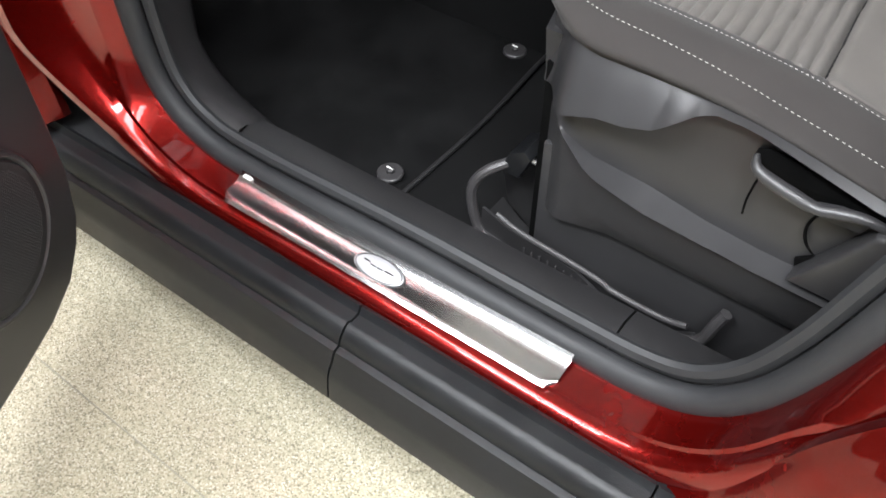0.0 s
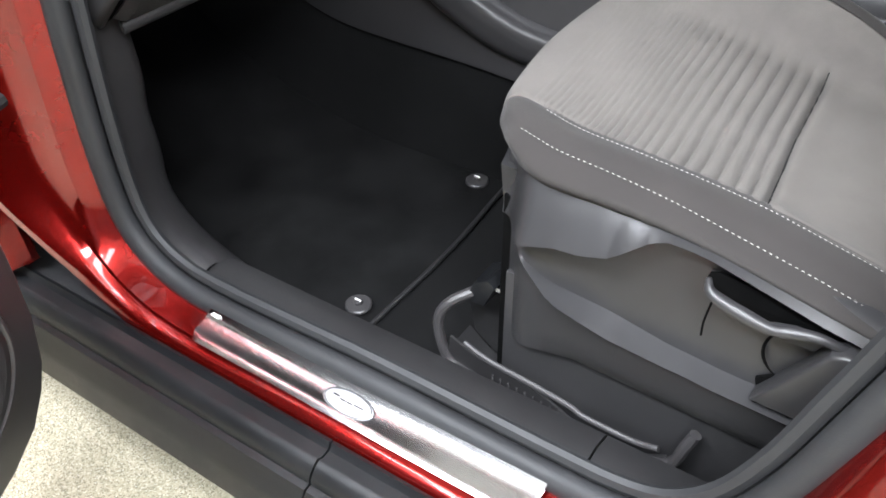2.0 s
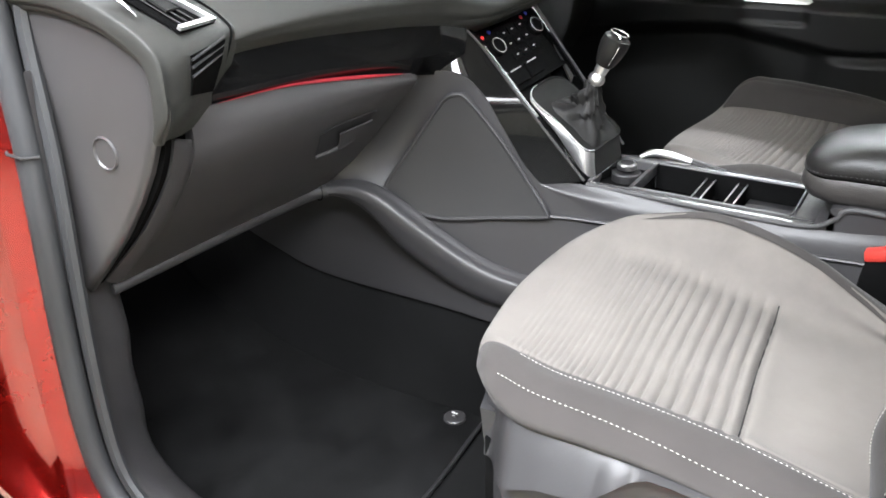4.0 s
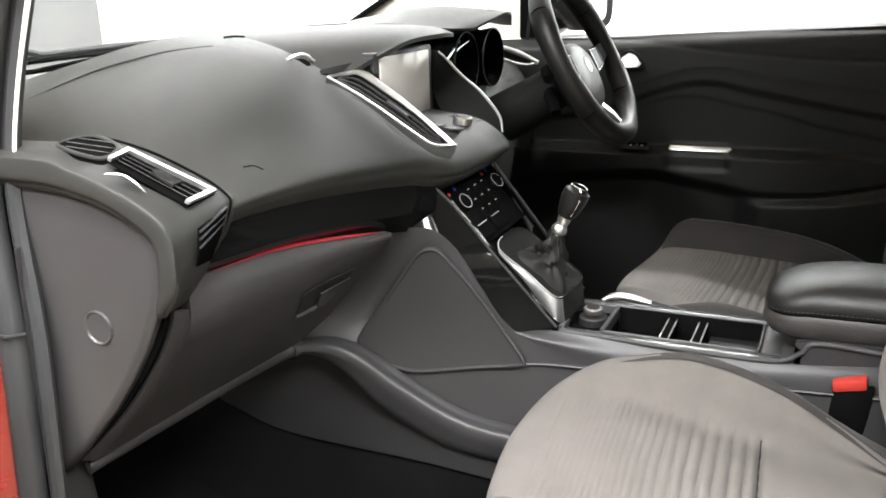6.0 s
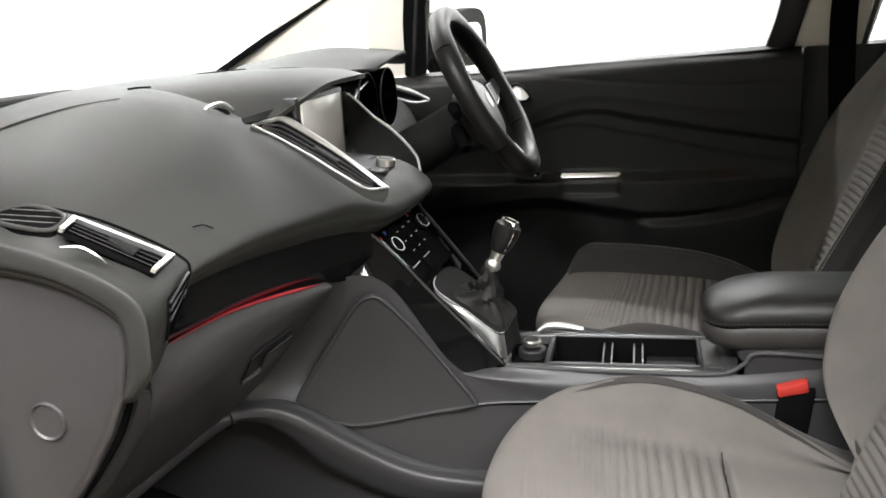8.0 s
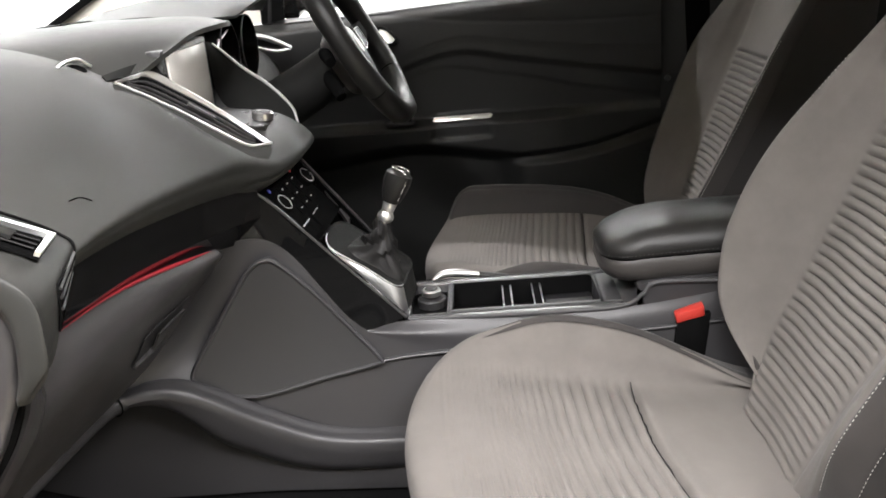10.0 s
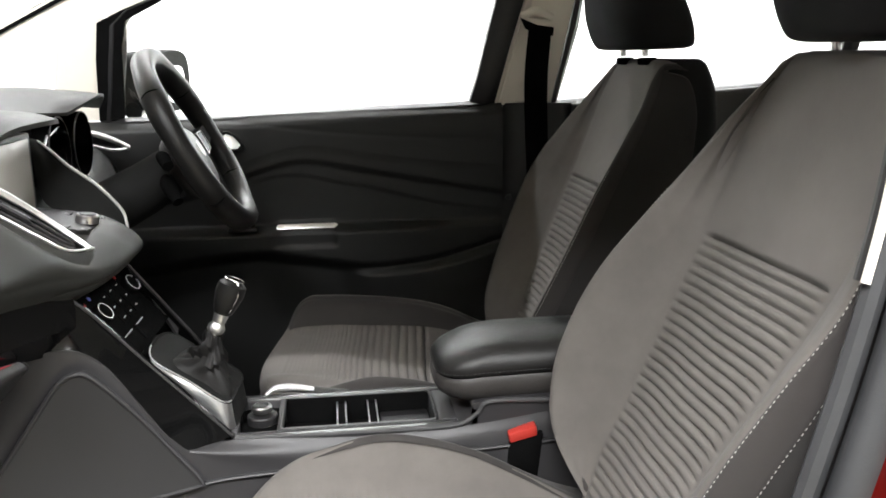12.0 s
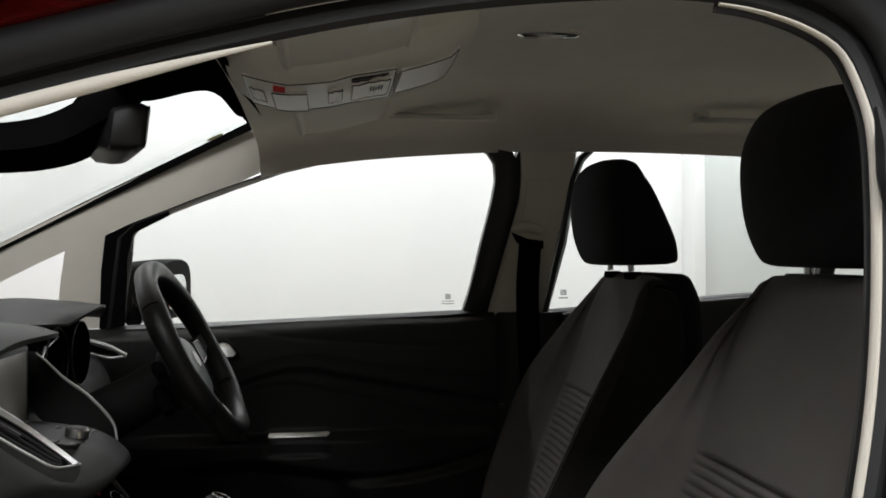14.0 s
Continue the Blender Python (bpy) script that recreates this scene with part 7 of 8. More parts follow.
def backrest_grid(yc):
    """The backrest's skin as a grid, with ribs across its lower middle, and the columns of its seams."""
    zs = (0.63, 0.74, 0.82, 0.90, 0.98, 1.06, 1.14, 1.20, 1.25)
    xi = np.array((0.374, 0.421, 0.458, 0.496, 0.534, 0.571, 0.603, 0.623, 0.638))

    def line(dx, y, top):
        d = np.array(dx) if np.ndim(dx) else np.full(9, dx)
        return [(x, w, z) for x, w, z in zip(xi + d, y, zs)] + top

    def cap(y, z):
        return [(0.652, y * 0.97 + yc * 0.03, z), (0.672, y * 0.94 + yc * 0.06, z + 0.004), (0.70, y * 0.92 + yc * 0.08, z)]

    rows = [line((0.090, 0.10, 0.11, 0.12, 0.12, 0.11, 0.10, 0.08, 0.06), (-0.560, -0.590, -0.612, -0.624, -0.628, -0.618, -0.592, -0.562, -0.528), cap(-0.520, 1.262)),
            line((0.040, 0.020, 0.015, 0.015, 0.015, 0.018, 0.022, 0.022, 0.020), (-0.560, -0.594, -0.618, -0.634, -0.640, -0.630, -0.602, -0.568, -0.530), cap(-0.516, 1.268)),
            line((0.012, -0.022, -0.036, -0.040, -0.040, -0.034, -0.020, -0.008, 0.004), (-0.545, -0.576, -0.600, -0.618, -0.632, -0.630, -0.600, -0.562, -0.522), cap(-0.505, 1.273)),
            line((0.004, -0.052, -0.068, -0.072, -0.072, -0.064, -0.042, -0.022, -0.004), (-0.490, -0.542, -0.566, -0.584, -0.606, -0.622, -0.592, -0.550, -0.510), cap(-0.49, 1.277)),
            line((0.002, -0.030, -0.040, -0.043, -0.043, -0.036, -0.024, -0.012, -0.002), (-0.462, -0.500, -0.520, -0.540, -0.560, -0.572, -0.558, -0.532, -0.497), cap(-0.478, 1.279)),
            line(0.0, (-0.430, -0.445, -0.460, -0.480, -0.499, -0.511, -0.514, -0.506, -0.480), cap(-0.46, 1.280)),
            line(0.004, (-0.340, -0.340, -0.343, -0.350, -0.355, -0.358, -0.356, -0.352, -0.350), cap(-0.350, 1.282)),
            line(0.0, (-0.248, -0.228, -0.228, -0.222, -0.214, -0.208, -0.200, -0.206, -0.232), cap(-0.250, 1.280)),
            line((0.030, -0.036, -0.050, -0.052, -0.048, -0.040, -0.026, -0.014, -0.004), (-0.262, -0.200, -0.176, -0.164, -0.164, -0.176, -0.188, -0.200, -0.228), cap(-0.240, 1.279)),
            line((0.044, -0.058, -0.086, -0.090, -0.084, -0.068, -0.044, -0.024, -0.008), (-0.274, -0.190, -0.140, -0.118, -0.122, -0.152, -0.178, -0.196, -0.224), cap(-0.228, 1.276)),
            line((0.064, -0.036, -0.060, -0.064, -0.060, -0.048, -0.028, -0.012, 0.004), (-0.262, -0.168, -0.118, -0.102, -0.106, -0.132, -0.160, -0.180, -0.212), cap(-0.216, 1.272)),
            line((0.09, 0.07, 0.08, 0.09, 0.09, 0.09, 0.08, 0.07, 0.05), (-0.230, -0.140, -0.116, -0.108, -0.112, -0.128, -0.150, -0.170, -0.200), cap(-0.206, 1.264))]
    n = 10
    g = skin(rows, 480, 11 * n + 1).transpose(1, 0, 2)
    near, far = g[:, 5 * n, 1], g[:, 7 * n, 1]
    arc = np.r_[0, np.cumsum(np.linalg.norm(np.diff(g[:, 6 * n], axis=0), axis=1))]
    top = float(np.interp(1.041, g[:300, 6 * n, 2], arc[:300]))
    for k in range(5 * n - 3, 7 * n + 4):
        y = g[:, k, 1]
        mask = smooth(near + 0.001, near + 0.005, y) * (1 - smooth(far - 0.005, far - 0.001, y))
        way = top - arc
        rib = np.sqrt(np.abs(np.sin(np.pi * way / 0.0143))) - 0.85
        lift = np.where(way > 0, 0.0072 * rib, 0) * mask - 0.006 * mask * np.exp(-((way / 0.004) ** 2))
        g[:, k, 0] -= 0.90 * lift
        g[:, k, 2] += 0.43 * lift
    for k in range(g.shape[1]):
        dent = 0.004 * sum(math.exp(-(((k - c) / 1.0) ** 2)) for c in (5 * n - 1, 7 * n + 1)) * (1 - smooth(380, 420, np.arange(480)))
        dent = dent + 0.0022 * math.exp(-(((k - 3 * n) / 1.0) ** 2)) * (1 - smooth(380, 420, np.arange(480)))
        g[:, k, 0] += dent
    return g, (2 * n, 3 * n, 9 * n + 5, 6 * n)


def headrest_geo(yc, back):
    rings = []
    ang = np.linspace(0, 2 * np.pi, 64, endpoint=False)
    for z, xf, xb, w in ((1.296, 0.630, 0.715, 0.085), (1.298, 0.608, 0.740, 0.112), (1.308, 0.594, 0.748, 0.130), (1.345, 0.580, 0.740, 0.142), (1.39, 0.574, 0.720, 0.146), (1.44, 0.575, 0.696, 0.143), (1.48, 0.586, 0.676, 0.135), (1.500, 0.600, 0.664, 0.120), (1.508, 0.618, 0.650, 0.085)):
        cx, rx = (xf + xb) / 2 + back, (xb - xf) / 2
        e = 0.5
        x = cx + rx * np.sign(np.cos(ang)) * np.abs(np.cos(ang)) ** e
        y = yc + w * np.sign(np.sin(ang)) * np.abs(np.sin(ang)) ** e
        bow = 0.018 * ((y - yc) / 0.146) ** 2
        rings.append(np.stack([x + bow * (x < cx), y, np.full_like(x, z) - 0.012 * ((y - yc) / 0.146) ** 2 * (z > 1.45)], 1))
    r = np.array(rings)
    r = np.array([cr(r[:, k], 36) for k in range(64)]).transpose(1, 0, 2)
    return loft(r)


def valance_geo():
    """Outer side of the seat base: an upper shelf, a dished middle and a lower swoosh, each edge crisp."""
    top = [(-0.03, 0.672), (0.05, 0.668), (0.15, 0.668), (0.25, 0.660), (0.376, 0.640), (0.46, 0.625)]
    shelf = [(-0.03, 0.572), (0.015, 0.579), (0.04, 0.591), (0.074, 0.6046), (0.105, 0.609), (0.135, 0.620), (0.154, 0.636), (0.172, 0.651), (0.190, 0.658), (0.215, 0.658), (0.235, 0.656), (0.291, 0.643), (0.345, 0.630), (0.371, 0.626), (0.46, 0.610)]
    upper = [(-0.03, 0.552), (0.008, 0.5486), (0.066, 0.527), (0.137, 0.523), (0.206, 0.512), (0.27, 0.508), (0.46, 0.508)]
    lower = [(-0.03, 0.566), (0.025, 0.565), (0.079, 0.526), (0.123, 0.516), (0.151, 0.511), (0.218, 0.508), (0.28, 0.509), (0.46, 0.511)]
    rows = []
    for x in np.linspace(-0.022, 0.43, 160):
        zt, zs, zu, zl = [float(np.interp(x, [p[0] for p in c], [p[1] for p in c])) for c in (top, shelf, upper, lower)]
        zb = float(np.interp(x, [-0.02, 0.03, 0.10, 0.43], [0.400, 0.402, 0.42, 0.42]))
        high = (0.031 - 0.013 * float(smooth(0.14, 0.19, x))) * (0.25 + 0.75 * float(smooth(-0.012, 0.04, x)))
        low = 0.031 * float(smooth(0.0, 0.10, x))
        zl -= 0.82 * (0.031 - low)
        zl = min(zl, zu - 0.002)
        pts = [(zt, -0.010)]
        pts += [(zt + (zs - zt) * f, -0.010 + (high + 0.010) * f**0.8) for f in np.linspace(0.12, 1, 9)]
        pts += [(zs - 0.003 * f - 0.006 * f * f, high - (high - 0.002) * float(smooth(0, 1, f))) for f in np.linspace(0.15, 1, 7)]
        z0 = zs - 0.009
        pts += [(z0 + (zu - z0) * f, 0.002 - 0.005 * math.sin(math.pi * f)) for f in np.linspace(0.12, 1, 9)]
        pts += [(zu + (zl - zu) * f, 0.002 + low * f) for f in np.linspace(0.12, 1, 9)]
        pts += [(zl - 0.002 * f - 0.008 * f * f, 0.002 + low * (1 - 0.30 * float(smooth(0, 1, f)))) for f in np.linspace(0.15, 1, 7)]
        z1 = zl - 0.010
        pts += [(z1 + (zb - z1) * f, 0.002 + low * 0.70 * (1 - f) ** 0.7) for f in np.linspace(0.2, 1, 6)]
        turn = 0.035 * float(smooth(0.04, -0.022, x)) ** 1.5
        rows.append([(x, -0.604 - a + turn, z) for z, a in pts])
    return solid(np.array(rows), (0, 0.012, 0))


def tray_geo():
    out = [(-0.090, 0.385), (-0.078, 0.315), (-0.045, 0.290), (0.02, 0.274), (0.14, 0.274), (0.215, 0.288), (0.245, 0.312), (0.255, 0.375), (0.26, 0.42), (0.10, 0.45), (-0.03, 0.46)]
    back = plate([(x, -0.545, z) for x, z in out], (0, 0.01, 0), bevel=0.002)
    floor = solid(np.array([cr([(-0.085, -0.545, 0.320), (-0.045, -0.545, 0.290), (0.02, -0.545, 0.276), (0.14, -0.545, 0.276), (0.215, -0.545, 0.290), (0.25, -0.545, 0.34)], 30),
                            cr([(-0.085, -0.608, 0.320), (-0.045, -0.608, 0.290), (0.02, -0.608, 0.276), (0.14, -0.608, 0.276), (0.215, -0.608, 0.290), (0.25, -0.608, 0.34)], 30)]), (0, 0, -0.006))
    lip = solid(np.array([cr([(-0.080, -0.606, 0.318), (-0.045, -0.606, 0.290), (0.02, -0.606, 0.276), (0.14, -0.606, 0.276), (0.215, -0.606, 0.290), (0.245, -0.606, 0.32)], 30),
                          cr([(-0.080, -0.603, 0.350), (-0.03, -0.603, 0.333), (0.06, -0.603, 0.324), (0.12, -0.603, 0.300), (0.19, -0.603, 0.300), (0.235, -0.603, 0.325)], 30)]), (0, 0.004, 0))
    return join(back, floor, lip)


seat = front_seat()
driver_seat = copy_thing(seat, pose(0.280, 0.362, 0.215, 0, -1.0, 0) @ Matrix.Scale(-1, 4, (0, 1, 0)))
tagged(driver_seat, "grey cloth driver's seat with ribbed centre and black headrest")
# the driver's headrest is tilted forward
for child in driver_seat.children:
    if child.name.startswith("headrest"):
        child.location = child.location + Vector((-0.030, 0.0, 0.008))
add_cushion(seat, -0.362, (0.0, 0.0, 0.0), 0.0, 0.0)
# the driver's cushion is set higher and further forward
add_cushion(driver_seat, -0.362, (0.030 - 0.022, 0.724, -0.020 + 0.036), 0.052, 0.034)


# ---- steering wheel ----
def steering():
    w = thing("steering_wheel", (-0.195, 0.375, 1.13), "black leather steering wheel with silver switches and spoke trim", "steering wheel")
    c = np.array([-0.195, 0.375, 1.132])
    n = np.array([0.884, 0.0, 0.468])
    u = np.array([-0.468, 0.0, 0.884])
    y = np.array([0.0, 1.0, 0.0])

    def at(a, b, h=0.0):
        return c + y * a + u * b + n * h

    ang = np.linspace(0, 2 * np.pi, 96, endpoint=False)
    rr = 0.0155 + 0.0022 * np.maximum(0, np.cos(2 * ang - 2.6)) - 0.001 * np.cos(6 * ang)
    rim = np.array([at(0.172 * math.cos(a), 0.172 * math.sin(a)) for a in ang])
    rings = []
    for k, a in enumerate(ang):
        out = y * math.cos(a) + u * math.sin(a)
        rings.append([rim[k] + rr[k] * (math.cos(q) * out * 1.12 + math.sin(q) * n * 1.42) for q in np.linspace(0, 2 * np.pi, 16, endpoint=False)])
    part("rim", loft(rings, close_v=True), LEATHER, w, "black leather rim")
    for a in (0.62, 2.52, -0.60, -2.54):
        part("rim_seam", ring(at(0.172 * math.cos(a), 0.172 * math.sin(a)), -y * math.sin(a) + u * math.cos(a), 0.0200, 0.0011, 24, 6), BLACK, w)
    hub = []
    for h, s in ((-0.035, 0.80), (-0.020, 0.95), (-0.006, 1.0), (0.005, 0.98), (0.013, 0.90), (0.019, 0.76), (0.023, 0.50), (0.024, 0.1)):
        hub.append([at(0.080 * s * np.sign(math.cos(q)) * abs(math.cos(q)) ** 0.8, -0.028 + 0.070 * s * np.sign(math.sin(q)) * abs(math.sin(q)) ** 0.8 * (1.0 if math.sin(q) > 0 else 1.12), h - 0.026) for q in np.linspace(0, 2 * np.pi, 40, endpoint=False)])
    part("airbag_pad", loft(hub), TRIM, w, "charcoal airbag pad", 70)
    part("badge", disc(at(0, -0.016, -0.0025), n, 0.017, 0.002, 32, 0.001), LIGHT_TRIM, w, "round pale maker's badge, plain")
    for sgn in (-1, 1):
        sp = part("spoke", loft([[at(sgn * 0.050, 0.014, -0.010), at(sgn * 0.050, -0.044, -0.010), at(sgn * 0.050, -0.014, -0.034), at(sgn * 0.050, 0.014, -0.034)],
                                 [at(sgn * 0.105, 0.014, -0.010), at(sgn * 0.105, -0.030, -0.008), at(sgn * 0.105, -0.030, -0.030), at(sgn * 0.105, 0.016, -0.030)],
                                 [at(sgn * 0.162, 0.022, 0.002), at(sgn * 0.162, -0.006, 0.002), at(sgn * 0.162, -0.006, -0.008), at(sgn * 0.162, 0.022, -0.008)]]), MATT, w)
        part("switch_pad", solid(np.array([[at(sgn * 0.074, 0.010, -0.011), at(sgn * 0.074, -0.030, -0.011)], [at(sgn * 0.116, 0.010, -0.009), at(sgn * 0.116, -0.022, -0.009)]]), tuple(n * 0.004)), TRIM_DARK, sp, "black switch pad")
        rim2 = [at(sgn * 0.071, 0.013, -0.006), at(sgn * 0.118, 0.013, -0.004), at(sgn * 0.121, -0.024, -0.004), at(sgn * 0.072, -0.034, -0.006)]
        part("switch_frame", tube(even(np.vstack([rim2, rim2[0]]), 24)[:-1], 0.0010, 6, closed=True), SATIN, sp, "silver switch frame")
        part("low_spoke", loft([[at(sgn * 0.024, -0.092, -0.026), at(sgn * 0.044, -0.086, -0.026), at(sgn * 0.044, -0.086, -0.040), at(sgn * 0.024, -0.092, -0.040)],
                                [at(sgn * 0.030, -0.130, -0.008), at(sgn * 0.046, -0.125, -0.008), at(sgn * 0.046, -0.125, -0.020), at(sgn * 0.030, -0.130, -0.020)],
                                [at(sgn * 0.034, -0.164, 0.0), at(sgn * 0.048, -0.160, 0.0), at(sgn * 0.048, -0.160, -0.008), at(sgn * 0.034, -0.164, -0.008)]]), SATIN, w, "satin silver lower spoke")
    col = []
    for h, s, dz in ((-0.03, 0.044, -0.02), (-0.07, 0.052, -0.024), (-0.13, 0.058, -0.03), (-0.22, 0.062, -0.03)):
        col.append([at(s * 1.0 * math.cos(q), dz + s * 0.85 * math.sin(q), h) for q in np.linspace(0, 2 * np.pi, 28, endpoint=False)])
    k = thing("steering_column", (-0.35, 0.375, 1.0), "black steering column shroud with stalks", "steering column")
    part("shroud", loft(col), MATT, k, "black column shroud")
    part("stalk", tube(cr([at(-0.05, 0.0, -0.06), at(-0.085, 0.008, -0.055), at(-0.125, 0.004, -0.045), at(-0.150, -0.012, -0.04)], 16), [0.007, 0.009, 0.012, 0.010], 12), BLACK, k, "black stalk")
    part("stalk", tube(cr([at(-0.06, -0.03, -0.075), at(-0.095, -0.040, -0.07), at(-0.125, -0.075, -0.065)], 14), [0.008, 0.014, 0.010], 12), BLACK, k)
    part("stalk", tube(cr([at(0.05, 0.0, -0.06), at(0.09, 0.006, -0.055), at(0.14, 0.0, -0.045)], 14), [0.007, 0.010, 0.010], 12), BLACK, k)


steering()


# ---- sill plate ----
def sill_plate():
    s = thing("sill_plate", (-0.134, -0.756, 0.32), "brushed aluminium sill plate with an oval badge, on the red sill", "sill plate")
    rows = []
    for x in np.linspace(-0.412, 0.142, 60):
        d0, d1 = x + 0.412, 0.142 - x
        cut = 0.012 * (1 - math.sqrt(max(0, 1 - (1 - min(d0, 0.012) / 0.012) ** 2))) + 0.016 * (1 - math.sqrt(max(0, 1 - (1 - min(d1, 0.016) / 0.016) ** 2)))
        z = sill_z(x)
        prof = [(-0.7305, z + 0.004), (-0.738, z - 0.002), (-0.748, z - 0.0060), (-0.760, z - 0.0085), (-0.772 + cut * 0.5, z - 0.0098), (-0.7805 + cut, z - 0.0130)]
        rows.append([(x, y, q) for y, q in prof])
    g = np.array([cr(r, 16) for r in rows])
    part("plate", solid(g, (0, 0.001, -0.003)), ALU, s, "brushed aluminium plate")
    part("pressed_line", tube([(x, -0.7415, sill_z(x) - 0.0028) for x in np.linspace(-0.375, 0.11, 30)], 0.0007, 6), ALU, s)
    wave = []
    for x in np.linspace(-0.40, 0.125, 80):
        k = math.exp(-(((x + 0.134) / 0.055) ** 4))
        wave.append((x, -0.7665 - 0.010 * k, sill_z(x) - 0.0102 - 0.005 * k))
    part("pressed_line", tube(wave, 0.0007, 6), ALU, s)
    b = [(-0.134 + 0.040 * math.cos(a), -0.7555 + 0.0155 * math.sin(a), sill_z(-0.134 + 0.040 * math.cos(a)) - 0.0066 + 0.0052 * math.sin(a)) for a in np.linspace(0, 2 * math.pi, 44, endpoint=False)]
    bc = np.array(b).mean(axis=0)
    bb = np.array(b)
    up = np.array([0, -0.0008, 0.0022])
    oval = part("badge", loft([bb, bb + up, bb * 0.96 + bc * 0.04 + up * 1.2, bb * 0.1 + bc * 0.9 + up * 1.3]), BADGE, s, "pale oval badge, plain")
    part("badge_line", tube(bb * 0.93 + bc * 0.07 + up * 1.5, 0.0007, 6, closed=True), TRIM_DARK, oval)
    part("badge_line", tube(bb + up * 0.6, 0.0009, 6, closed=True), TRIM_DARK, oval)
    # plain flourish in place of the maker's script
    for k, (x0, x1, off) in enumerate(((-0.160, -0.150, 0.002), (-0.147, -0.139, -0.001), (-0.136, -0.128, -0.001), (-0.124, -0.110, 0.0))):
        part("badge_bar", tube([(x0, -0.7555 + off, sill_z(x0) - 0.0030), (x1, -0.7555 + off, sill_z(x1) - 0.0030)], 0.0011, 6), TRIM_DARK, oval)
    part("corner_tab", box(-0.404, -0.388, -0.7395, -0.7330, sill_z(-0.4) + 0.0005, sill_z(-0.4) + 0.003, 0.0008), LIGHT_TRIM, s)


sill_plate()


# ---- the open passenger door ----
def open_door():
    hp, d, nn = np.array([-0.57, -0.86, 0.0]), np.array([0.47, -0.883, 0.0]), np.array([0.883, 0.47, 0.0])

    def at(s, z, lift=0.0):
        return hp + d * s + nn * lift + np.array([0, 0, z])

    o = thing("passenger_door", tuple(at(0.45, 0.23)), "open red passenger door with dark trim and a round speaker grille", "car door")
    outline = [(0.040, 1.05), (0.048, 0.75), (0.052, 0.585), (0.052, 0.46), (0.056, 0.386), (0.074, 0.316), (0.098, 0.283), (0.141, 0.251), (0.206, 0.238), (0.30, 0.240), (0.50, 0.255), (0.80, 0.29), (0.93, 0.36), (0.97, 0.55), (1.00, 0.85), (1.02, 1.10)]
    part("door_trim", plate([at(s, z) for s, z in outline], tuple(-nn * 0.035), bevel=0.009, segs=3), TRIM, o, "dark plastic door trim")
    skin_line = [(s * 1.03 - 0.050, z - 0.035 if z < 0.4 else z) for s, z in outline]
    part("door_shell", plate([at(s, z, -0.037) for s, z in skin_line], tuple(-nn * 0.11), bevel=0.02, segs=3), RED, o, "metallic red door shell")
    sp = part("speaker_grille", disc(at(0.222, 0.425, 0.001), nn, 0.098, 0.007, 48, 0.003), TRIM_DARK, o, "round black speaker grille full of holes")
    part("speaker_ring", ring(at(0.222, 0.425, 0.003), nn, 0.104, 0.006, 48, 8), TRIM, sp)
    holes_v, holes_f = [], []
    up = np.array([0, 0, 1.0])
    base = disc((0, 0, 0), nn, 0.0016, 0.0006, 6, 0.0001)
    for a in range(-24, 25):
        for b in range(-24, 25):
            q = (a + 0.5 * (b % 2)) * 0.0042
            r = b * 0.0037
            if q * q + r * r < 0.086**2:
                k = len(holes_v) * len(base[0])
                holes_v.append(np.array(base[0]) + at(0.222 + q, 0.425 + r, 0.0080))
                holes_f += [tuple(i + k for i in f) for f in base[1]]
    ob = part("grille_holes", (np.concatenate(holes_v), holes_f), TRIM, sp)
    tagged(ob, kind="stuff")
    part("door_check", tube([at(-0.03, 0.62, -0.06), np.array([-0.66, -0.79, 0.62])], 0.012, 10), SHADOW_RUBBER, o)


open_door()


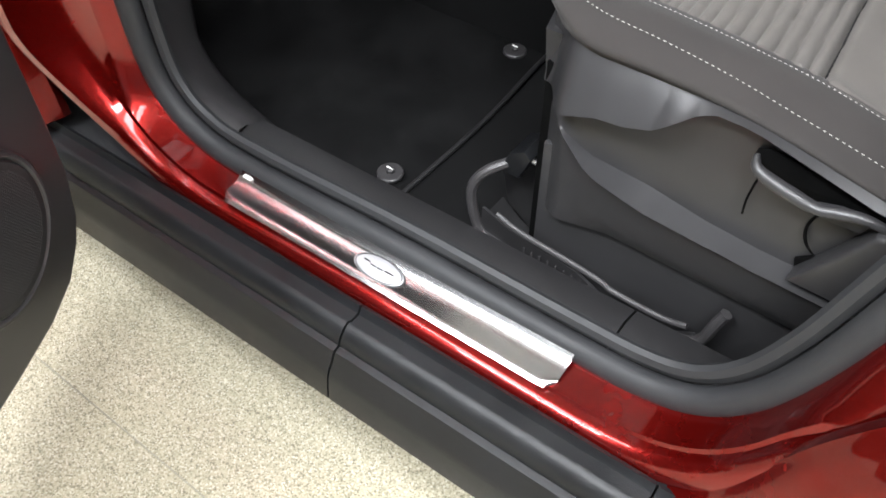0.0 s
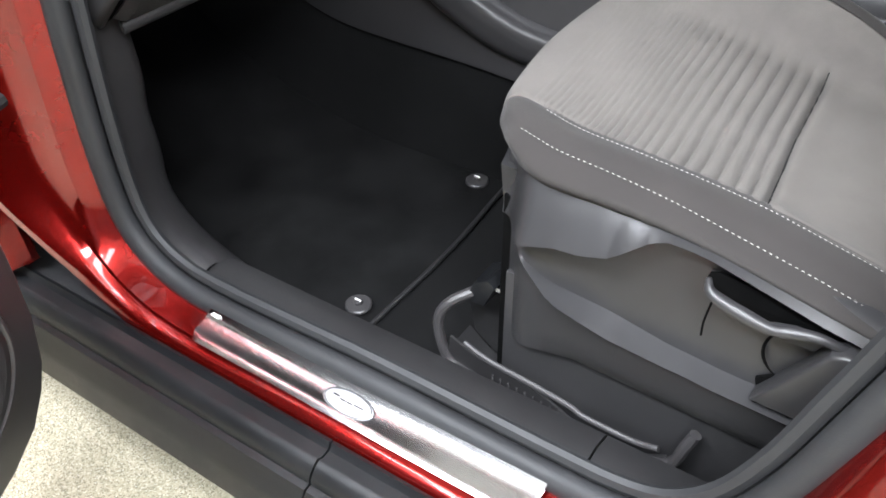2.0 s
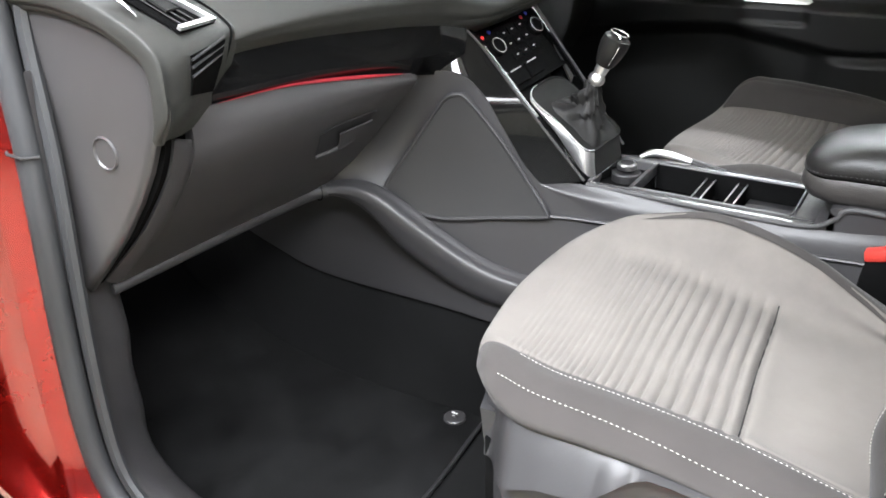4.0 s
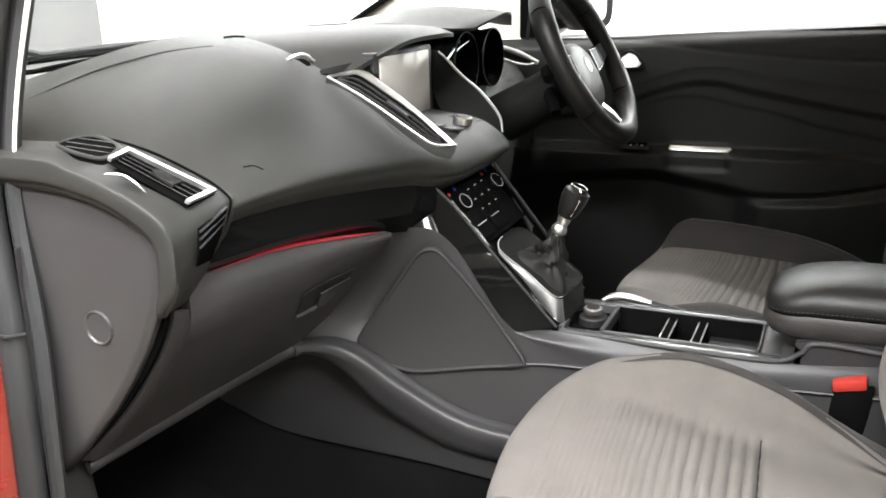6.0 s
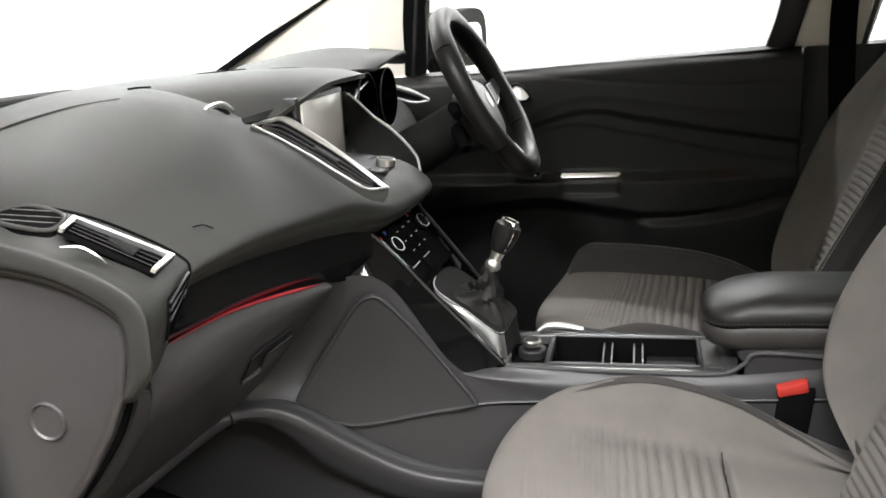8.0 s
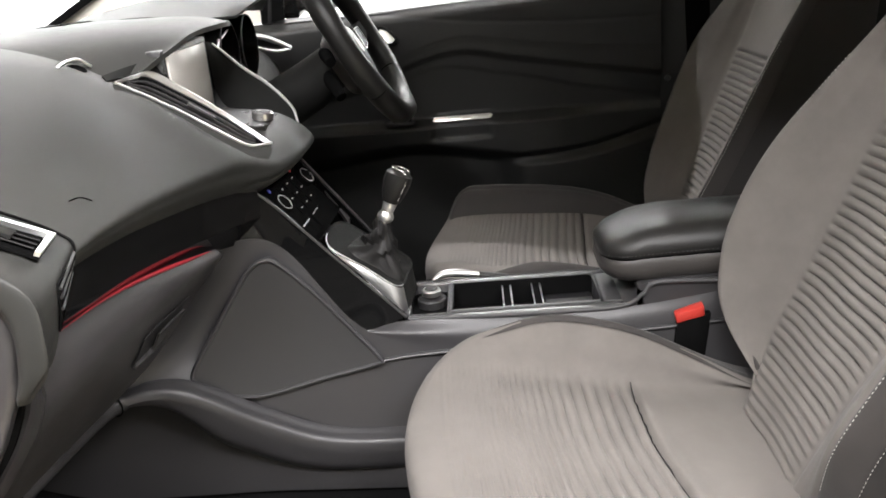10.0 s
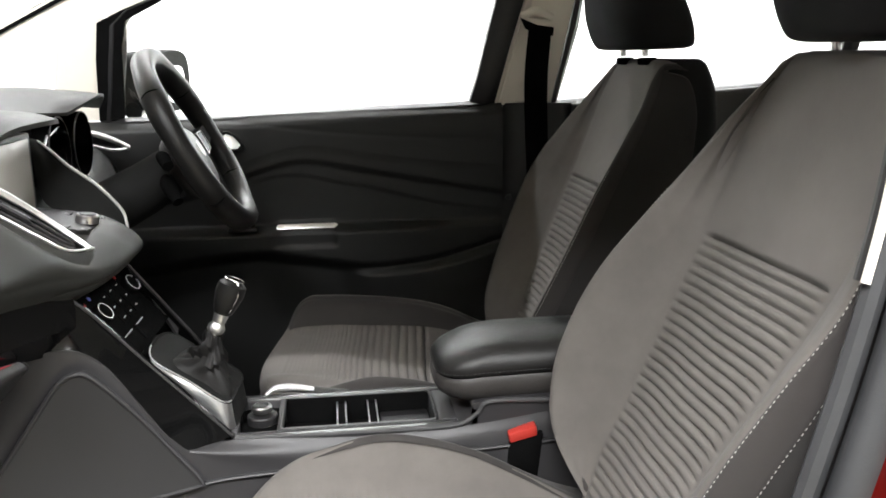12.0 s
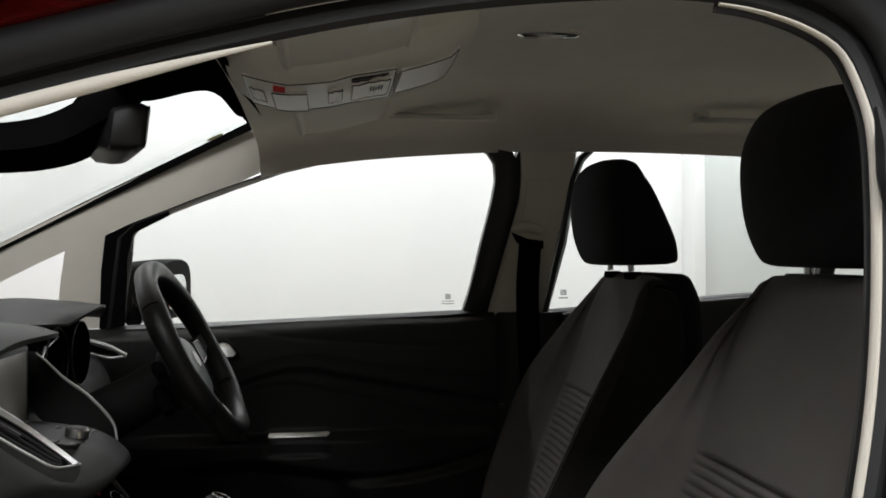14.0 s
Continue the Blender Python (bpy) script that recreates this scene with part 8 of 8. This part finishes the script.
# ---- under the roof ----
def roof_things():
    c = thing("overhead_console", (0.06, -0.02, 1.55), "pale grey overhead console with map lamps and switches", "overhead console")
    rows = []
    for x, z, w in ((-0.075, 1.572, 0.13), (-0.03, 1.552, 0.175), (0.03, 1.548, 0.18), (0.12, 1.564, 0.178), (0.22, 1.588, 0.165), (0.275, 1.625, 0.14)):
        rows.append([(x, -0.02 - w, z + 0.040), (x, -0.02 - w * 0.8, z + 0.008), (x, -0.02, z), (x, -0.02 + w * 0.8, z + 0.008), (x, -0.02 + w, z + 0.040)])
    g = skin(rows, 30, 40)
    part("housing", solid(g, (0, 0, 0.03)), HEADLINER, c, "pale moulded housing")

    def under(x, y):
        i = int(np.argmin(np.abs(g[:, 15, 0] - x)))
        j = int(np.argmin(np.abs(g[i, :, 1] - y)))
        return g[i, j, 2]

    def pad(name, x0, x1, y0, y1, mat, h=0.006, label="", rim=True):
        pts = np.array([[(x, y, under(x, y) - h) for y in np.linspace(y0, y1, 6)] for x in np.linspace(x0, x1, 8)])
        p = part(name, solid(pts, (0, 0, h)), mat, c, label)
        if rim:
            edge = np.vstack([pts[0], pts[1:, -1], pts[-1, -2::-1], pts[-2:0:-1, 0]])
            part("gap", tube(edge, 0.0009, 6, closed=True), TRIM, p)
        return p

    pad("lamp_panel", -0.050, 0.160, -0.145, 0.034, LIGHT_TRIM, 0.004, "pale lamp panel")
    pad("map_lamp", -0.013, 0.036, -0.110, 0.012, LIGHT_TRIM, 0.009, "map reading lamp lens")
    pad("lamp_switch", -0.044, -0.024, -0.105, -0.035, LIGHT_TRIM, 0.007)
    pad("lamp_switch", 0.066, 0.086, -0.105, -0.030, LIGHT_TRIM, 0.009)
    pad("warning_lamp", -0.010, 0.006, -0.130, -0.118, RED_MARK, 0.0085, "small red warning lamp", False)
    pad("glasses_lid", 0.168, 0.250, -0.130, 0.010, LIGHT_TRIM, 0.005, "pale glasses holder lid")
    pad("switch_block", 0.100, 0.154, -0.118, -0.020, LIGHT_TRIM, 0.009)
    pad("switch_slot", 0.098, 0.150, -0.134, -0.126, TRIM_DARK, 0.0065, "", False)
    for k in range(5):
        pad("switch_rib", 0.126 + 0.004 * k, 0.128 + 0.004 * k, -0.095, -0.070, TRIM_DARK, 0.0105, "", False)
    for yc, words in ((0.33, "grey cloth sun visor folded up over the driver"), (-0.33, "grey cloth sun visor folded up with a paper label")):
        v = thing("sun_visor", (0.05, yc, 1.57), words, "sun visor", "sun visors")
        hz = 1.568 if yc > 0 else 1.562
        rows = [[(0.012, yc - 0.175, hz), (0.012, yc, hz + 0.006), (0.012, yc + 0.165, hz)], [(0.09, yc - 0.18, hz + 0.012), (0.09, yc, hz + 0.018), (0.09, yc + 0.17, hz + 0.012)], [(0.172, yc - 0.175, hz + 0.032), (0.172, yc, hz + 0.040), (0.172, yc + 0.165, hz + 0.034)]]
        gg = skin(rows, 24, 20)
        part("visor_board", solid(gg, (0, 0, 0.014)), HEADLINER, v)
        part("visor_edge", tube(np.vstack([gg[0], gg[1:, -1], gg[-1, -2::-1], gg[-2:0:-1, 0]]) + np.array([0, 0, 0.006]), 0.0085, 8, closed=True), HEADLINER, v)
        part("visor_clip", box(-0.055, -0.020, (yc - 0.20 if yc > 0 else yc + 0.20) - 0.02, (yc - 0.20 if yc > 0 else yc + 0.20) + 0.02, hz + 0.005, hz + 0.035, 0.006), LIGHT_TRIM, v)
        if yc < 0:
            part("paper_label", solid(np.array([[gg[12, b] + np.array([0, 0, -0.0015]) for b in range(9, 15)], [gg[17, b] + np.array([0, 0, -0.0015]) for b in range(9, 15)]]), (0, 0, 0.001)), WHITE_MARK, v, "white paper label, print unreadable")
    for x0, x1 in ((0.205, 0.425), (0.90, 1.12)):
        h = thing("grab_handle", ((x0 + x1) / 2, 0.52, 1.60), "grey folding grab handle above the window", "grab handle", "grab handles")
        y, z = 0.525, 1.612
        part("bar", tube(cr([(x0, y + 0.012, z + 0.016), (x0 + 0.015, y - 0.018, z + 0.002), (x0 + 0.05, y - 0.024, z - 0.001), (x1 - 0.05, y - 0.024, z - 0.001), (x1 - 0.015, y - 0.018, z + 0.002), (x1, y + 0.012, z + 0.016)], 40), 0.0105, 10, squash=(1, 0.7)), HEADLINER, h)
        for x in (x0 + 0.008, x1 - 0.008):
            part("mount", box(x - 0.018, x + 0.018, y - 0.012, y + 0.02, z - 0.004, z + 0.034, 0.006), HEADLINER, h)
    lamp = thing("courtesy_lamp", (0.40, 0.0, 1.655), "small oval clear courtesy lamp on the headliner", "courtesy lamp")
    for name, s, dz, mat in (("lamp_base", 1.0, 0.0, HEADLINER), ("lens", 0.82, -0.008, CHROME), ("lens_centre", 0.3, -0.013, LIGHT_TRIM)):
        part(name, loft([[(0.415 + 0.062 * s * q * math.cos(a), 0.0 + 0.022 * s * q * math.sin(a), 1.671 + dz * 0.5 - h * 0.6) for a in np.linspace(0, 2 * math.pi, 36, endpoint=False)] for q, h in ((1.0, 0.0), (1.0, 0.006), (0.85, 0.011), (0.1, 0.012))]), mat, lamp)


roof_things()


# ---- outside, seen through the glass ----
def outside():
    m = thing("door_mirror", (-0.36, 0.93, 1.15), "black door mirror with bright glass outside the driver's window", "door mirror")
    rings = []
    ang = np.linspace(0, 2 * np.pi, 48, endpoint=False)
    for x, s in ((-0.455, 0.35), (-0.445, 0.72), (-0.41, 0.94), (-0.36, 1.0), (-0.325, 1.0), (-0.318, 0.95)):
        yy = 0.925 + 0.105 * s * np.sign(np.cos(ang)) * np.abs(np.cos(ang)) ** 0.55
        zz = 1.232 + 0.075 * s * np.sign(np.sin(ang)) * np.abs(np.sin(ang)) ** 0.6
        rings.append(np.stack([np.full_like(yy, x) + 0.18 * (yy - 0.925), yy, zz], 1))
    part("housing", loft(rings), MATT, m, "black mirror housing")
    part("mirror_glass", loft([r * 0.62 + rings[-1].mean(axis=0) * 0.38 + np.array([0.002 + k * 0.002, -0.022, -0.008]) for k, r in enumerate((rings[-1], rings[-1]))]), MIRROR, m, "bright mirror glass")
    part("arm", tube([(-0.40, 0.80, 1.165), (-0.39, 0.85, 1.175), (-0.385, 0.88, 1.19)], 0.022, 12), GLOSS, m)
    part("sail_panel", plate([side(-0.425, 1.160, 0.012), side(-0.405, 1.160, 0.012), side(-0.395, 1.24, 0.012), side(-0.378, 1.325, 0.012), side(-0.41, 1.325, 0.012)], (0, 0.008, 0), bevel=0), TRIM_DARK, m)
    w = thing("wiper", (-1.0, -0.2, 1.13), "black windscreen wiper at the foot of the glass", "wiper")
    part("arm", tube(cr([(-1.02, -0.62, 1.158), (-1.055, -0.40, 1.168), (-1.075, -0.10, 1.172), (-1.085, 0.25, 1.170)], 30), [0.010, 0.008, 0.006, 0.008], 8), BLACK, w)
    part("blade", tube(cr([(-1.005, -0.50, 1.172), (-1.045, -0.25, 1.180), (-1.06, 0.0, 1.184), (-1.06, 0.25, 1.182)], 30), 0.006, 8), SHADOW_RUBBER, w)
    part("bridge", tube(cr([(-1.03, -0.30, 1.178), (-1.04, -0.25, 1.190), (-1.05, -0.20, 1.180)], 10), 0.006, 8), SHADOW_RUBBER, w)
    part("cowl", solid(skin([[(-1.06, -0.80, 1.06), (-1.11, 0.0, 1.075), (-1.06, 0.80, 1.06)], [(-1.18, -0.80, 1.085), (-1.24, 0.0, 1.10), (-1.18, 0.80, 1.085)]], 20, 6), (0, 0, -0.02)), SHADOW_RUBBER, car)
    part("bonnet", solid(skin([[(-1.16, -0.80, 1.08), (-1.22, 0.0, 1.105), (-1.16, 0.80, 1.08)], [(-1.6, -0.82, 1.00), (-1.66, 0.0, 1.05), (-1.6, 0.82, 1.00)], [(-2.0, -0.74, 0.84), (-2.08, 0.0, 0.90), (-2.0, 0.74, 0.84)], [(-2.12, -0.66, 0.55), (-2.2, 0.0, 0.58), (-2.12, 0.66, 0.55)], [(-2.1, -0.66, 0.22), (-2.18, 0.0, 0.22), (-2.1, 0.66, 0.22)]], 30, 30), (0, 0, -0.012)), RED, car, "metallic red bonnet")


outside()


def wheels():
    """Four road wheels that carry the car."""
    for x in (-1.55, 1.10):
        for y, out in ((-0.80, -1), (0.80, 1)):
            tyre = []
            for r, w in ((0.205, -0.095), (0.300, -0.105), (0.312, -0.085), (0.315, 0.0), (0.312, 0.085), (0.300, 0.105), (0.205, 0.095)):
                tyre.append([(x + r * math.cos(a), y + w, 0.315 + r * math.sin(a)) for a in np.linspace(0, 2 * math.pi, 40, endpoint=False)])
            w = part("wheel", loft(tyre), SHADOW_RUBBER, car, "black tyre on a silver rim")
            part("rim", disc((x, y + out * 0.075, 0.315), (0, out, 0), 0.20, 0.02, 36, 0.006, 0.01), SATIN, w, "silver rim")


wheels()
